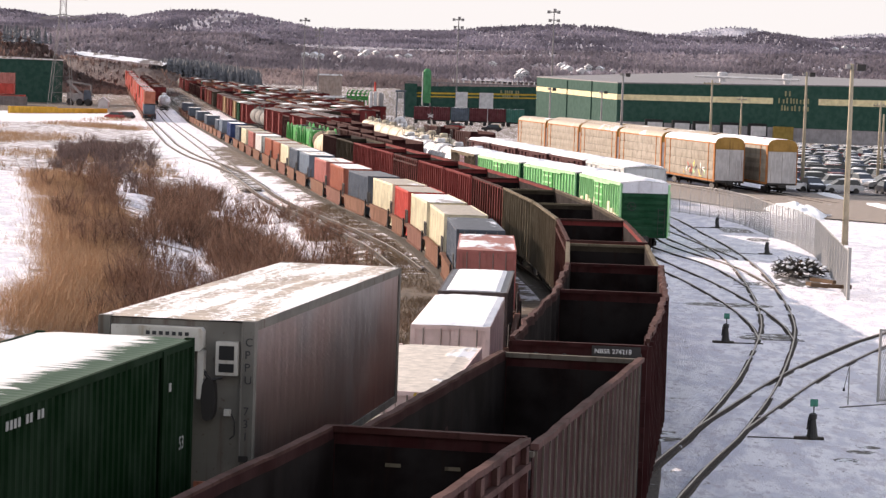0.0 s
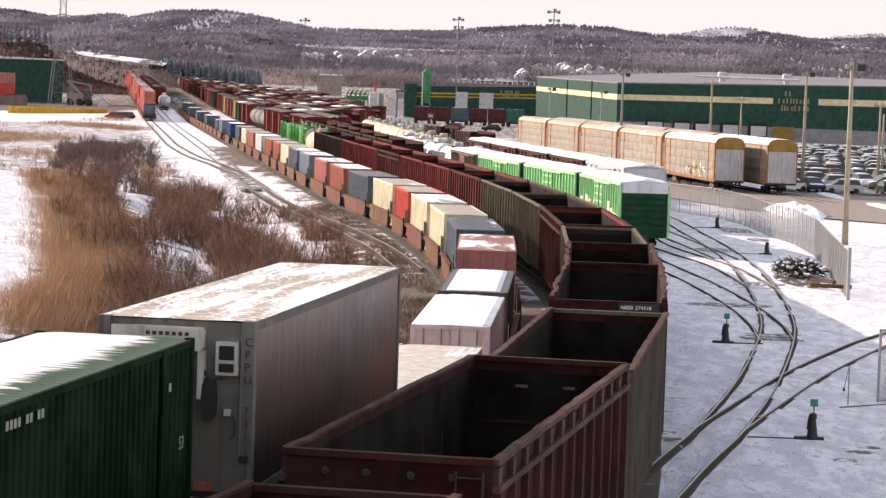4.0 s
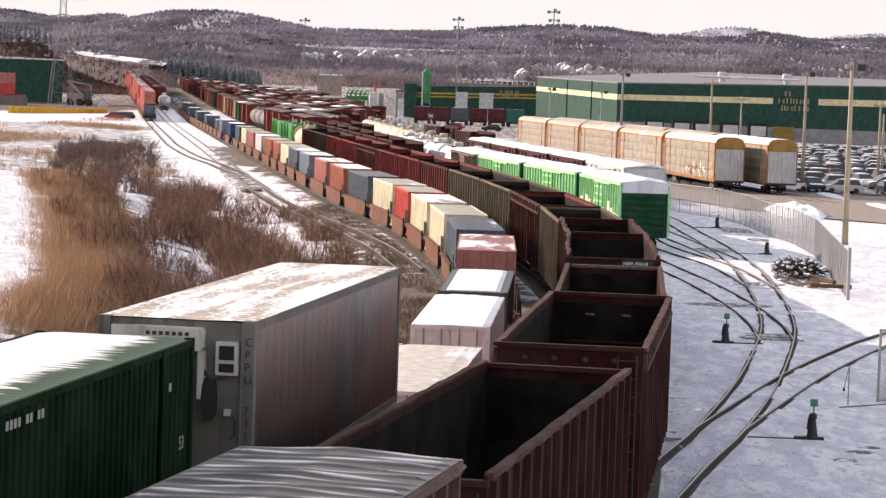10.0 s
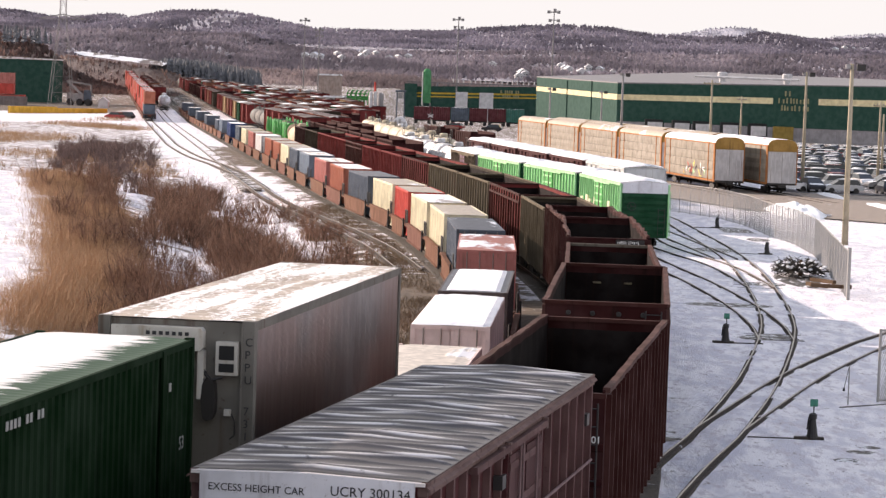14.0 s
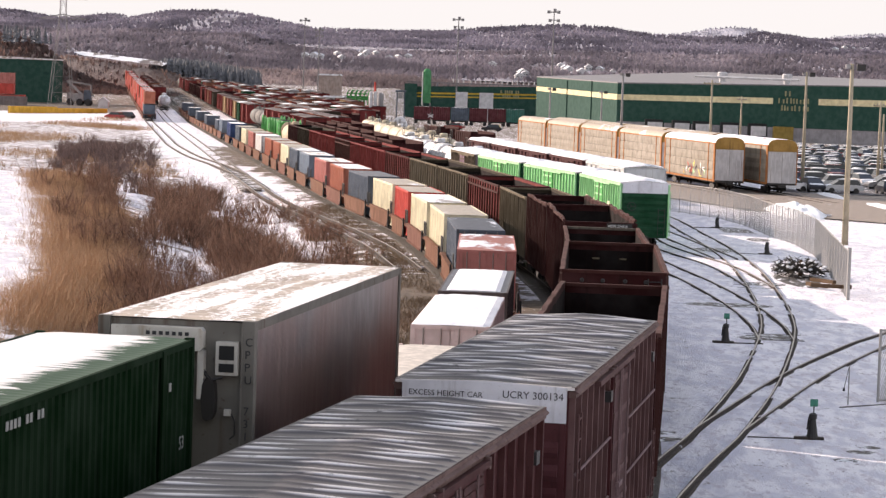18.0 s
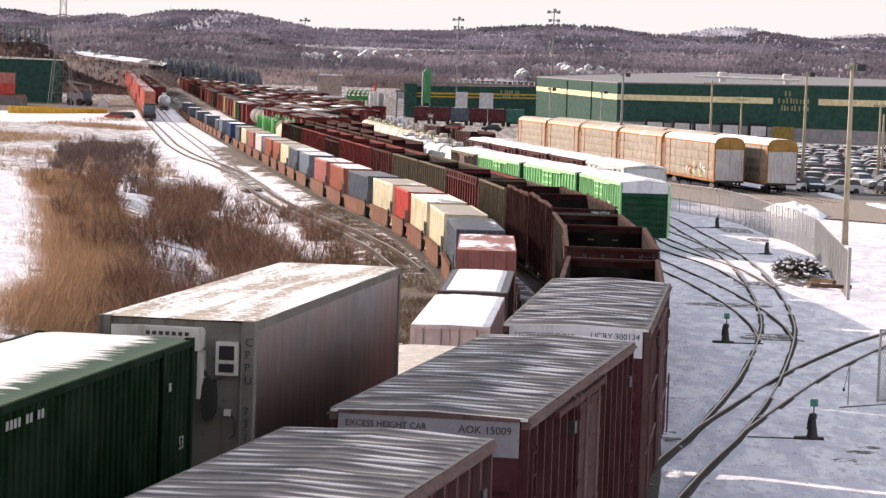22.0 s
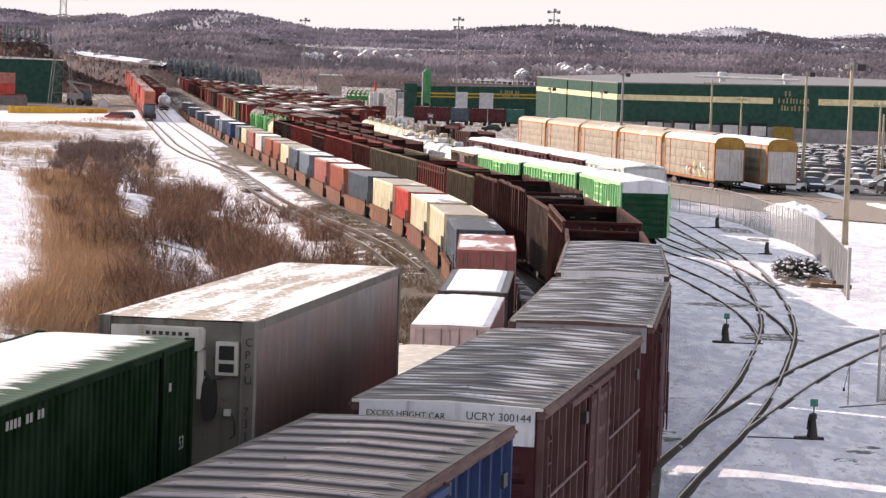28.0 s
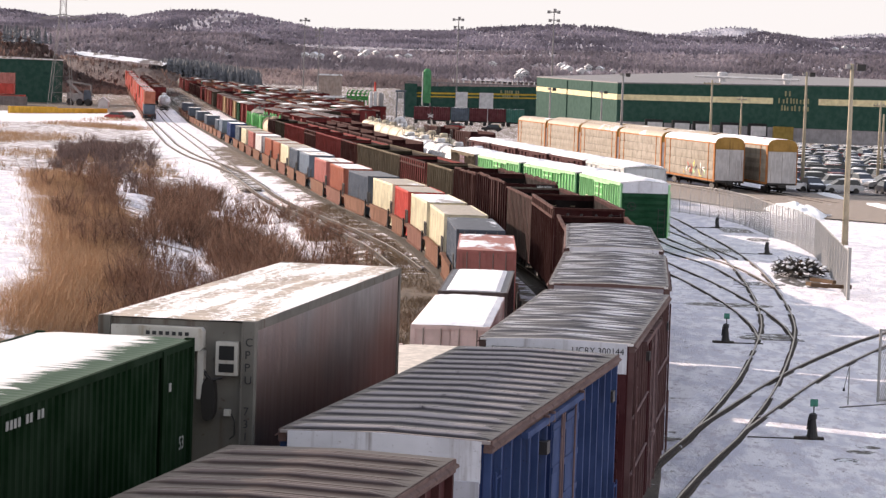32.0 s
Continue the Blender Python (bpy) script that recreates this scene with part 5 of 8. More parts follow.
def rack_car(near_end, label, rank=0):
    """A covered auto rack: panelled sides, posts, rounded roof, end doors."""
    L, w, zt = 26.2, 1.55, 5.75
    c = thing("auto_rack_car", label, "auto rack", "standing auto racks")
    h = L / 2
    part("deck", Mb().box(-w, w, -h, h, 0.95, 1.15).box(-0.4, 0.4, -h - 0.4, h + 0.4, 0.7, 0.95), m_black, c)
    for sx in (-1, 1):
        s = part("side_frame", Mb().box(sx * w - 0.03, sx * w + 0.03, -h, h, 4.98, 5.12).box(sx * w - 0.04, sx * w + 0.04, -h, h, 1.0, 1.2), m_rack_frame, c)
        n = 9
        if sx > 0 or rank > 2:
            mb = Mb()
            for za, zb in ((1.22, 2.15), (2.17, 3.1), (3.12, 4.05), (4.07, 4.97)):
                mb.prism([(sx * w, za), (sx * (w + 0.045), (za + zb) / 2), (sx * w, zb), (sx * (w - 0.02), (za + zb) / 2)], -h + 0.3, h - 0.3)
            part("side_screen", mb, m_rack, s)
        for i in range(0 if sx > 0 or rank > 2 else n):
            y0, y1 = -h + 0.3 + (L - 0.6) * i / n, -h + 0.3 + (L - 0.6) * (i + 1) / n
            for j, (za, zb) in enumerate(((1.22, 2.15), (2.17, 3.1), (3.12, 4.05), (4.07, 4.97))):
                mb = Mb()
                mb.prism([(sx * w, za), (sx * (w + 0.02), za + 0.05), (sx * (w + 0.045), (za + zb) / 2), (sx * (w + 0.02), zb - 0.05), (sx * w, zb), (sx * (w - 0.02), (za + zb) / 2)], y0 + 0.04, y1 - 0.04)
                part("side_screen", mb, m_rack, s)
        for i in (0, 1, n - 1, n):
            y = -h + 0.3 + (L - 0.6) * i / n
            wide = 0.30 if i in (0, n) else 0.13
            part("side_post", Mb().box(min(sx * (w - 0.02), sx * (w + 0.085)), max(sx * (w - 0.02), sx * (w + 0.085)), y - wide, y + wide, 1.0, 5.1), m_rack_frame, s)
    prof = [(-w - 0.03, 5.1), (-w + 0.02, 5.35), (-1.25, 5.6), (-0.7, zt), (0.7, zt), (1.25, 5.6), (w - 0.02, 5.35), (w + 0.03, 5.1)]
    part("roof", Mb().prism(prof, -h, h), m_rack_roof, c)
    for sy in (-1, 1):
        e = part("end_head", Mb().prism([(a * 0.97, b - 0.01) for a, b in prof] + [(w * 0.97, 4.45), (-w * 0.97, 4.45)], sy * (h + 0.02) - 0.04, sy * (h + 0.02) + 0.04), m_rack_top, c, "ochre end panel")
        for sx in (-1, 1):
            d = part("end_door", Mb().box(min(sx * 0.02, sx * 1.5), max(sx * 0.02, sx * 1.5), sy * h - 0.03, sy * h + 0.03, 1.15, 4.47), m_rack_door, c)
            for i in range(3):
                part("door_rib", Mb().box(sx * (0.3 + i * 0.45) - 0.05, sx * (0.3 + i * 0.45) + 0.05, sy * (h + 0.03) - 0.03, sy * (h + 0.03) + 0.03, 1.2, 4.4), m_rack_door, d)
    running_gear(c, L, 0.13, rank > 0)
    if near_end:
        rng = random.Random(9)
        side = [o for o in c.children if o.name.startswith("side_frame")][0]
        cols = [m_boxgreen_rib, m_tag_yellow, PAINTS["red"], m_letter_white, m_letter]
        for i in range(26):
            y, z = -9.5 + rng.uniform(0, 13), rng.uniform(1.3, 2.35)
            a, l = rng.uniform(0, 3.1), rng.uniform(0.5, 1.3)
            part("spray_stroke", Mb().bar((-1.61, y, z), (-1.61, y + l * math.cos(a), z + 0.6 * l * abs(math.sin(a))), 0.02, rng.uniform(0.1, 0.28)), cols[int(i / 26 * 5 + rng.uniform(0, 0.9)) % 5], side, "sprayed paint stroke")
    return c


m_rack_roof = snowy("auto rack roof with snow", (0.44, 0.36, 0.28), 0.22, 0.25)
m_rack_roof_snow = snowy("snowed auto rack roof", (0.5, 0.46, 0.44), 0.9, 0.25)
m_tag_yellow = plain("yellow spray paint", (0.7, 0.62, 0.12), 0.6)
for l0, cnt, start in ((lane([(250, 40.0), (600, 39.6)]), 5, 290.3), (lane([(250, 44.9), (600, 44.4)]), 5, 287.0)):
    for k in range(cnt):
        r = rack_car(l0(300) < 42 and k == 0, "tan ribbed auto rack car with orange posts" if l0(300) < 42 else "weathered auto rack car with a grey end door", k if l0(300) < 42 else 3 + k)
        r.matrix_basis = car_pose(start + k * 28.0, 26.2, l0)
        if k == 0:
            me = [o for o in r.children if o.name.startswith("roof")][0]
            me.data.materials[0] = m_rack_roof_snow


def tank_car(paint, label, L=14.0, r=1.45, group="standing tank cars"):
    c = thing("tank_car", label, "tank car", group)
    h = L / 2 - 0.6
    part("tank", Mb().lathe([(0.25, -h), (0.8, -h + 0.1), (1.25, -h + 0.35), (r, -h + 0.75), (r, h - 0.75), (1.25, h - 0.35), (0.8, h - 0.1), (0.25, h)], 24, "y", (0, 0, 1.25 + r)), paint, c, smooth=True)
    part("dome", Mb().lathe([(0.5, 1.2 + 2 * r - 0.1), (0.5, 1.2 + 2 * r + 0.38), (0.36, 1.2 + 2 * r + 0.48)], 16, "z"), paint, c)
    mb = Mb().box(-0.9, 0.9, -1.3, 1.3, 1.2 + 2 * r + 0.02, 1.2 + 2 * r + 0.07)
    for sx in (-0.9, 0.9):
        for y in (-1.3, 0, 1.3):
            mb.tube((sx, y, 1.2 + 2 * r), (sx, y, 1.2 + 2 * r + 0.9), 0.025, 6)
        mb.tube((sx, -1.3, 1.2 + 2 * r + 0.9), (sx, 1.3, 1.2 + 2 * r + 0.9), 0.025, 6)
    part("platform_rail", mb, m_black, c)
    for y in (-h * 0.5, h * 0.5):
        part("tank_band", Mb().lathe([(r + 0.02, y - 0.06), (r + 0.02, y + 0.06)], 24, "y", (0, 0, 1.25 + r)), m_tank_grey, c)
    part("sill", Mb().box(-1.2, 1.2, -L / 2, -h + 0.9, 0.95, 1.1).box(-1.2, 1.2, h - 0.9, L / 2, 0.95, 1.1).box(-0.3, 0.3, -L / 2, L / 2, 0.75, 1.0), m_black, c)
    running_gear(c, L, far=True)
    return c


proto = tank_car(m_tank_cream, "cream tank car with snow on its barrel")
tank_lane = lane([(300, 13.0), (470, 18.0)])
proto.matrix_basis = car_pose(318, 14, tank_lane)
for k in range(1, 9):
    copy_thing(proto, car_pose(318 + k * 15.6, 14, tank_lane))
proto = tank_car(m_tank_white, "white tank car half covered in snow")
white_lane = lane([(250, 9.5), (340, 10.2)])
proto.matrix_basis = car_pose(258, 14, white_lane)
for k in range(1, 5):
    copy_thing(proto, car_pose(258 + k * 15.6, 14, white_lane))


# ---------------------------------------------------------------- the crowded far yard
m_brown = painted("brown freight car paint", (0.19, 0.075, 0.05), (0.08, 0.04, 0.03), 0.5)
m_tangr = painted("tan freight car paint", (0.36, 0.25, 0.15), (0.15, 0.1, 0.06), 0.4)
m_greyc = painted("grey freight car paint", (0.28, 0.27, 0.27), (0.14, 0.11, 0.1), 0.4)


def plain_car(paint, roof, label, L=15.5, top=0.0, kind="box", group="cars in the far yard"):
    """A freight car seen far off: body with posts, roof or open top, gear."""
    c = thing("freight_car", label, "rail car", group)
    top = top or (4.3 if kind == "open" else 4.75)
    h, w = L / 2, 1.5
    if kind == "open":
        part("floor", Mb().box(-w, w, -h, h, 1.0, 1.15), m_inside, c)
        for sx in (-1, 1):
            s = part("side_wall", Mb().box(sx * w - 0.05, sx * w + 0.05, -h, h, 1.0, top), paint, c)
            mb = Mb()
            for i in range(9):
                y = -h + 0.3 + (L - 0.6) * i / 8
                mb.box(sx * (w + 0.10) - 0.05, sx * (w + 0.10) + 0.05, y - 0.07, y + 0.07, 1.0, top - 0.05)
            tagged(part("side_post", mb, m_red_rib, s), kind="stuff")
            part("top_chord", Mb().box(sx * w - 0.1, sx * w + 0.1, -h, h, top, top + 0.12), m_red_rib, s)
        for sy in (-1, 1):
            part("end_wall", Mb().box(-w + 0.05, w - 0.05, sy * h - 0.05, sy * h + 0.05, 1.0, top - 0.1), paint, c)
    else:
        b = part("body", Mb().box(-w, w, -h, h, 1.0, top), paint, c)
        mb = Mb()
        for sx in (-1, 1):
            for i in range(11):
                y = -h + 0.15 + (L - 0.3) * i / 10
                mb.box(sx * (w + 0.05) - 0.05, sx * (w + 0.05) + 0.05, y - 0.07, y + 0.07, 1.0, top - 0.05)
        tagged(part("side_post", mb, paint, b), kind="stuff")
        for sx in (-1, 1):
            part("door", Mb().box(sx * (w + 0.06) - 0.04, sx * (w + 0.06) + 0.04, -1.4, 1.4, 1.05, top - 0.25), paint, b)
        part("roof", Mb().prism([(-w - 0.06, top), (w + 0.06, top), (w + 0.06, top + 0.05), (0, top + 0.22), (-w - 0.06, top + 0.05)], -h - 0.04, h + 0.04), roof, c)
    running_gear(c, L, far=True)
    return c


def far_yard():
    rng = random.Random(11)
    protos = [plain_car(m_red, R_FAR, "oxide red boxcar in the yard"), plain_car(m_brown, R_FAR, "brown boxcar in the yard"), plain_car(m_red_dark, R_GREY, "dark red open car in the yard", kind="open"),
              plain_car(m_greyc, R_SNOW, "grey boxcar with a snowy roof"), plain_car(m_olive, R_FAR, "dull olive boxcar in the yard"), plain_car(PAINTS["orange"], R_FAR, "orange boxcar in the yard"),
              plain_car(m_red, R_BARE, "low red open car in the yard", top=3.0, kind="open"), plain_car(m_boxgreen_dark, R_SNOW, "dark green boxcar in the yard"), plain_car(m_tangr, R_FAR, "tan boxcar in the yard"),
              tank_car(m_tank_grey, "grey banded tank car", group="cars in the far yard")]
    used = set()

    def put(k, s, lat, L=15.5):
        m = car_pose(s, L, lat)
        if k in used:
            return copy_thing(protos[k], m)
        used.add(k)
        protos[k].matrix_basis = m
        return protos[k]

    rows = [(4.75, 282, 50, [2, 2, 2, 2, 2, 2, 2, 0, 0, 2, 0, 0, 0, 9, 9, 9, 0, 0, 7, 8, 0, 1, 8, 0, 0, 3, 4, 0, 1, 0, 2, 0]),
            (9.3, 345, 42, [6, 6, 2, 2, 0, 1, 5, 0, 3, 2, 0, 1, 0, 7, 0, 1, 0, 3, 1, 0, 2, 0]),
            (13.6, 465, 32, [2, 4, 7, 5, 0, 1, 0, 3, 1, 0, 8, 2, 0, 3, 1]),
            (21.5, 262, 9, [6, 6, 6, 6, 6, 2, 6, 2, 6]),
            (18.2, 480, 28, [1, 2, 0, 4, 0, 2, 1, 3, 0, 5, 0, 1, 2, 0, 3, 1]),
            (23.2, 520, 22, [0, 2, 1, 7, 2, 0, 3, 0, 1, 2, 5, 0, 1, 0]),
            (28.0, 560, 18, [2, 0, 3, 1, 0, 2, 0, 1, 3, 0, 2, 1]),
            (-9.6, 760, 18, [9, 0, 1, 0, 2, 0, 1, 0]),
            (33.0, 600, 14, [0, 2, 3, 1, 8, 0, 3, 2, 1, 0])]
    for lat, s0, n, kinds in rows:
        f = lane([(250, lat), (420, lat), (900, lat * 1.05)])
        if lat == -9.6:
            f = lane([(700, lat), (900, lat)])
        for i in range(n):
            if rng.random() < 0.15 and not (lat == 4.75 and i < 22):
                continue
            put(kinds[i % len(kinds)], s0 + i * 17.2 + rng.uniform(-0.2, 0.2), f)
    # standing double stacks on the left-hand track
    cols = ["red", "rose", "red", "orange", "red", "rose", "red", "green", "red"]
    for i in range(26):
        m = car_pose(612 + i * 18.5, 15.6, lambda s: -15.4)
        u = well_car("well_car", 15.6, m_well_dark, "dark well car under stacked red containers", True)
        u.matrix_basis = m
        for j in range(2):
            k = "slate" if i == 0 and j == 0 else cols[(i + j * 3) % 9]
            c = container(k, 12.2, {"slate": "slate container under a red one", "red": "bright red stacked steel container", "rose": "faded red stacked steel container", "orange": "orange stacked steel container", "green": "green stacked steel container"}[k], R_SNOW if j else R_BARE, 2.9, 2.44, 0.56, doors=False, group="stacked containers")
            c.matrix_basis = m @ Matrix.Translation((0, 0, 0.5 + j * 2.912))
    t = tank_car(m_tank_white, "white tank car standing beside red stacks", 15)
    t.matrix_basis = car_pose(694, 15, lambda s: -10.2)
    t = tank_car(m_tan, "tan tank car behind the locomotives", 15.4, group="freight train")
    TRAIN.append((t, 362.6, 15.4))


far_yard()

# ---------------------------------------------------------------- buildings
m_wall_green = painted("dark green wall cladding", (0.022, 0.066, 0.052), (0.018, 0.05, 0.04), 0.1, 0.6, 0.0, 0.6, False, vary=0.05)
m_stripe = painted("cream stripe paint", (0.66, 0.58, 0.36), (0.4, 0.35, 0.25), 0.15)
m_yellow = painted("yellow stripe paint", (0.45, 0.31, 0.04), (0.3, 0.2, 0.07), 0.2)
m_roof_metal = snowy("pale metal roof", (0.20, 0.19, 0.20), 0.0, 0.05, stretch=(1, 1, 1))
m_white_wall = painted("white lower wall", (0.56, 0.55, 0.56), (0.35, 0.32, 0.3), 0.3)
# the white wall darkened: its shade is put into the colour
m_lower_wall = painted("shaded pale lower wall", (0.27, 0.26, 0.275), (0.16, 0.14, 0.14), 0.4)
m_yellow_dull = painted("dull yellow door paint", (0.26, 0.18, 0.05), (0.12, 0.09, 0.04), 0.3)
m_dock = plain("black dock seal", (0.02, 0.02, 0.02), 0.9)


def wall_run(name, parent, a, b, bands, thick=0.4):
    """Stacked wall bands from plan point a to b; each band (z0a, z1a, z0b, z1b, material, proud)."""
    (ax, ay), (bx, by) = a, b
    d = Vector((bx - ax, by - ay, 0)).normalized()
    n = Vector((d.y, -d.x, 0))
    for label, z0a, z1a, z0b, z1b, mat, proud in bands:
        mb = Mb()
        out = n * proud
        back = n * (-thick)
        mb.v += [(ax + out.x, ay + out.y, z0a), (bx + out.x, by + out.y, z0b), (bx + out.x, by + out.y, z1b), (ax + out.x, ay + out.y, z1a),
                 (ax + back.x, ay + back.y, z0a), (bx + back.x, by + back.y, z0b), (bx + back.x, by + back.y, z1b), (ax + back.x, ay + back.y, z1a)]
        mb.f += [(0, 1, 2, 3), (7, 6, 5, 4), (0, 4, 5, 1), (1, 5, 6, 2), (2, 6, 7, 3), (3, 7, 4, 0)]
        part(label, mb, mat, parent)


def seam(parent, p, z0, z1, r, mat, name="wall_rib"):
    return part(name, Mb().box(p[0] - r, p[0] + r, p[1] - r, p[1] + r, z0, z1), mat, parent)


def mix2(a, b, t):
    return (a[0] + (b[0] - a[0]) * t, a[1] + (b[1] - a[1]) * t)


def warehouse():
    w = thing("warehouse", "long dark green warehouse with a cream stripe and pale roof", "warehouse", "yard buildings")
    c0, c1, c2 = (22.2, 700), (38.95, 640), (104.5, 604)
    wall_run("end", w, c0, c1, [("wall", -0.3, 12.6, -0.3, 11.63, m_wall_green, 0.0), ("stripe", 9.19, 10.33, 7.86, 9.16, m_stripe, 0.06)])
    e2 = 12.9
    wall_run("front", w, c1, c2, [("wall", 3.0, 11.63, 3.0, e2, m_wall_green, 0.0), ("lower_wall", -0.3, 2.99, -0.3, 2.99, m_lower_wall, -0.1)])
    k = lambda t: (7.9 + 0.55 * t, 9.16 + 0.75 * t)
    for a, b in ((0.0, 0.515), (0.66, 1.0)):
        p, q = mix2(c1, c2, a), mix2(c1, c2, b)
        wall_run("stripe", w, p, q, [("stripe", k(a)[0], k(a)[1], k(b)[0], k(b)[1], m_stripe, 0.06)])
    # sign left as plain pale strokes
    d = Vector((c2[0] - c1[0], c2[1] - c1[1], 0)).normalized()
    n = Vector((d.y, -d.x, 0))
    rng = random.Random(5)
    for row, (z, a, b) in enumerate(((10.6, 0.555, 0.58), (9.0, 0.535, 0.635), (7.4, 0.545, 0.63))):
        t = a
        while t < b:
            p = mix2(c1, c2, t)
            part("sign_stroke", Mb().box(p[0] + n.x * 0.1 - 0.17, p[0] + n.x * 0.1 + 0.17, p[1] + n.y * 0.1 - 0.1, p[1] + n.y * 0.1 + 0.1, z - 0.6, z + rng.uniform(0.35, 0.7)), m_sign, w)
            t += 0.0135 * rng.uniform(0.6, 1.1)
    # dock openings with black seals
    for t in (0.13, 0.22, 0.29, 0.38, 0.47):
        p = mix2(c1, c2, t)
        s = part("dock_seal", Mb().box(p[0] - 2.3, p[0] + 2.3, p[1] - 1.0, p[1] + 0.6, 0.6, 3.7), m_dock, w)
        part("dock_door", Mb().box(p[0] - 1.7, p[0] + 1.7, p[1] - 1.06, p[1] - 1.0, 0.9, 3.1), m_white_wall, s)
    p = mix2(c1, c2, 0.55)
    part("yellow_door", Mb().box(p[0] - 2.2, p[0] + 2.2, p[1] - 1.5, p[1] + 0.6, 0.0, 3.2), m_yellow_dull, w)
    roof = Mb()
    pts = [(c0[0], c0[1], 12.6), (c1[0], c1[1], 11.65), (c2[0], c2[1], e2), (c2[0] + 62, c2[1] + 200, 15.0), (c0[0] + 62, c0[1] + 200, 16.5)]
    roof.v += [(x, y, z) for x, y, z in pts] + [(x, y, z + 0.25) for x, y, z in pts]
    roof.f += [(4, 3, 2, 1, 0), (5, 6, 7, 8, 9)] + [(i, (i + 1) % 5, 5 + (i + 1) % 5, 5 + i) for i in range(5)]
    part("roof", roof, m_roof_metal, w)
    part("back_wall", Mb().box(c0[0] + 60, c2[0] + 60, 840, 841, -0.3, 14), m_wall_green, w)
    for px, py in ((63.5, 645), (77.3, 635)):
        v = part("roof_vent", Mb().lathe([(0.75, 12.4), (0.75, 13.3), (1.15, 13.4), (1.15, 14.5), (0.9, 14.7)], 16, "z", (px, py, 0.4)), m_white_wall, w)
    part("roof_pipe", Mb().tube((56.5, 638, 13.9), (79.0, 626, 13.7), 0.25, 8), m_white_wall, w)
    for k in range(1, 3):
        p = mix2(c0, c1, k * 0.3 + 0.1)
        seam(w, (p[0] - 0.05, p[1] - 0.25), 0, 12.0, 0.10, m_wall_green)


m_sign = painted("dull gold sign strokes", (0.27, 0.26, 0.15), (0.12, 0.14, 0.09), 0.2)
warehouse()


def shed():
    """The lower green workshop behind, with yellow lines, white doors and roof stacks."""
    w = thing("workshop", "low dark green workshop with yellow stripes and white doors", "workshop", "yard buildings")
    a, b = (-12.0, 800), (30.0, 800)
    wall_run("front", w, a, b, [("wall", -0.3, 9.1, -0.3, 10.2, m_wall_green, 0.0), ("stripe", 6.9, 7.4, 7.6, 8.1, m_yellow, 0.06), ("stripe", 6.0, 6.4, 6.7, 7.1, m_yellow, 0.06)])
    part("tower", Mb().box(-12.6, -9.0, 796, 803, -0.3, 9.9), m_wall_green, w)
    for x0, x1 in ((2.2, 5.6), (9.0, 13.0)):
        d = part("door", Mb().box(x0, x1, 799.7, 799.92, -0.2, 7.9), m_white_wall, w)
    part("roof", Mb().box(-12, 31, 799.8, 850, 10.2, 10.5), m_roof_metal, w)
    rng = random.Random(8)
    for i in range(16):
        x = 1.5 + i * 1.55 + rng.uniform(-0.3, 0.3)
        part("roof_stack", Mb().tube((x, 801, 10.4), (x, 801, 11.2 + rng.random() * 0.6), 0.16, 8), m_white_wall, w)
    for i in range(9):
        for j in range(2):
            if (i * 7 + j * 3) % 5:
                part("sign_stroke", Mb().box(15.0 + i * 0.62, 15.4 + i * 0.62, 799.75, 799.9, 6.6 + j * 1.3, 7.5 + j * 1.3), m_sign, w)


shed()
silo = thing("silo", "bright green cylindrical silo with a white highlight strip", "silo", "yard buildings", pose(-5.6, 720, 0))
m_silo = painted("bright green silo paint", (0.06, 0.22, 0.10), (0.05, 0.2, 0.1), 0.2)
part("shell", Mb().lathe([(1.0, 5.0), (1.05, 5.2), (1.05, 13.0), (0.8, 13.6), (0.3, 13.95)], 24, "z"), m_silo, silo, smooth=True)
# added white rod in place of the highlight down the silo's left edge
part("feed_pipe", Mb().tube((-1.15, -0.4, 4.5), (-1.15, -0.4, 13.2), 0.14, 8), m_white_wall, silo)
for a in (-1, 1):
    for b in (-1, 1):
        part("leg", Mb().box(a * 0.95 - 0.1, a * 0.95 + 0.1, b * 0.95 - 0.1, b * 0.95 + 0.1, -0.3, 5.1), m_greyc, silo)
for x, y, top, r, mat in ((-16.71, 600, 8.04, 0.33, m_white_wall), (-15.74, 600, 8.07, 0.33, m_white_wall), (-14.69, 602, 7.86, 0.62, m_greyc)):
    st = thing("storage_tank", "upright pale storage tank", "storage tank", "upright tanks", pose(x, y, -0.2))
    part("shell", Mb().lathe([(r, -0.1), (r, top - 0.1), (r * 0.6, top + 0.2)], 20, "z"), mat, st, smooth=True)
    part("ladder", Mb().tube((r + 0.06, -0.2, 0), (r + 0.06, -0.2, top), 0.04, 6).tube((r + 0.06, 0.1, 0), (r + 0.06, 0.1, top), 0.04, 6), m_greyc, st)
fl = thing("flare_stack", "bright red chimney pipe behind the tanks", "chimney", "", pose(-15.96, 604, -0.2))
part("pipe", Mb().tube((0, 0, -0.1), (0, 0, 10.26), 0.22, 12), PAINTS["red"], fl)
part("foot", Mb().box(-0.5, 0.5, -0.5, 0.5, -0.1, 0.4), m_greyc, fl)
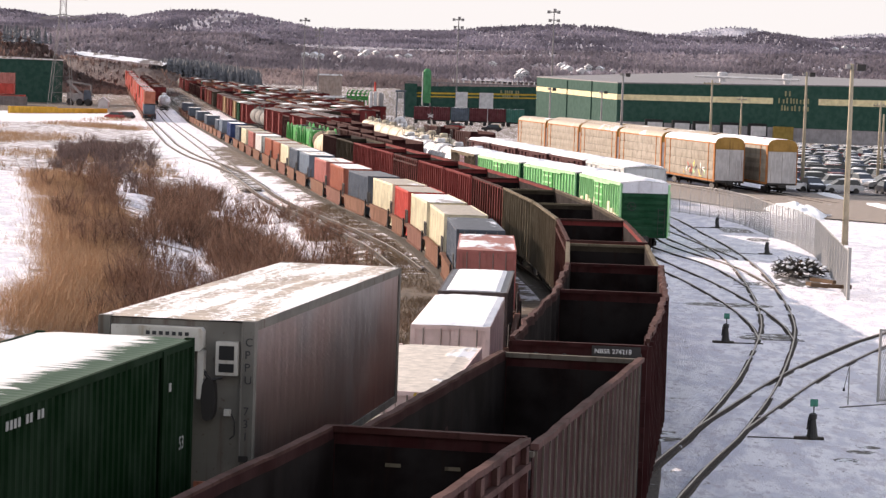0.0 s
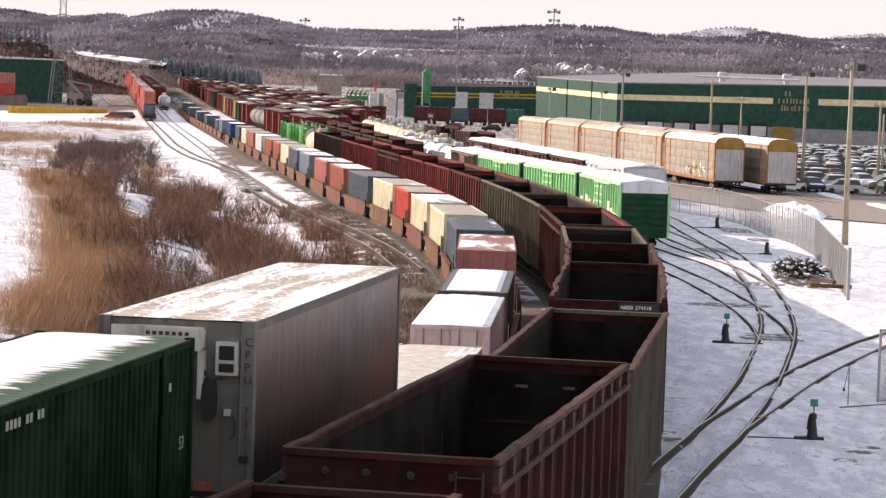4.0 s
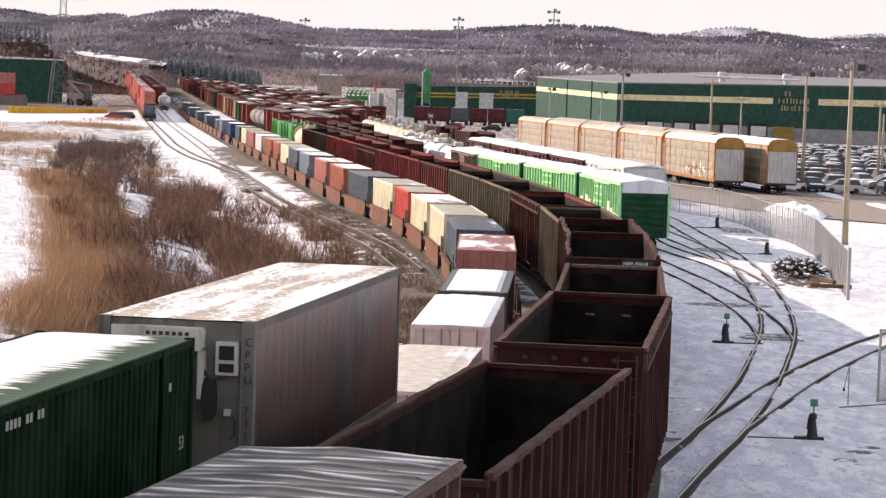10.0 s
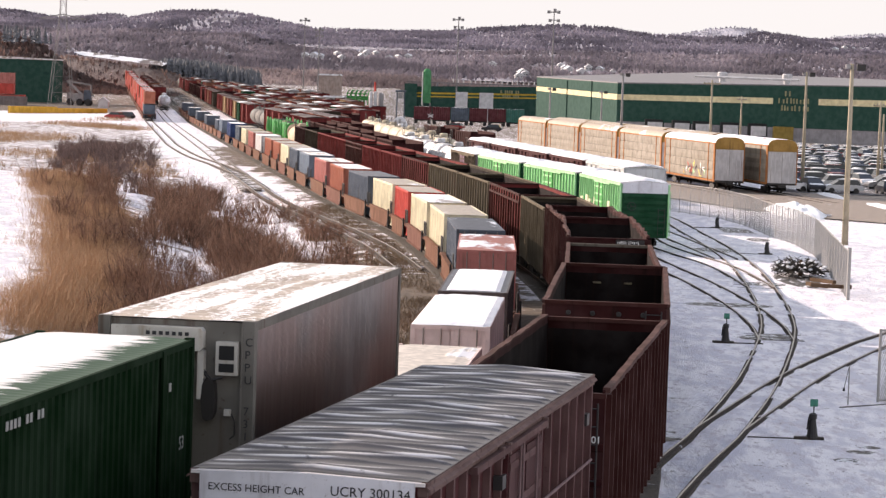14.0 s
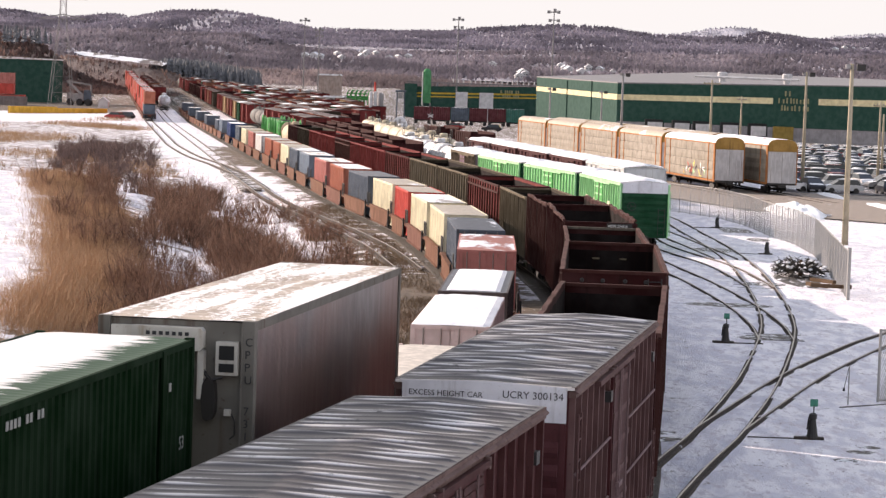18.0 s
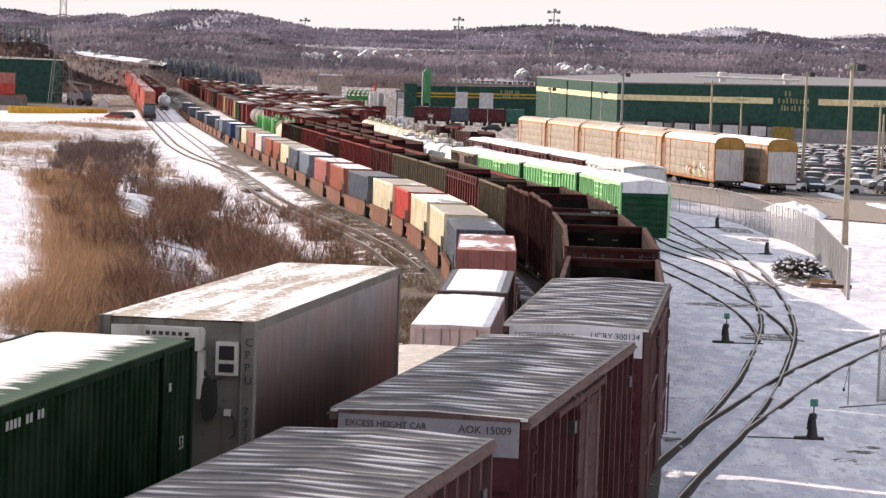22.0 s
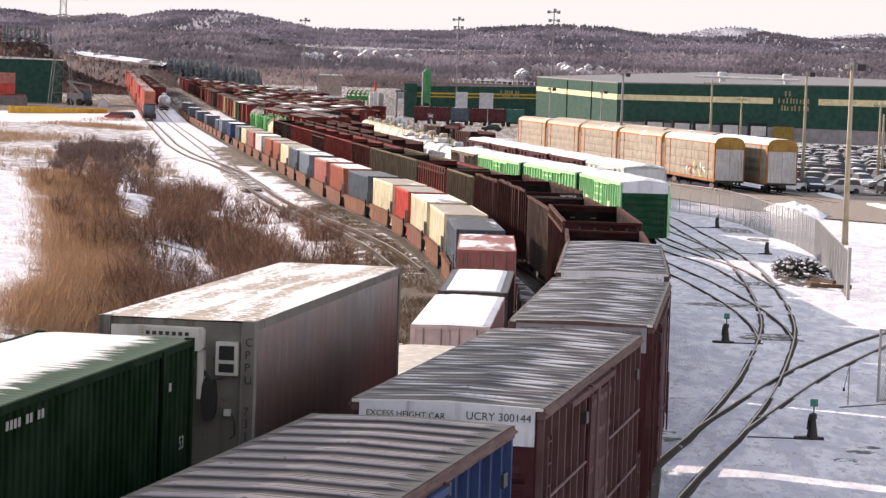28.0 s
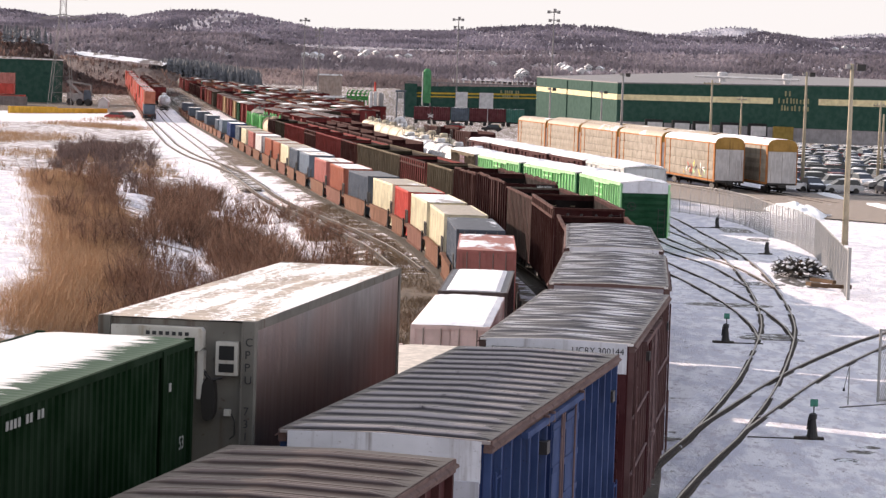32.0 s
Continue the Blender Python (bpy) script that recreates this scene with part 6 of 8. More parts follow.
# half-round huts, one thickly snowed
for x, y, r, ln, mat, front, label in ((-16.26, 640, 1.35, 5, m_brown, m_dock, "brown half-round storage hut"), (-13.61, 650, 1.15, 5, m_white_wall, m_greyc, "pale half-round storage hut"), (-11.01, 645, 1.8, 6, m_snow, m_white_wall, "half-round hut thick with snow")):
    t = thing("round_hut", label, "hut", "half-round huts", pose(x, y, -0.2))
    part("shell", Mb().prism([(r * math.cos(math.pi * i / 14), r * 1.35 * math.sin(math.pi * i / 14)) for i in range(15)], -ln / 2, ln / 2), mat, t)
    part("front", Mb().prism([(0.7 * r * math.cos(math.pi * i / 14), r * 0.9 * math.sin(math.pi * i / 14)) for i in range(15)], -ln / 2 - 0.06, -ln / 2), front, t)
# green loaders with hooped frames
for x, y in [(-24.69, 690), (-23.57, 690), (-22.45, 690), (-21.33, 690), (-20.34, 690)]:
    g = thing("loader_frame", "bright green hooped loading frame", "loader", "green loaders", pose(x, y, -0.2))
    top = 8.1
    for xx in (-0.42, 0.42):
        part("hoop", Mb().tube((xx, 0, 0), (xx, 0, top - 1.0), 0.12, 8).tube((xx, 0, top - 1.0), (xx + 0.3, 0, top - 0.2), 0.12, 8).tube((xx + 0.3, 0, top - 0.2), (xx + 0.75, 0, top), 0.12, 8), m_loco, g)
    part("cross_beam", Mb().tube((-0.5, 0, top - 0.9), (1.0, 0, top - 0.9), 0.13, 8), m_loco, g)
    part("bucket", Mb().prism([(-0.4, top - 2.6), (0.4, top - 2.6), (0.55, top - 1.5), (-0.55, top - 1.5)], -0.5, 0.5), m_loco, g)
# a grey straddle crane beside the huts
cr = thing("straddle_crane", "blue-grey straddle crane with lattice legs", "crane", "", pose(-12.29, 720, -0.2))
ct = 7.81
for sx in (-1, 1):
    mb = Mb()
    for sy in (-1, 1):
        mb.bar((sx * 1.05, sy * 1.0, 0), (sx * 0.9, sy * 0.8, ct), 0.22)
    for k in range(5):
        mb.bar((sx * 1.0, -0.9, ct * k / 5), (sx * 1.0, 0.9, ct * (k + 1) / 5), 0.12)
    part("leg", mb, PAINTS["slate"], cr)
part("head_beam", Mb().box(-1.4, 1.4, -0.9, 0.9, ct, ct + 0.5), PAINTS["slate"], cr)
part("cabin", Mb().box(-0.6, 0.5, -1.2, -0.3, ct - 1.6, ct - 0.2), m_greyc, cr)
# an office cabin, an old pale store, and vehicles round them
cab = thing("office_cabin", "white cabin with a dark gabled end", "cabin", "yard buildings", pose(-28.33, 700, -0.2, 0, 0, -20))
part("wall", Mb().box(-2.6, 1.6, -2.0, 2.0, 0, 5.94), m_white_wall, cab)
part("annex", Mb().box(1.62, 3.0, -1.8, 2.0, 0, 6.22), m_dock, cab, "dark clad end bay")
part("roof", Mb().prism([(-2.9, 5.94), (3.2, 5.94), (2.6, 6.37), (-2.4, 6.37)], -2.2, 2.2), R_SNOW, cab)
for k in range(3):
    part("window", Mb().box(-2.2 + k * 1.2, -1.5 + k * 1.2, -2.05, -2.0, 1.7, 2.6), m_dark_glass, cab)
old = thing("pale_store", "old pale store building with brown stains", "store", "yard buildings", pose(-38.47, 905, 0))
part("wall", Mb().box(-3.6, 3.6, -4, 4, 0, 11.47), painted("stained pale wall", (0.36, 0.29, 0.26), (0.20, 0.12, 0.09), 0.7, 0.8), old)
part("roof", Mb().prism([(-3.8, 11.47), (3.8, 11.47), (3.4, 11.97), (-3.4, 11.97)], -4.2, 4.2), R_SNOW, old)
sign = thing("crossing_sign", "white crossed boards on a post at the yard road", "road sign", "", pose(-3.89, 640, -0.2))
part("post", Mb().tube((0, 0, 0), (0, 0, 3.6), 0.06, 8), m_greyc, sign)
for a in (-1, 1):
    part("board", Mb().bar((-0.6, -0.08 - 0.02 * a, 2.9 - 0.35 * a), (0.6, -0.08 - 0.02 * a, 2.9 + 0.35 * a), 0.03, 0.2), m_white_wall, sign)

# boxes on chassis before the workshop
for k, (col, label) in enumerate((("maroon", "maroon"), ("maroon", "maroon"), ("slate", "slate blue"), ("maroon", "dull maroon"), ("maroon", "dark maroon"), ("teal", "teal"))):
    x = -6.3 + k * 4.7
    c = container(col, 4.5, label + " short container on a chassis", R_SNOW, 3.3, 2.44, 0.5, doors=False, group="boxes on chassis")
    c.matrix_basis = pose(x, 705, 0.95, 0, 0, 90)
    ch = thing("trailer_chassis", "black trailer chassis with wheels", "trailer", "trailer chassis", pose(x, 705, 0))
    part("beam", Mb().box(-2.2, 2.2, -0.5, 0.5, 0.6, 0.95), m_black, ch)
    for a in (-1.7, 1.7):
        for b in (-1, 1):
            part("wheel", Mb().lathe([(0.48, -0.15), (0.5, 0), (0.48, 0.15)], 14, "y", (a, b, 0.26)), m_black, ch)


# ---------------------------------------------------------------- parked cars
CAR_PAINTS = [plain("car paint " + n, c, 0.3, 0.3, 0.05) for n, c in (("black", (0.02, 0.02, 0.025)), ("silver", (0.45, 0.46, 0.48)), ("white", (0.75, 0.75, 0.76)), ("dark blue", (0.03, 0.05, 0.12)), ("grey", (0.16, 0.16, 0.17)), ("red", (0.28, 0.03, 0.03)))]
m_car_glass = plain("car glass", (0.03, 0.035, 0.04), 0.08)
m_lamp_red = plain("red lamp lens", (0.4, 0.02, 0.02), 0.3)
BODY = Mb().prism([(-2.3, 0.35), (-2.32, 0.8), (-2.15, 0.95), (-1.2, 1.0), (1.25, 0.98), (2.1, 0.85), (2.3, 0.65), (2.28, 0.35)], -0.9, 0.9, "x").mesh("body")
CABIN = Mb()
CABIN.v += [(x * s, y, z) for z, s, ya, yb in ((0.97, 0.88, -2.0, 1.35), (1.52, 0.72, -1.6, 0.45)) for x in (-1, 1) for y in (ya, yb)]
CABIN.f += [(0, 1, 3, 2), (4, 6, 7, 5), (0, 4, 5, 1), (2, 3, 7, 6), (0, 2, 6, 4), (1, 5, 7, 3)]
CABIN = CABIN.mesh("cabin")
TOP = Mb().box(-0.70, 0.70, -1.58, 0.42, 1.521, 1.58).mesh("roof")
TYRE = Mb().lathe([(0.2, -0.1), (0.32, -0.1), (0.34, 0), (0.32, 0.1), (0.2, 0.1)], 14, "x").mesh("wheel")
LENS = Mb().box(-0.16, 0.16, -0.03, 0.03, -0.1, 0.1).mesh("tail_light")
SNOWTOP = Mb().grid(4, 5, lambda i, j: ((i / 3 * 2 - 1) * 0.66, -1.55 + j / 4 * 1.9, 1.60 + 0.07 * (0 < i < 3) * (0 < j < 4))).mesh("snow_cover")
HOODSNOW = Mb().grid(4, 4, lambda i, j: ((i / 3 * 2 - 1) * 0.75, 1.3 + j / 3 * 0.75, 1.0 - 0.13 * j / 3 + 0.06 * (0 < i < 3) * (0 < j < 3))).mesh("hood_snow")


def parked_car(paint, snow, label):
    c = thing("parked_car", label, "car", "cars in the parking lot")
    me = BODY.copy()
    me.materials.append(paint)
    part("body", me, None, c)
    part("cabin", CABIN, m_car_glass, c)
    me = TOP.copy()
    me.materials.append(paint)
    part("roof", me, None, c)
    if snow:
        part("snow_cover", SNOWTOP, m_snow, c)
        part("hood_snow", HOODSNOW, m_snow, c)
    for x in (-0.82, 0.82):
        for y in (-1.4, 1.4):
            part("wheel", TYRE, m_black, c, at=(x, y, 0.34))
    return c


def parking():
    rng = random.Random(21)
    names = ["black", "silver", "white", "dark blue", "grey", "red"]
    protos = {}
    for k, n in enumerate(names):
        for s in (0, 1):
            protos[(k, s)] = None
    for row in range(18):
        y = 305 + row * 12.4 + (3 if row % 2 else 0)
        xa = 38.0 + (y - 305) * 0.134
        for i in range(int(5 + row * 0.55)):
            x = xa + i * 2.7 + rng.uniform(-0.35, 0.35)
            if rng.random() < 0.1:
                continue
            k, s = rng.choice([0, 0, 0, 1, 2, 3, 4, 4, 5]), int(rng.random() < 0.8)
            m = pose(x, y + rng.uniform(-0.4, 0.4), ground_z(x, y) + 0.02, 0, 0, 7 + rng.uniform(-3, 3) + rng.choice((0, 180, 180, 90, -90)))
            if protos[(k, s)] is None:
                protos[(k, s)] = parked_car(CAR_PAINTS[k], s, names[k] + (" parked car with snow on its roof" if s else " parked car on the wet lot"))
                protos[(k, s)].matrix_basis = m
            else:
                copy_thing(protos[(k, s)], m)


parking()

# ---------------------------------------------------------------- road beyond the fence
m_road = bed_material("wet dirty road", (0.34, 0.285, 0.245), 0.16)
road = Mb()
edge_a = [(17, 300), (22, 276), (26.5, 256), (30.5, 241), (38, 230), (60, 222), (90, 215)]
edge_b = [(24, 330), (27.5, 318), (33, 303), (38, 300), (49, 297), (66, 318), (110, 330)]
for (ax, ay), (bx, by) in zip(edge_a, edge_b):
    for t in range(7):
        x, y = ax + (bx - ax) * t / 6, ay + (by - ay) * t / 6
        road.v.append((x, y, ground_z(x, y) + 0.10))
road.f += [(j * 7 + i, (j + 1) * 7 + i, (j + 1) * 7 + i + 1, j * 7 + i + 1) for j in range(len(edge_a) - 1) for i in range(6)]
tagged(part("road", road, m_road), "wet brown yard road with slush", "road", kind="structure")
lot = Mb().grid(8, 14, lambda i, j: (36.5 + j * 2.4 + i * (2.2 + j * 0.35), 301 + j * 18.0, ground_z(36.5 + j * 2.4 + i * (2.2 + j * 0.35), 301 + j * 18.0) + 0.10))
tagged(part("parking_lot", lot, bed_material("wet asphalt lot", (0.15, 0.14, 0.145), 0.3)), "wet dark asphalt parking lot", "parking lot", kind="structure")

# ---------------------------------------------------------------- fence
m_fence = plain("galvanised fence steel", (0.33, 0.32, 0.31), 0.6, 0.2)


def fence():
    f = thing("fence", "grey chain-link fence with steel posts along the tracks", "fence")
    pts = smooth_line([(16.2, 262), (19.0, 246), (22.3, 233), (23.7, 222), (24.2, 209), (24.7, 196), (24.6, 183.5)], 2.4)
    pts += [Vector((24.6 - 3.4 * i / 14, 183.5 - 39.2 * i / 14, 0)) for i in range(1, 15)]
    wires = Mb()
    for i, p in enumerate(pts):
        z = ground_z(p.x, p.y)
        hgt = 2.75 if i == len(pts) - 1 else 2.55
        part("post", Mb().tube((0, 0, -0.2), (0, 0, hgt), 0.035 if i < len(pts) - 1 else 0.10, 8), m_fence, f, at=(p.x, p.y, z))
        if i == 0:
            continue
        q = pts[i - 1]
        d = p - q
        part("top_rail", Mb().tube((q.x, q.y, z + 2.5), (p.x, p.y, z + 2.5), 0.025, 6), m_fence, f)
        n = int(d.length / 0.15)
        for k in range(n):
            a = q + d * (k / n)
            for lean in (-1, 1):
                b = a + d.normalized() * (1.1 * lean)
                t0, t1 = (a - q).length / d.length, ((b - q).dot(d)) / d.length ** 2
                za, zb = 0.05, 2.48
                if t1 < 0 or t1 > 1:
                    lim = 0 if t1 < 0 else 1
                    zb = za + (zb - za) * (lim - t0) / (t1 - t0)
                    b = q + d * lim
                if zb - za > 0.1:
                    wires.bar((a.x, a.y, z + za), (b.x, b.y, z + zb), 0.010)
    tagged(part("wire_mesh", wires, m_fence, f), kind="stuff")


fence()
gate = thing("yard_gate", "grey steel mesh gate beside the branch track", "gate", "", pose(15.35, 96.3, -0.24, 0, 0, -58))
part("gate_frame", Mb().tube((0, 0, 0), (0, 0, 2.7), 0.05).tube((0, 0, 2.65), (0, 5, 2.65), 0.04).tube((0, 0, 0.2), (0, 5, 0.2), 0.04).tube((0, 5, 0), (0, 5, 2.7), 0.05), m_fence, gate)
gw = Mb()
for i in range(60):
    y = 5 * i / 60
    gw.bar((0, y, 0.2), (0, min(5, y + 1.1), 0.2 + 2.45 * (min(5, y + 1.1) - y) / 1.1), 0.012)
    gw.bar((0, y, 0.2), (0, max(0, y - 1.1), 0.2 + 2.45 * (y - max(0, y - 1.1)) / 1.1), 0.012)
part("wire_mesh", gw, m_fence, gate)
rod = thing("marker_rod", "thin steel marker rod with a hanging chain", "marker", "", pose(14.15, 95.2, -0.24))
part("rod", Mb().tube((0, 0, 0), (0, 0, 1.45), 0.022), m_fence, rod)
part("chain", Mb().tube((-0.02, 0, 1.4), (-0.16, 0, 0.7), 0.012).box(-0.2, -0.13, -0.03, 0.03, 0.6, 0.72), m_black, rod)
stub = thing("loose_rail", "rusty loose rail lying in the snow", "rail", "", pose(13.75, 94.2, -0.2, 0, 0, -52))
part("web", Mb().box(-0.06, 0.06, 0, 6, -0.02, 0.12), m_rail_side, stub)


# ---------------------------------------------------------------- switch stands
m_target = plain("green switch target", (0.03, 0.20, 0.14), 0.5)


def switch_stand(x, y, target, label, rod_to):
    s = thing("switch_stand", label, "switch stand", "switch stands", pose(x, y, ground_z(x, y) + 0.01))
    part("base", Mb().box(-0.55, 0.35, -0.14, 0.14, -0.02, 0.08), m_tie, s)
    part("pedestal", Mb().lathe([(0.20, 0.05), (0.16, 0.18), (0.10, 0.62), (0.13, 0.66), (0.13, 0.78), (0.06, 0.82)], 12, "z"), m_black, s)
    part("lever", Mb().tube((-0.12, 0.02, 0.68), (-0.16, 0.02, 0.30), 0.028, 6), m_black, s)
    part("mast", Mb().tube((0.02, 0, 0.8), (0.02, 0, 1.08), 0.02, 6), m_black, s)
    if target:
        part("target", Mb().box(-0.10, 0.14, -0.012, 0.012, 1.02, 1.25), m_target, s, "small green target plate")
    part("throw_rod", Mb().box(min(0, rod_to), max(0, rod_to), -0.05, 0.05, -0.03, 0.03), m_rail_side, s)


switch_stand(11.6, 85.2, True, "black switch stand with a green target plate", -2.0)
switch_stand(12.1, 117.1, True, "black switch stand with a dark target plate", 1.6)
switch_stand(21.4, 182.8, False, "black switch stand in the snow by the fence", -1.8)
switch_stand(21.3, 215.8, False, "black switch stand beside the far ladder track", -1.8)


def heap(name, x, y, rx, ry, h, material, label, category, seed):
    def at(i, j):
        u, t = i / 20 * 2 - 1, j / 20 * 2 - 1
        k = max(0.0, 1 - u * u - t * t)
        n = noise.noise((u * 2.5, t * 2.5, seed)) + 0.6 * noise.noise((u * 6, t * 6, seed))
        return (u * rx, t * ry, (-0.012 if h < 0.1 else -0.03) + h * k ** 0.7 * (1 + (1.6 if category == "soil heap" else 0.35) * n))
    m = thing(name, label, category, "", pose(x, y, ground_z(x, y)))
    part("mound", Mb().grid(21, 21, at), material, m)
    return m


heap("snow_heap", 31.4, 248, 2.4, 12, 0.85, m_drift, "ploughed snow heap beside the fence", "snow heap", 4)
m_pole_brown = painted("old brown timber", (0.11, 0.07, 0.045), (0.05, 0.03, 0.025), 0.4, 0.9)
m_soil = snowy("dark soil with snow crumbs", (0.030, 0.021, 0.017), 0.34, 2.6)
heap("soil_heap", 20.3, 158, 1.3, 6, 0.10, m_soil, "dark thawed soil by the fence", "soil heap", 7)


def snowy_shrub(x, y):
    """A low spreading evergreen on a short trunk, its fans of twigs loaded with snow."""
    rng = random.Random(5)
    sh = thing("evergreen_shrub", "dark spreading evergreen shrub loaded with snow", "shrub", "", pose(x, y, ground_z(x, y)))
    part("trunk", Mb().lathe([(0.16, -0.1), (0.12, 0.5), (0.08, 1.0)], 8, "z"), m_pole_brown, sh)
    twigs, caps = Mb(), Mb()
    for _ in range(340):
        a, r = rng.uniform(0, 6.283), rng.uniform(0.2, 1.0) ** 0.6
        tip = (r * 1.7 * math.cos(a), r * 3.2 * math.sin(a), 0.42 + 0.6 * (1 - r) + rng.gauss(0, 0.17))
        base = (tip[0] * 0.3, tip[1] * 0.3, 0.4 + rng.uniform(0, 0.25))
        twigs.bar(base, tip, 0.035)
        for _ in range(7):
            t = rng.uniform(0.5, 1.0)
            q = [base[k] + (tip[k] - base[k]) * t for k in range(3)]
            twigs.bar(q, (q[0] + rng.gauss(0, 0.16), q[1] + rng.gauss(0, 0.22), q[2] + rng.gauss(-0.02, 0.09)), 0.022)
        if rng.random() < 0.2:
            w = rng.uniform(0.05, 0.17)
            caps.lathe([(w, tip[2] + 0.0), (w * 0.9, tip[2] + 0.07), (w * 0.4, tip[2] + 0.11)], 7, "z", (tip[0] * 0.95, tip[1] * 0.95, 0))
    tagged(part("crown", twigs, m_shrub, sh), kind="stuff")
    tagged(part("snow_load", caps, m_drift, sh, "clumps of snow"), kind="stuff")


m_shrub = plain("dark evergreen twigs", (0.030, 0.026, 0.022), 0.9, 0, 0.4)
snowy_shrub(20.9, 161.5)
for k, (x, y, a) in enumerate(((20.6, 152, 20), (21.2, 154, 28), (20.9, 148.5, 70))):
    tb = thing("timber", "old brown timber lying on thawed soil", "timber", "timbers by the fence", pose(x, y, ground_z(x, y) + 0.12 + 0.1 * k, 0, 0, a))
    part("beam", Mb().box(-0.11, 0.11, -1.1, 1.1, 0, 0.2), m_pole_brown, tb)

m_soil_patch = snowy("thawed dirt with snow crumbs", (0.055, 0.042, 0.036), 0.42, 3.2, stretch=(1, 1, 1))
# thawed dirt at the switches, and the ploughed edge of the lot
for x, y, rx, ry in ((17.9, 154.3, 1.4, 1.6), (14.4, 138.2, 2.6, 1.6), (14.5, 121.0, 1.1, 1.1), (13.7, 120.1, 0.8, 0.9), (18.2, 185.8, 1.6, 3), (5.6, 84.0, 1.0, 0.8), (7.1, 84.8, 1.2, 0.7), (6.7, 86.3, 1.6, 0.5), (21.0, 161.7, 0.8, 2.5), (22.9, 200.7, 1.0, 3), (22.4, 213.4, 1.2, 4), (12.7, 82.5, 0.5, 0.5), (12.0, 80.5, 0.4, 0.4), (13.2, 83.7, 0.35, 0.4)):
    heap("dirt_patch", x, y, rx, ry, 0.045, m_soil_patch, "thawed dark dirt between the switch rails", "dirt patch", x)
for x, y, rx, ry, h in ((39.4, 318, 1.1, 9, 0.35), (41.0, 294, 1.2, 11, 0.32), (42.6, 269, 1.3, 11, 0.3)):
    heap("snow_bank", x, y, rx, ry, h, m_drift, "ploughed snow bank along the parking lot", "snow bank", x)


# ---------------------------------------------------------------- poles, masts, pylon
m_pole = painted("weathered pole wood", (0.36, 0.31, 0.23), (0.16, 0.12, 0.09), 0.4, 0.9)
m_pole_dark = painted("dark pole", (0.26, 0.25, 0.25), (0.1, 0.09, 0.08), 0.3, 0.8)


def utility_pole(x, y, top, r, mat, lamp, label, arm=0.0):
    p = thing("utility_pole", label, "pole", "poles in the yard", pose(x, y, ground_z(x, y)))
    part("shaft", Mb().lathe([(r, -0.2), (r * 0.72, top * 0.6), (r * 0.55, top)], 12, "z"), mat, p, smooth=True)
    if lamp:
        part("lamp_arm", Mb().tube((0, 0, top - 0.35), (0.6, 0, top - 0.25), 0.04, 6).tube((0, 0, top - 0.3), (-0.3, 0, top - 0.1), 0.05, 6), m_greyc, p)
        part("lamp_head", Mb().box(0.35, 0.95, -0.25, 0.25, top - 0.5, top - 0.02), m_black, p)
        part("junction_box", Mb().box(-0.45, -0.12, -0.15, 0.15, top - 0.35, top - 0.05), m_greyc, p)
    if arm:
        part("cross_arm", Mb().box(-arm, arm, -0.07, 0.07, top - 0.6, top - 0.42), mat, p)
        for k in (-0.9, -0.4, 0.4, 0.9):
            part("insulator", Mb().lathe([(0.05, top - 0.42), (0.07, top - 0.34), (0.04, top - 0.25)], 8, "z", (k * arm, 0, 0)), m_greyc, p)
    return p


utility_pole(28.6, 197.3, 12.9, 0.24, m_pole, True, "tall pale wooden pole with a dark floodlight")
utility_pole(39.9, 310, 13.2, 0.22, m_pole, True, "wooden pole with a small dark floodlight")
utility_pole(36.8, 388, 12.3, 0.22, m_pole, False, "wooden utility pole by the warehouse", 1.2)
utility_pole(46.5, 440, 10.1, 0.2, m_pole, False, "short wooden utility pole by the warehouse", 0.8)
utility_pole(23.2, 370, 12.8, 0.22, m_pole_dark, True, "grey pole with a dark floodlight")
utility_pole(16.7, 455, 10.4, 0.2, m_pole_dark, True, "grey pole before the warehouse end wall")
utility_pole(26.0, 470, 10.2, 0.2, m_pole_dark, True, "grey pole before the warehouse end wall")
utility_pole(52.2, 335, 10.2, 0.2, m_pole, False, "wooden utility pole in the parking lot", 0.9)
utility_pole(55.0, 350, 8.6, 0.2, m_pole, False, "short wooden pole in the parking lot")


def light_mast(x, y, top):
    m = thing("light_mast", "tall thin floodlight mast over the yard", "light mast", "floodlight masts", pose(x, y, -0.24))
    part("shaft", Mb().lathe([(0.26, -0.5), (0.13, top)], 10, "z"), m_pole_dark, m)
    part("head_frame", Mb().box(-1.6, 1.6, -0.15, 0.15, top - 0.3, top).box(-1.2, 1.2, -0.15, 0.15, top - 2.3, top - 2.1), m_pole_dark, m)
    for k, (a, z) in enumerate(((-1.4, 0), (0.2, 0.5), (1.2, 0), (-1.0, -2.2), (1.1, -2.2))):
        part("floodlight", Mb().box(a - 0.4, a + 0.4, -0.4, 0.4, top + z - 0.5, top + z + 0.25), m_pole_dark, m)


light_mast(2.3, 800, 29.0)
light_mast(26.7, 720, 30.0)
light_mast(-47.1, 900, 29.3)
light_mast(-46.6, 990, 28.0)


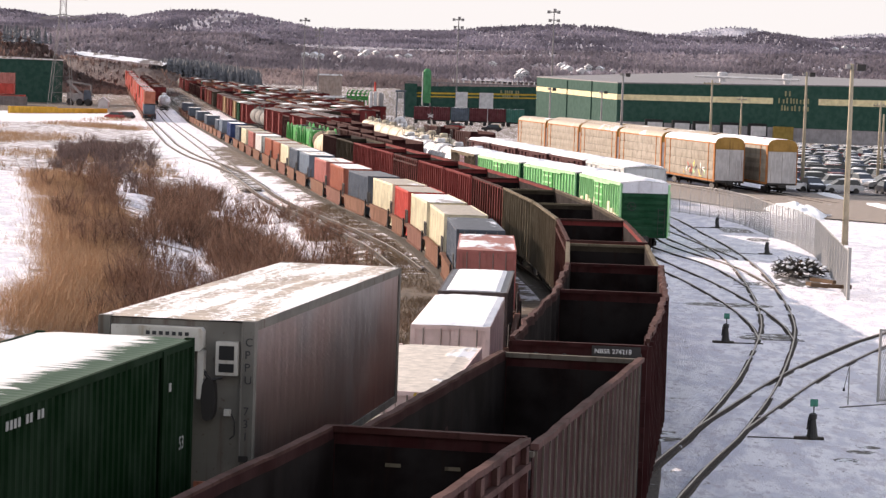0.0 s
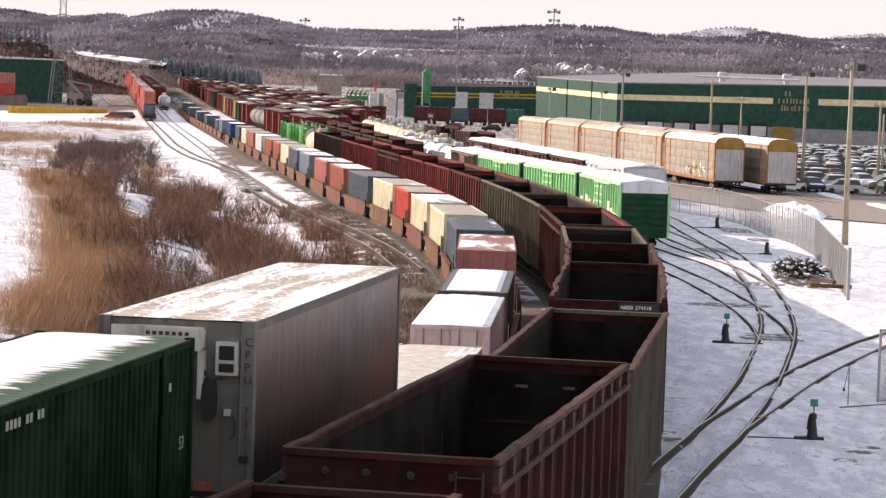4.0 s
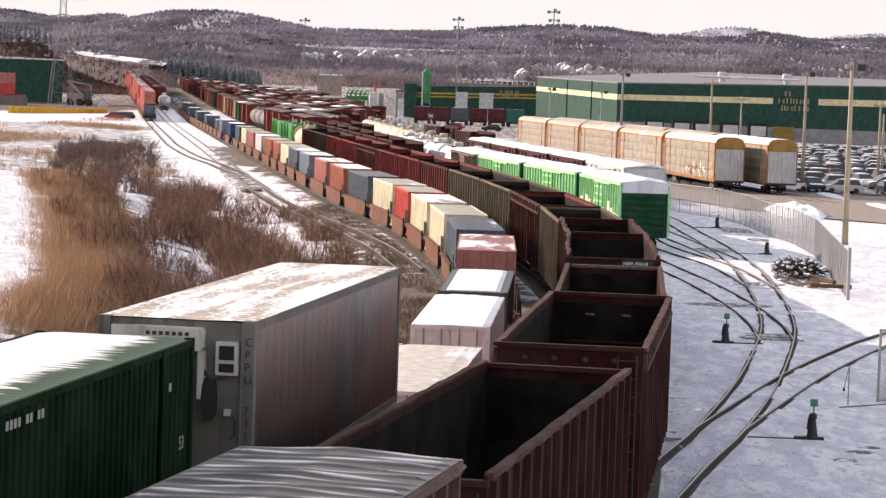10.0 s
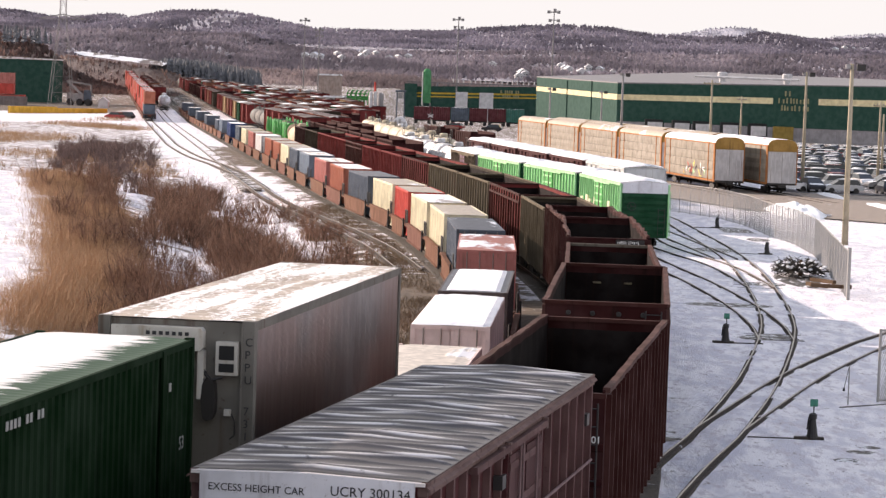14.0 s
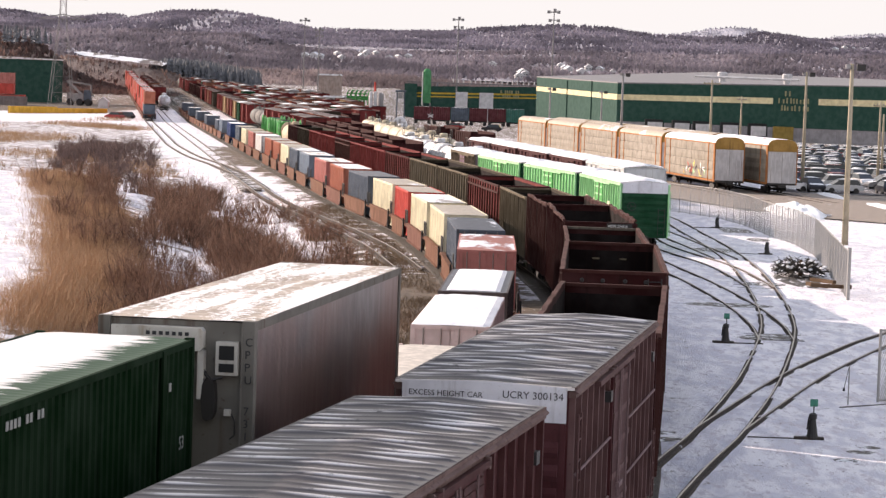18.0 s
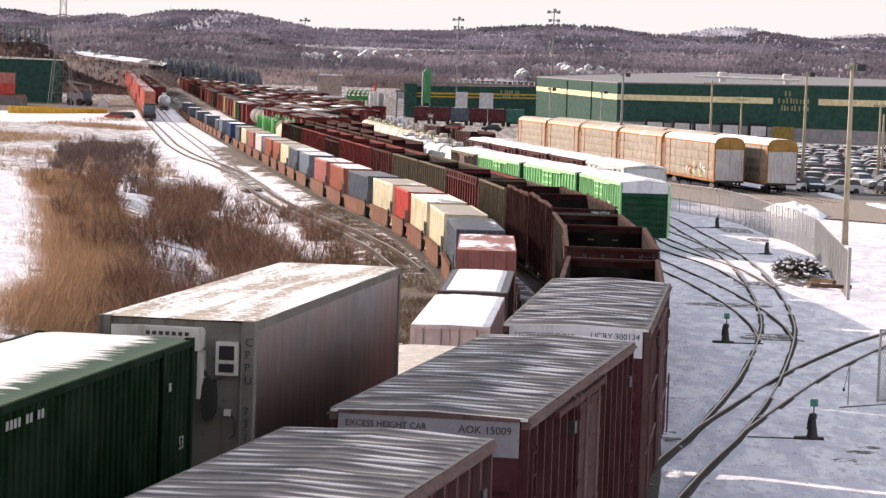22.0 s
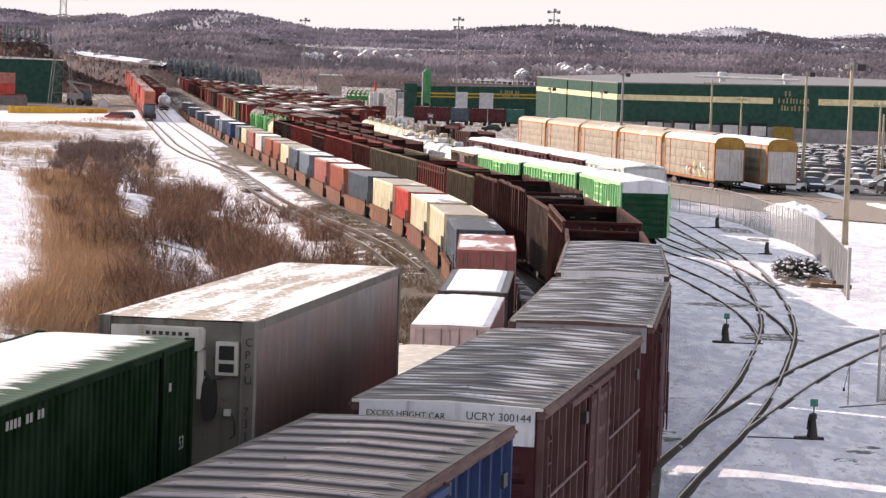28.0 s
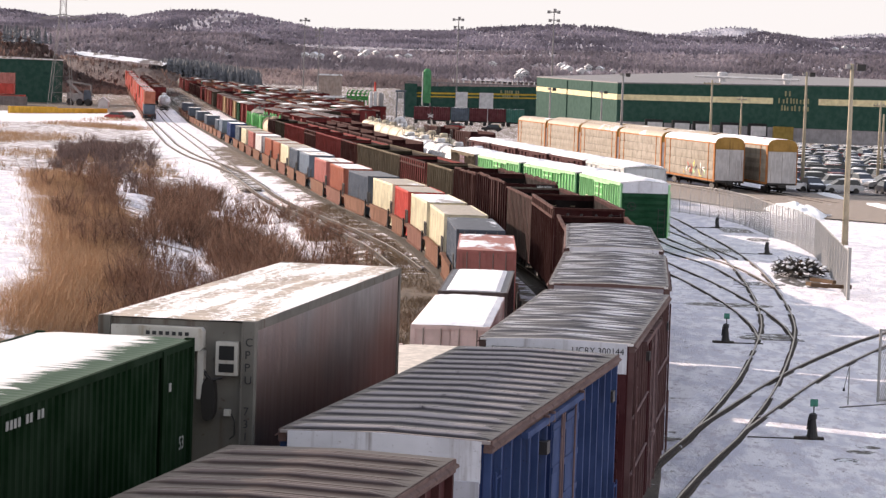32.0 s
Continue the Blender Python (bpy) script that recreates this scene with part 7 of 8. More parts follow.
def pylon(x, y, top, half):
    p = thing("power_pylon", "tall steel lattice power pylon", "pylon", "", pose(x, y, ground_z(x, y) - 0.1))
    lv = [(0, half), (8, half * 0.78), (16, half * 0.5), (24, half * 0.26), (top, half * 0.16)]
    for sx in (-1, 1):
        for sy in (-1, 1):
            mb = Mb()
            for (z0, h0), (z1, h1) in zip(lv, lv[1:]):
                mb.bar((sx * h0, sy * h0, z0), (sx * h1, sy * h1, z1), 0.10)
            part("leg", mb, m_pole_dark, p)
    for (z0, h0), (z1, h1) in zip(lv, lv[1:]):
        mb = Mb()
        n = 2
        for k in range(n):
            za, zb = z0 + (z1 - z0) * k / n, z0 + (z1 - z0) * (k + 1) / n
            ha, hb = h0 + (h1 - h0) * k / n, h0 + (h1 - h0) * (k + 1) / n
            for s in (-1, 1):
                mb.bar((-ha, s * ha, za), (hb, s * hb, zb), 0.055)
                mb.bar((ha, s * ha, za), (-hb, s * hb, zb), 0.055)
                mb.bar((s * ha, -ha, za), (s * hb, hb, zb), 0.055)
                mb.bar((-hb, s * hb, zb), (hb, s * hb, zb), 0.055)
        part("bracing", mb, m_pole_dark, p)
    for z in (22.5, 27.5, 32.5):
        part("cross_arm", Mb().bar((-6, 0, z), (0, 0, z + 1.2), 0.25).bar((6, 0, z), (0, 0, z + 1.2), 0.25).bar((-6, 0, z), (6, 0, z), 0.14), m_pole_dark, p)


pylon(-97.6, 700, 36, 3.0)

# ---------------------------------------------------------------- things at the far left
dep = thing("depot_building", "dark green corrugated depot building", "warehouse", "yard buildings", pose(-128.1, 765, 0))
mb = Mb()
corrugated(mb, 21.2, -8, 4, -0.3, 12.9, 1, 1.5, 0.2)
part("side_wall", mb, m_wall_green, dep)
part("front_wall", Mb().box(-60, 21.2, -8.3, -8, -0.3, 12.9), m_wall_green, dep)
part("roof", Mb().prism([(-60, 12.9), (21.4, 12.9), (21.4, 13.2), (-20, 14.2), (-60, 13.2)], -8.5, 4), R_PART, dep)
for k, (x, y, z, col) in enumerate(((-115.6, 720, 0.0, "red"), (-115.6, 720, 2.75, "red"), (-115.6, 720, 5.5, "rose"), (-113.5, 716, 0.0, "rose"), (-112.19, 716, 0.0, "red"))):
    c = container(col, 6.1, "red stacked steel container beside the depot", R_BARE, 2.7, 2.44, 0.5, doors=False, group="containers beside the depot")
    c.matrix_basis = pose(x, y, z + ground_z(x, y), 0, 0, 90)
m_barrier = painted("orange-yellow barrier paint", (0.62, 0.36, 0.05), (0.35, 0.19, 0.06), 0.25)
wall_y = thing("barrier_wall", "long yellow retaining barrier wall", "wall", "", None)
wall_run("barrier", wall_y, (-100.1, 634), (-91.2, 648), [("panel", -0.3, 1.75, -0.3, 1.75, m_barrier, 0.05)], 0.5)
wall_run("barrier", wall_y, (-91.1, 648), (-81.6, 665.5), [("panel", -0.3, 1.45, -0.3, 1.45, m_barrier, 0.0)], 0.5)
m_timber_grey = painted("weathered grey timber", (0.20, 0.17, 0.165), (0.10, 0.075, 0.07), 0.5, 0.9)
gr = thing("stacked_timber", "grey stacked timber behind the yellow wall", "timber", "", pose(-117, 712, ground_z(-117, 712) + 0.2, 0, 0, 8))
for i in range(5):
    part("log_row", Mb().box(-12, 9 - i * 0.4, i * 1.6, i * 1.6 + 1.4, -0.3, 2.1 - 0.2 * (i % 2)), m_timber_grey, gr)


def log_loader():
    g = thing("log_loader", "dark log loader with a raised boom", "loader", "", pose(-97.36, 735, ground_z(-97.36, 735) + 0.2))
    part("body", Mb().box(-3.4, 1.0, -1.5, 1.5, 0.9, 2.9), m_pole_dark, g)
    part("cab", Mb().prism([(1.0, 1.2), (2.9, 1.2), (2.9, 2.9), (2.4, 3.9), (1.0, 3.9)], -1.2, 1.2), PAINTS["slate"], g)
    part("boom", Mb().bar((0.5, 0, 2.6), (-3.5, 0, 6.2), 0.6).bar((-3.5, 0, 6.2), (2.8, 0, 5.3), 0.45), m_pole_dark, g)
    part("grapple", Mb().tube((2.8, 0, 5.3), (2.8, 0, 3.2), 0.2).bar((2.8, 0, 3.4), (2.0, 0, 2.2), 0.25).bar((2.8, 0, 3.4), (3.6, 0, 2.2), 0.25), m_pole_dark, g)
    for x in (-2.6, 0, 2.2):
        for y in (-1.5, 1.5):
            part("wheel", Mb().lathe([(0.8, -0.3), (0.95, 0), (0.8, 0.3)], 16, "y", (x, y, 0.7)), m_black, g)


log_loader()
for x, y, k, lab in ((-73.8, 615, 5, "red pickup parked by the yellow wall"), (-72.2, 622, 0, "black parked car by the yellow wall")):
    c = parked_car(CAR_PAINTS[k], 0, lab)
    c.matrix_basis = pose(x, y, -0.2, 0, 0, 60)
    c.scale = (0.95, 0.95, 1.1)
for x, y, k, turn, lab in ((1.56, 633, 5, 70, "red car on the yard road"), (10.11, 628, 0, 80, "black car on the yard road"), (-23.99, 684, 0, 80, "black car beside the office cabin"), (-22.17, 684, 3, 85, "dark blue car beside the office cabin"), (-20.62, 684, 0, 95, "black car beside the white tanks")):
    c = parked_car(CAR_PAINTS[k], k == 3, lab)
    c.matrix_basis = pose(x, y, ground_z(x, y) + 0.02, 0, 0, turn)
hut = thing("tool_hut", "small pale hut with a pitched roof", "hut", "", pose(-89.36, 720, ground_z(-89.36, 720) + 0.2))
part("wall", Mb().prism([(-1.3, -0.3), (1.3, -0.3), (1.3, 1.4), (0, 2.4), (-1.3, 1.4)], -1.2, 1.2), m_white_wall, hut)
part("roof", Mb().bar((-1.6, 0, 1.3), (0, 0, 2.55), 2.8, 0.12).bar((1.6, 0, 1.3), (0, 0, 2.55), 2.8, 0.12), R_SNOW, hut)

# ---------------------------------------------------------------- hills
def forest_material(name, a, b, snow, scale):
    m, nt, bs = shader(name, 0.95, 0.0, 0.1)
    v = coords(nt, (1, 0.07, 1.0), own=False)
    col = blend(nt, ramp(nt, noise_at(nt, v, scale, 9.0, 0.75), 0.38, 0.62), a, b)
    col = blend(nt, ramp(nt, noise_at(nt, v, scale * 0.12, 8.0, 0.7), 0.47, 0.57), col, tuple(c * 0.62 for c in a))
    col = blend(nt, ramp(nt, noise_at(nt, v, scale * 0.2, 8.0, 0.75), 0.66 - snow, 0.74 - snow), col, tuple(c * 1.5 for c in b))
    nt.links.new(col, bs.inputs["Base Color"])
    bumped(nt, bs, noise_at(nt, v, scale * 2.2, 8.0, 0.75), 0.8, 5.0)
    return m


# distance haze is put into these pale lavender forest colours
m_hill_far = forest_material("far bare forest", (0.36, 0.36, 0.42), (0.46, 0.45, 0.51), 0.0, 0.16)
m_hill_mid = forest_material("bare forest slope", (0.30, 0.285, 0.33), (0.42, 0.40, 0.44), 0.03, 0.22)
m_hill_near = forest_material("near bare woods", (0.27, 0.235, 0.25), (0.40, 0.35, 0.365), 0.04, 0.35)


def stalk_material(name, a, b):
    m, nt, bs = shader(name, 0.9, 0.0, 0.15)
    g = nt.nodes.new("ShaderNodeNewGeometry")
    nt.links.new(blend(nt, g.outputs["Random Per Island"], a, b), bs.inputs["Base Color"])
    return m


def bare_crowns(name, a, b):
    """Leafless crowns in drifts of lighter and darker woods: the low sun shines through the twigs."""
    m = stalk_material(name, a, b)
    nt = m.node_tree
    bs, out = nt.nodes["Principled BSDF"], nt.nodes["Material Output"]
    own = bs.inputs["Base Color"].links[0].from_socket
    drift = ramp(nt, noise_at(nt, coords(nt, (1, 0.3, 1.6), own=False), 0.012, 5.0, 0.6), 0.38, 0.62)
    col = blend(nt, drift, own, tuple(c * 0.70 for c in a))
    nt.links.new(col, bs.inputs["Base Color"])
    tr = nt.nodes.new("ShaderNodeBsdfTranslucent")
    mix = nt.nodes.new("ShaderNodeMixShader")
    mix.inputs[0].default_value = 0.8
    nt.links.new(col, tr.inputs["Color"])
    nt.links.new(bs.outputs[0], mix.inputs[1])
    nt.links.new(tr.outputs[0], mix.inputs[2])
    nt.links.new(mix.outputs[0], out.inputs["Surface"])
    return m


# crown colours are lightened and blued to carry the haze of distance
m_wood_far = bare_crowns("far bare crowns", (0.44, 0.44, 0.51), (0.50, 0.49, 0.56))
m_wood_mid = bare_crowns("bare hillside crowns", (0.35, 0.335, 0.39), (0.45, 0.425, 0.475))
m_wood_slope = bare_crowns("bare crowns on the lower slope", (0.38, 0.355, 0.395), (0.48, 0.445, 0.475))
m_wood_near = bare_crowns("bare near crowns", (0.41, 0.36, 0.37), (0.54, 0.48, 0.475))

# browns made paler than bare wood, with haze in the colour
m_hill_brown = forest_material("brown wooded soil", (0.38, 0.28, 0.245), (0.56, 0.43, 0.37), 0.03, 0.4)
m_wood_brown = bare_crowns("brown bare crowns", (0.36, 0.27, 0.25), (0.58, 0.45, 0.405))


SLOPES = []


def ridge(name, y0, y1, crest, wide, material, label, base, trees, size, wood, spiky=0.15, low=0.0, rough=0.6):
    """A wooded ridge: it rises from its foot at y0 to the crest line at y1, then falls away; trees stand all over its face."""
    cx, cz = zip(*crest)
    lo, hi = wide

    def surface(x, u):
        top = float(np.interp(x, cx, cz))
        z = base + (top - base) * min(u, 1.0) ** 1.15 - max(0.0, u - 1) * (top - base) * 1.4
        return z + rough * noise.noise((x * 0.012, u * 4, y0 * 0.01)) * 2.0 * min(1.0, u * 3) * (1.0 if u < 0.9 else 0.4)

    cols, rows = max(60, int((hi - lo) / 8)), 20
    SLOPES.append((y0, y1, surface))

    def at(i, j):
        x, u = lo + (hi - lo) * i / (cols - 1), j / (rows - 1) * 1.2
        return (x, y0 + (y1 - y0) * u, surface(x, u))
    tagged(part(name, Mb().grid(cols, rows, at), material, smooth=True), label, "hill", kind="structure")
    rng = random.Random(int(y1))
    mb = Mb()
    for _ in range(trees):
        u = 1.02 if rng.random() < 0.10 else (low + (1.02 - low) * rng.random()) ** 0.87
        y = y0 + (y1 - y0) * u + rng.uniform(-6, 6)
        x = rng.uniform(max(lo, -0.20 * y), min(hi, 0.20 * y))
        # the woods thin out in patches
        if noise.noise((x * 0.02, u * 5, y1)) < -0.25 and rng.random() < 0.7:
            continue
        if any(abs(x - hx) < 5 and -75 < y - hy < 10 for hx, hy in HOUSE_SPOTS):
            continue
        z = surface(x, u)
        cone = rng.random() < spiky * (1.6 if noise.noise((x * 0.03, y * 0.01, 7)) > 0.1 else 0.5)
        h = size * rng.uniform(0.6, 1.15) * (1.35 if cone else 1)
        r = h * (rng.uniform(0.16, 0.24) if cone else rng.uniform(0.30, 0.5))
        k, t = len(mb.v), rng.uniform(0, 1.5)
        zm = z + h * (rng.uniform(0.08, 0.2) if cone else rng.uniform(0.4, 0.65))
        mb.v += [(x, y, z - 1), (x + rng.uniform(-1, 1) * r * (0.1 if cone else 0.5), y, z + h)] + [(x + r * math.cos(t + q * 1.571) * rng.uniform(0.6, 1.25), y + r * math.sin(t + q * 1.571), zm + rng.uniform(-0.18, 0.18) * h) for q in range(4)]
        mb.f += [(k, k + 2 + (q + 1) % 4, k + 2 + q) for q in range(4)] + [(k + 1, k + 2 + q, k + 2 + (q + 1) % 4) for q in range(4)]
    if trees:
        tagged(part(name.replace("hill", "forest"), mb, wood), label.replace("ridge of", "trees of").replace("slope of", "trees of").replace("rise of", "trees of"), "woods", kind="stuff")


HOUSE_SPOTS = [(-107, 2060), (-101, 2080), (-95, 2060), (-88, 2180), (-81, 2080), (-71, 2290), (-67, 2240), (-69, 2180), (-60, 2260), (-46, 2120), (-40, 2160), (-32, 2160), (30, 1940), (47, 1720), (42, 1660), (46, 1740),
               (78, 1880), (77, 1920), (80, 1860), (86, 1800), (94, 1880), (102, 1880), (106, 1800), (410, 2960), (434, 3060), (455, 3140), (470, 3180), (471, 3140)]
CREST_FAR = [(-979, 57.9), (-745, 56.5), (190, 83.6), (302, 99.6), (339, 103.6), (376, 106.8), (423, 114.9), (460, 120.8), (497, 120.2), (526, 114.6), (563, 108.5), (601, 106.0), (657, 113.5), (720, 118.5), (936, 132.3)]
CREST_MAIN = [(-767, 84.0), (-584, 88.1), (-562, 87.4), (-540, 84.5), (-511, 80.3), (-481, 81.3), (-459, 84.3), (-434, 87.3), (-419, 87.1), (-406, 81.0), (-386, 87.5), (-364, 94.1), (-332, 95.2), (-306, 96.8), (-277, 94.9), (-247, 90.8),
              (-218, 85.2), (-181, 78.4), (-144, 76.7), (-71, 77.8), (-10, 79.1), (31, 84.2), (75, 87.9), (133, 92.0), (163, 93.0), (207, 90.9), (229, 86.5), (258, 84.6), (295, 83.6), (339, 83.0), (368, 85.4), (404, 91.8), (426, 90.3),
              (456, 86.2), (470, 84.5), (514, 86.7), (564, 89.9), (733, 98.6)]
CREST_MID = [(-490, 43.5), (-373, 48.4), (-349, 47.3), (-326, 46.3), (-279, 47.4), (-251, 49.3), (-223, 47.9), (-186, 47.8), (-167, 48.9), (-157, 44.6), (-139, 40.5), (-110, 37.7), (-68, 37.3), (-6, 38.5), (72, 42.1), (142, 42.6), (212, 43.1), (282, 46.4), (361, 48.2), (469, 51.9)]
CREST_LOW = [(-319, 21.4), (-243, 22.5), (-212, 21.1), (-194, 19.6), (-157, 18.1), (-142, 18.9), (-121, 17.5), (-99, 16.4), (-72, 16.7), (-29, 16.0), (17, 13.0), (63, 13.0), (123, 17.0), (236, 20.0), (306, 22.4)]
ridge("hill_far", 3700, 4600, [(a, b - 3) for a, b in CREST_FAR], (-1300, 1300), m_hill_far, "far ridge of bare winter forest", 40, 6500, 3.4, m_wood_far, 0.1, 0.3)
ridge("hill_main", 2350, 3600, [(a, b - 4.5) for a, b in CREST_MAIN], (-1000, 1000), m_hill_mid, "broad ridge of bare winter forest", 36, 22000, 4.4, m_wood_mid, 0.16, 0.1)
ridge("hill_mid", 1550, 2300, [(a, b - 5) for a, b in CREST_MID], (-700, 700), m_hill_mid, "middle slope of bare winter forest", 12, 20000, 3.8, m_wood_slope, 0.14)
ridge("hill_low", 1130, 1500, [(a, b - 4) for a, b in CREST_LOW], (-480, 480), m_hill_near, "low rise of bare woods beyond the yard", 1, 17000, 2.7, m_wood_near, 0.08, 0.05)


# a snowy clearing on the slope beyond the yard
m_clearing = snowy("snowy clearing", (0.16, 0.12, 0.11), 0.62, 0.12, stretch=(1, 0.5, 1))


def clearing_at(i, j):
    u, t = i / 30, j / 8
    top, bot = 17.9 - 2.6 * u, 16.6 - 3.4 * u + 0.8 * max(0.0, 1 - u * 8)
    z = bot + (top - bot) * t * (1 - 0.25 * u) + 0.3 * noise.noise((u * 5, t * 2, 1))
    return (-147 + 35 * u + 1.5 * t, 1085 + 14 * t, z)


FOOT = [(-175, 17.2), (-147, 16.4), (-130, 14.6), (-112, 12.4), (-102, 9.5), (-90, 6), (-70, 3), (-50, 1)]
ridge("hill_foot", 1040, 1085, [(a, b - 0.8) for a, b in FOOT], (-175, -50), m_hill_brown, "brown scrubby slope of bare bushes", 0.3, 1800, 1.0, m_wood_brown, 0.1, rough=0.15)
tagged(part("hill_clearing", Mb().grid(31, 9, clearing_at), m_clearing), "snowy clearing on the wooded slope", "field", kind="structure")


RISE = [(-260, 24), (-190, 24), (-174, 23.5), (-162, 22.5), (-154, 21), (-148, 19), (-144, 16), (-139, 12), (-136, 9), (-124, 5), (-110, 2), (-80, 0.5)]
ridge("hill_left", 905, 1000, RISE, (-260, -90), m_hill_brown, "brown wooded rise of bare trees beside the depot", 2.0, 3600, 1.9, m_wood_brown, 0.15, rough=0.25)


def conifers():
    """Dark conifer woods behind the yard, as joined cones of ragged boughs."""
    rng = random.Random(31)
    mb = Mb()
    fx, fz = zip(*FOOT)
    tx, tz = zip((-117, 15.0), (-112, 16.9), (-105, 16.9), (-96, 16.3), (-89, 15.2), (-81, 14.4), (-76, 13.0), (-62, 9.5))
    spots = []
    for _ in range(700):
        x = rng.uniform(-118, -76)
        z0 = float(np.interp(x, fx, fz)) - 2.5
        spots.append((x, rng.uniform(1092, 1130), z0, max(2.0, (float(np.interp(x, tx, tz)) - z0) * rng.uniform(0.6, 1.02))))
    for x0, x1, y0, y1, n, h0, h1, up in ((-158, -142, 960, 1010, 26, 4, 7, 19), (-16, 22, 1010, 1060, 40, 6, 11, 0), (60, 130, 1120, 1160, 60, 6, 11, 0.5)):
        spots += [(rng.uniform(x0, x1), rng.uniform(y0, y1), up, rng.uniform(h0, h1)) for _ in range(n)]
    for x, y, z0, h in spots:
        for tier in range(5):
            za, zb = h * (0.10 + tier * 0.17), h * (0.34 + tier * 0.17)
            r = min(h * 0.2, 1.6) * (1 - tier * 0.16)
            s, k = len(mb.v), 7
            mb.v += [(x + r * math.cos(6.283 * i / k + tier) * rng.uniform(0.6, 1.25), y + r * math.sin(6.283 * i / k + tier) * rng.uniform(0.6, 1.25), z0 + za + rng.uniform(-0.3, 0.3)) for i in range(k)] + [(x, y, z0 + min(h, zb))]
            mb.f += [(s + i, s + (i + 1) % k, s + k) for i in range(k)]
    tagged(part("conifer_wood", mb, m_conifer), "dark conifer woods beyond the yard", "woods", kind="stuff")


# needle colour paled to hold the haze between yard and woods
m_conifer = plain("conifer needles", (0.14, 0.145, 0.16), 0.9, 0, 0.4, 0.3)
conifers()


def houses():
    """Small pale houses on the slopes."""
    rng = random.Random(17)
    spots = []
    for x, y in HOUSE_SPOTS:
        z = max(f(x, (y - a) / (b - a)) for a, b, f in SLOPES if a <= y <= b)
        spots.append((x, y, z + 1.2))
    for x, y, z in spots:
        w, d, h = rng.uniform(3.0, 6.5), rng.uniform(3, 5), rng.uniform(1.2, 2.4)
        hs = thing("house", "small pale house on the wooded slope", "house", "houses on the hill", pose(x, y, z - 1, 0, 0, rng.uniform(-30, 30)))
        part("wall", Mb().prism([(-w / 2, -1.5), (w / 2, -1.5), (w / 2, h), (0, h + w * 0.3), (-w / 2, h)], -d / 2, d / 2), m_white_wall, hs)
        part("roof", Mb().prism([(-w / 2 - 0.4, h - 0.1), (0, h + w * 0.3 + 0.1), (w / 2 + 0.4, h - 0.1), (w / 2 + 0.4, h + 0.3), (0, h + w * 0.3 + 0.5), (-w / 2 - 0.4, h + 0.3)], -d / 2 - 0.4, d / 2 + 0.4), R_SNOW, hs)
        for k in (-1, 1):
            part("window", Mb().box(k * w * 0.22 - 0.5, k * w * 0.22 + 0.5, -d / 2 - 0.05, -d / 2, h * 0.3, h * 0.65), m_dark_glass, hs)


houses()

# ---------------------------------------------------------------- brush and reeds
m_twig = stalk_material("bare winter twigs", (0.04, 0.022, 0.017), (0.36, 0.21, 0.145))
m_reed = stalk_material("dry reeds", (0.27, 0.155, 0.09), (0.52, 0.34, 0.21))
m_scrub = stalk_material("dark winter scrub", (0.055, 0.038, 0.038), (0.26, 0.18, 0.16))
m_verge = stalk_material("short winter grass", (0.10, 0.07, 0.045), (0.23, 0.165, 0.11))


def strip(mb, p, q, wide, rng):
    a = rng.uniform(0, math.pi)
    ox, oy = math.cos(a) * wide / 2, math.sin(a) * wide / 2
    s = len(mb.v)
    mb.v += [(p[0] - ox, p[1] - oy, p[2]), (p[0] + ox, p[1] + oy, p[2]), (q[0] + ox * 0.4, q[1] + oy * 0.4, q[2]), (q[0] - ox * 0.4, q[1] - oy * 0.4, q[2])]
    mb.f.append((s, s + 1, s + 2, s + 3))


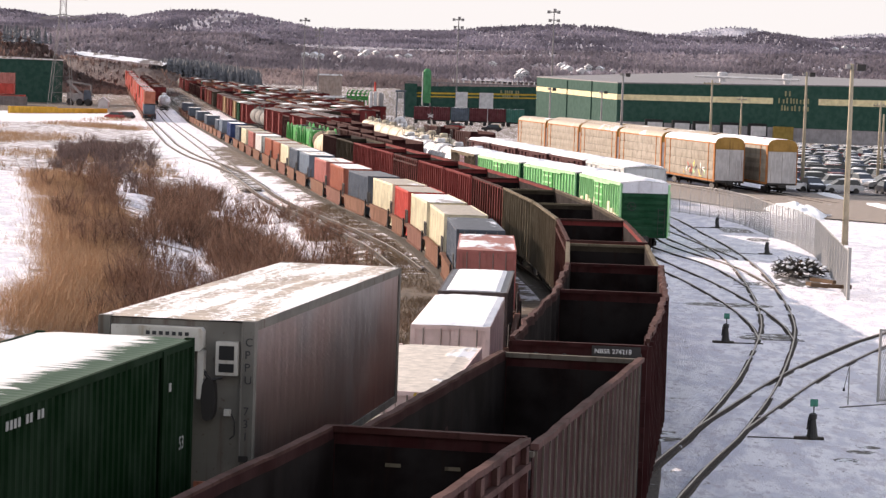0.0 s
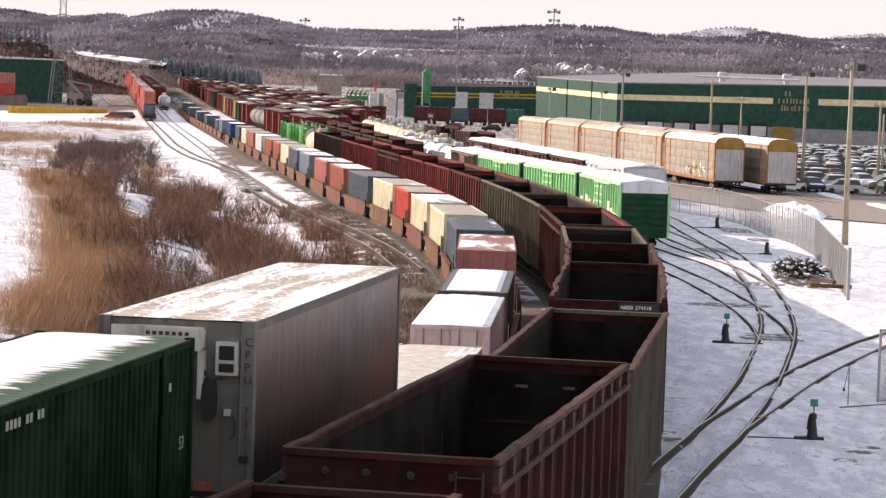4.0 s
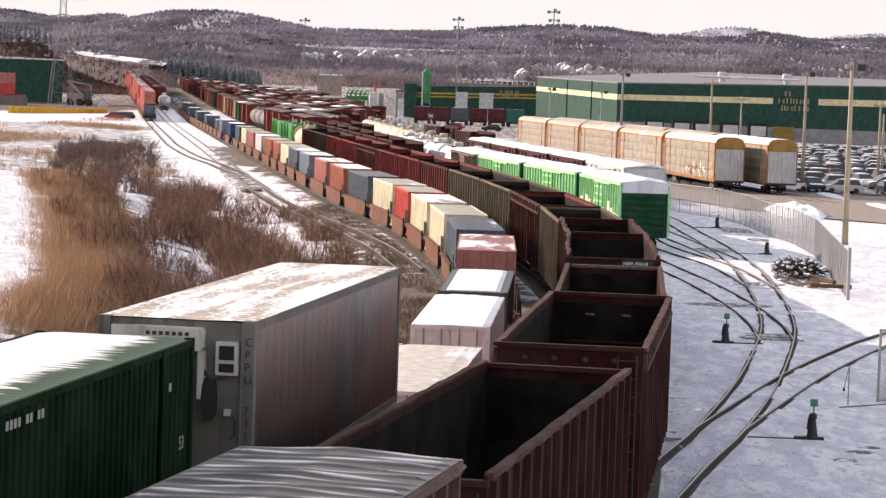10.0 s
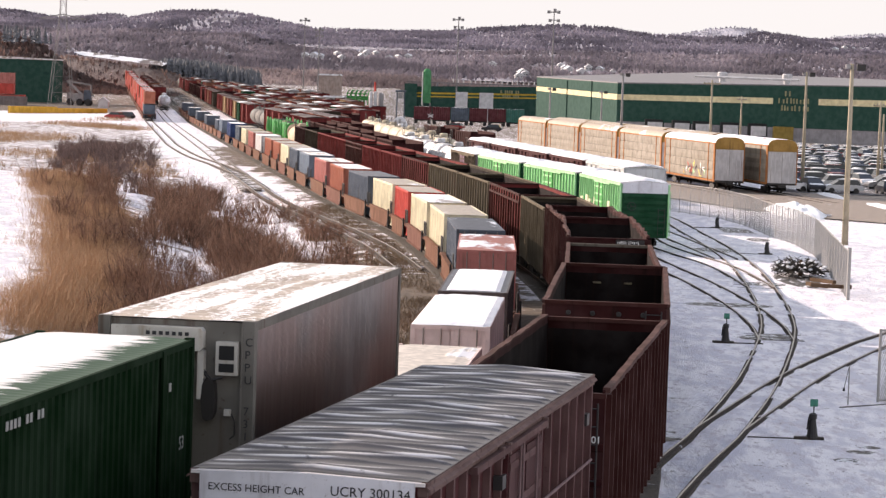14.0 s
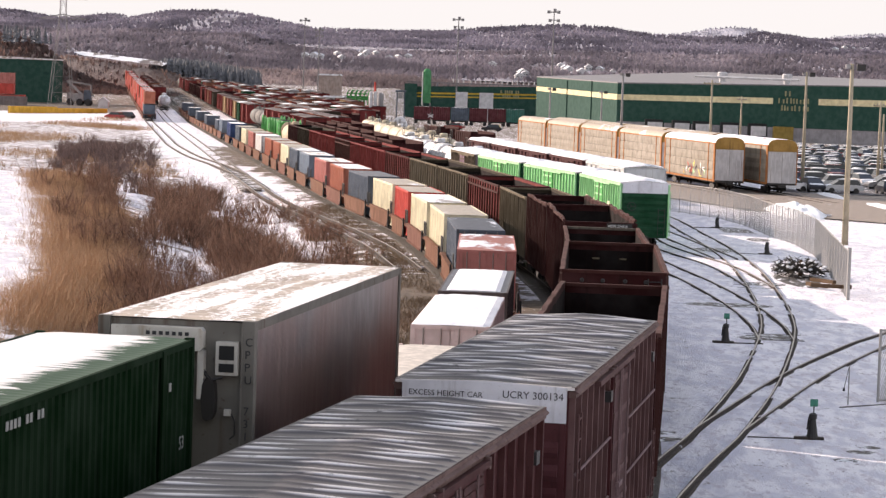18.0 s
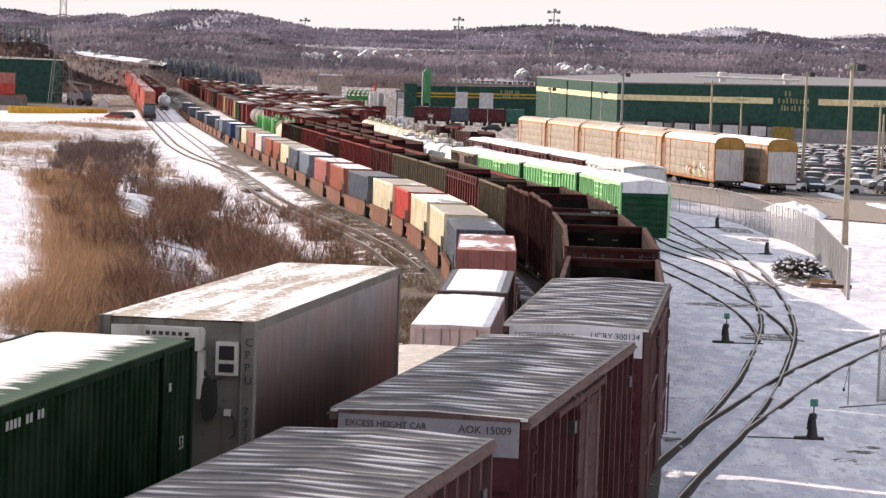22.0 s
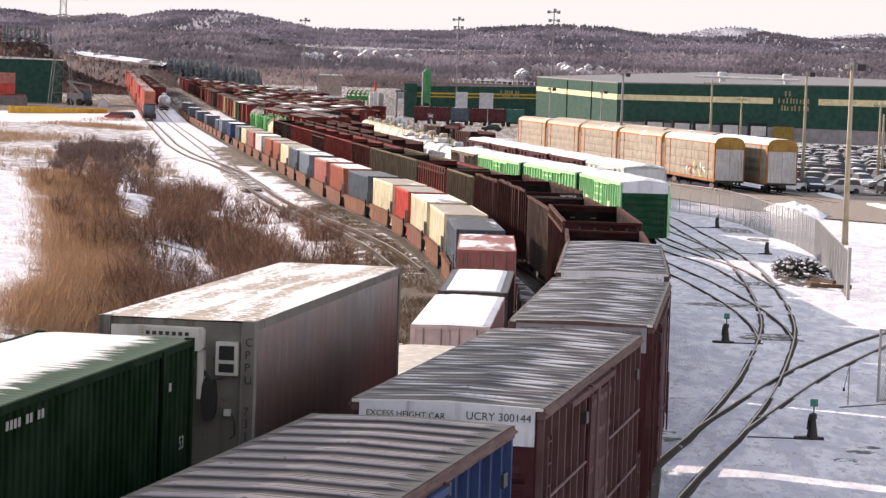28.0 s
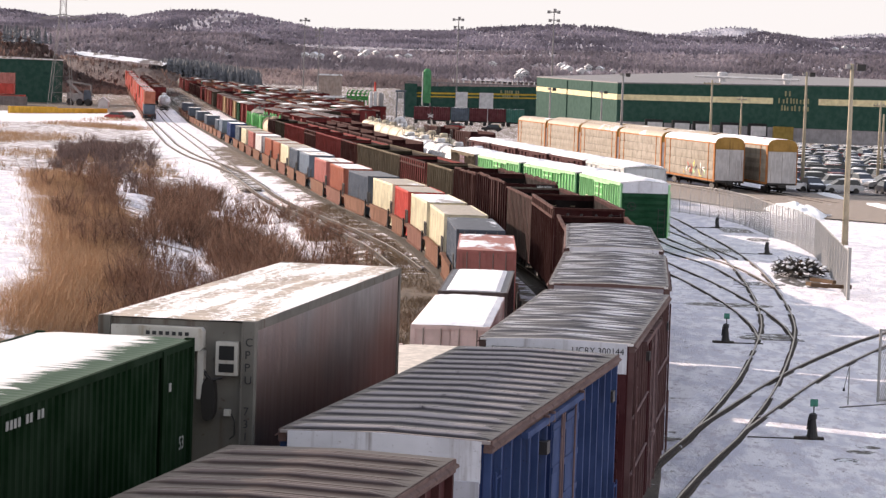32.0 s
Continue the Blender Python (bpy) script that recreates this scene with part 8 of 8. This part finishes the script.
def brush():
    rng = random.Random(77)
    twigs, reeds, scrub, verge = Mb(), Mb(), Mb(), Mb()

    def shrub(mb, x, y, z, hgt, stems, k=1.0):
        for _ in range(stems):
            a, sp = rng.uniform(0, 6.28), rng.uniform(0.15, 0.8)
            h = hgt * rng.uniform(0.5, 1.0)
            bx, by = x + rng.gauss(0, 0.2), y + rng.gauss(0, 0.2)
            mx, my, mz = bx + math.cos(a) * sp * h * 0.4, by + math.sin(a) * sp * h * 0.4, z + h * 0.5
            strip(mb, (bx, by, z - 0.1), (mx, my, mz), 0.045 * k, rng)
            for _ in range(3):
                b2 = a + rng.gauss(0, 0.9)
                ex, ey, ez = mx + math.cos(b2) * sp * h * 0.4, my + math.sin(b2) * sp * h * 0.4, z + h * rng.uniform(0.72, 1.05)
                strip(mb, (mx, my, mz), (ex, ey, ez), 0.026 * k, rng)
                for _ in range(5):
                    t = rng.uniform(0.3, 0.9)
                    strip(mb, (mx + (ex - mx) * t, my + (ey - my) * t, mz + (ez - mz) * t), (ex + rng.gauss(0, 0.35), ey + rng.gauss(0, 0.35), ez + rng.gauss(0, 0.22)), 0.014 * k, rng)

    for _ in range(6000):
        y = rng.uniform(88, 250)
        i = int(np.searchsorted(_Y, y))
        edge = bank_edge(y)
        d = rng.uniform(-34, -9.2)
        x = _X[i] + d
        dens = noise.noise((x * 0.22, y * 0.08, 5))
        if d < edge + rng.gauss(0, 0.7) or (y > 215 and d > -13 - (y - 215) * 0.12):
            continue
        z = ground_z(x, y)
        split = edge + 3.6 + 3.0 * noise.noise((y * 0.06, 3, 1))
        if d < split and rng.random() < 0.9:
            if dens < -0.16:
                continue
            for _ in range(150):
                px, py = x + rng.gauss(0, 0.8), y + rng.gauss(0, 1.3)
                h = rng.uniform(0.25, 0.95) * (1 + 0.8 * dens)
                strip(reeds, (px, py, z - 0.1), (px + rng.gauss(0.1, 0.4), py + rng.gauss(0, 0.4), z + h), rng.uniform(0.012, 0.026), rng)
        elif d < -11 or rng.random() < 0.4:
            if dens < 0.06 or rng.random() < 0.35:
                continue
            shrub(twigs, x, y, z, rng.choice((0.7, 1.1, 1.6, 2.2, 2.9)) * (1.0 if d < -11 else 0.5), 13, 1.25)
    # darker scrub farther along the ditch
    for _ in range(300):
        y = rng.uniform(232, 372)
        i = int(np.searchsorted(_Y, y))
        d = rng.uniform(-31, -19.5 - max(0, 265 - y) * 0.1)
        x = _X[i] + d
        if noise.noise((x * 0.10, y * 0.03, 12)) < 0.02:
            continue
        shrub(scrub, x, y, ground_z(x, y), rng.uniform(1.0, 2.6), 14, 1.7)
    # short grass on the verge beside the well cars
    for _ in range(2600):
        y = rng.uniform(95, 235)
        i = int(np.searchsorted(_Y, y))
        x = _X[i] + rng.uniform(-11.5, -6.9)
        if noise.noise((x * 0.3, y * 0.12, 21)) < -0.35:
            continue
        z = ground_z(x, y)
        for _ in range(16):
            px, py = x + rng.gauss(0, 0.35), y + rng.gauss(0, 0.6)
            strip(verge, (px, py, z - 0.05), (px + rng.gauss(0, 0.12), py + rng.gauss(0, 0.12), z + rng.uniform(0.05, 0.2)), 0.03, rng)
    # dry grass strips on the snow farther out
    for _ in range(1500):
        y = rng.uniform(250, 620)
        i = int(np.searchsorted(_Y, y))
        x = _X[i] + rng.uniform(-60, -19)
        if noise.noise((x * 0.05, y * 0.02, 2)) < 0.12:
            continue
        for _ in range(50):
            px, py = x + rng.gauss(0, 1.8), y + rng.gauss(0, 3.5)
            strip(reeds, (px, py, ground_z(px, py) - 0.1), (px + rng.gauss(0, 0.25), py, ground_z(px, py) + rng.uniform(0.2, 0.75)), 0.07, rng)
    tagged(part("brush_thicket", twigs, m_twig), "thicket of bare brown winter brush beside the tracks", "brush", kind="stuff")
    tagged(part("dark_scrub", scrub, m_scrub), "dark purple-brown scrub along the ditch", "brush", kind="stuff")
    tagged(part("verge_grass", verge, m_verge), "short olive-brown grass on the verge", "grass", kind="stuff")
    tagged(part("dry_reeds", reeds, m_reed), "dry orange-brown reeds and grass on the bank", "reeds", kind="stuff")


brush()


# ---------------------------------------------------------------- what moves
def motions():
    for car, s16, length in TRAIN:
        rows = []
        for k in range(17):
            t = 2.0 * k
            rows.append((t, car_pose(s16 + VEL * (t - 16) + SLOW * (t - 16) ** 2, length)))
        walk(car, rows)


motions()
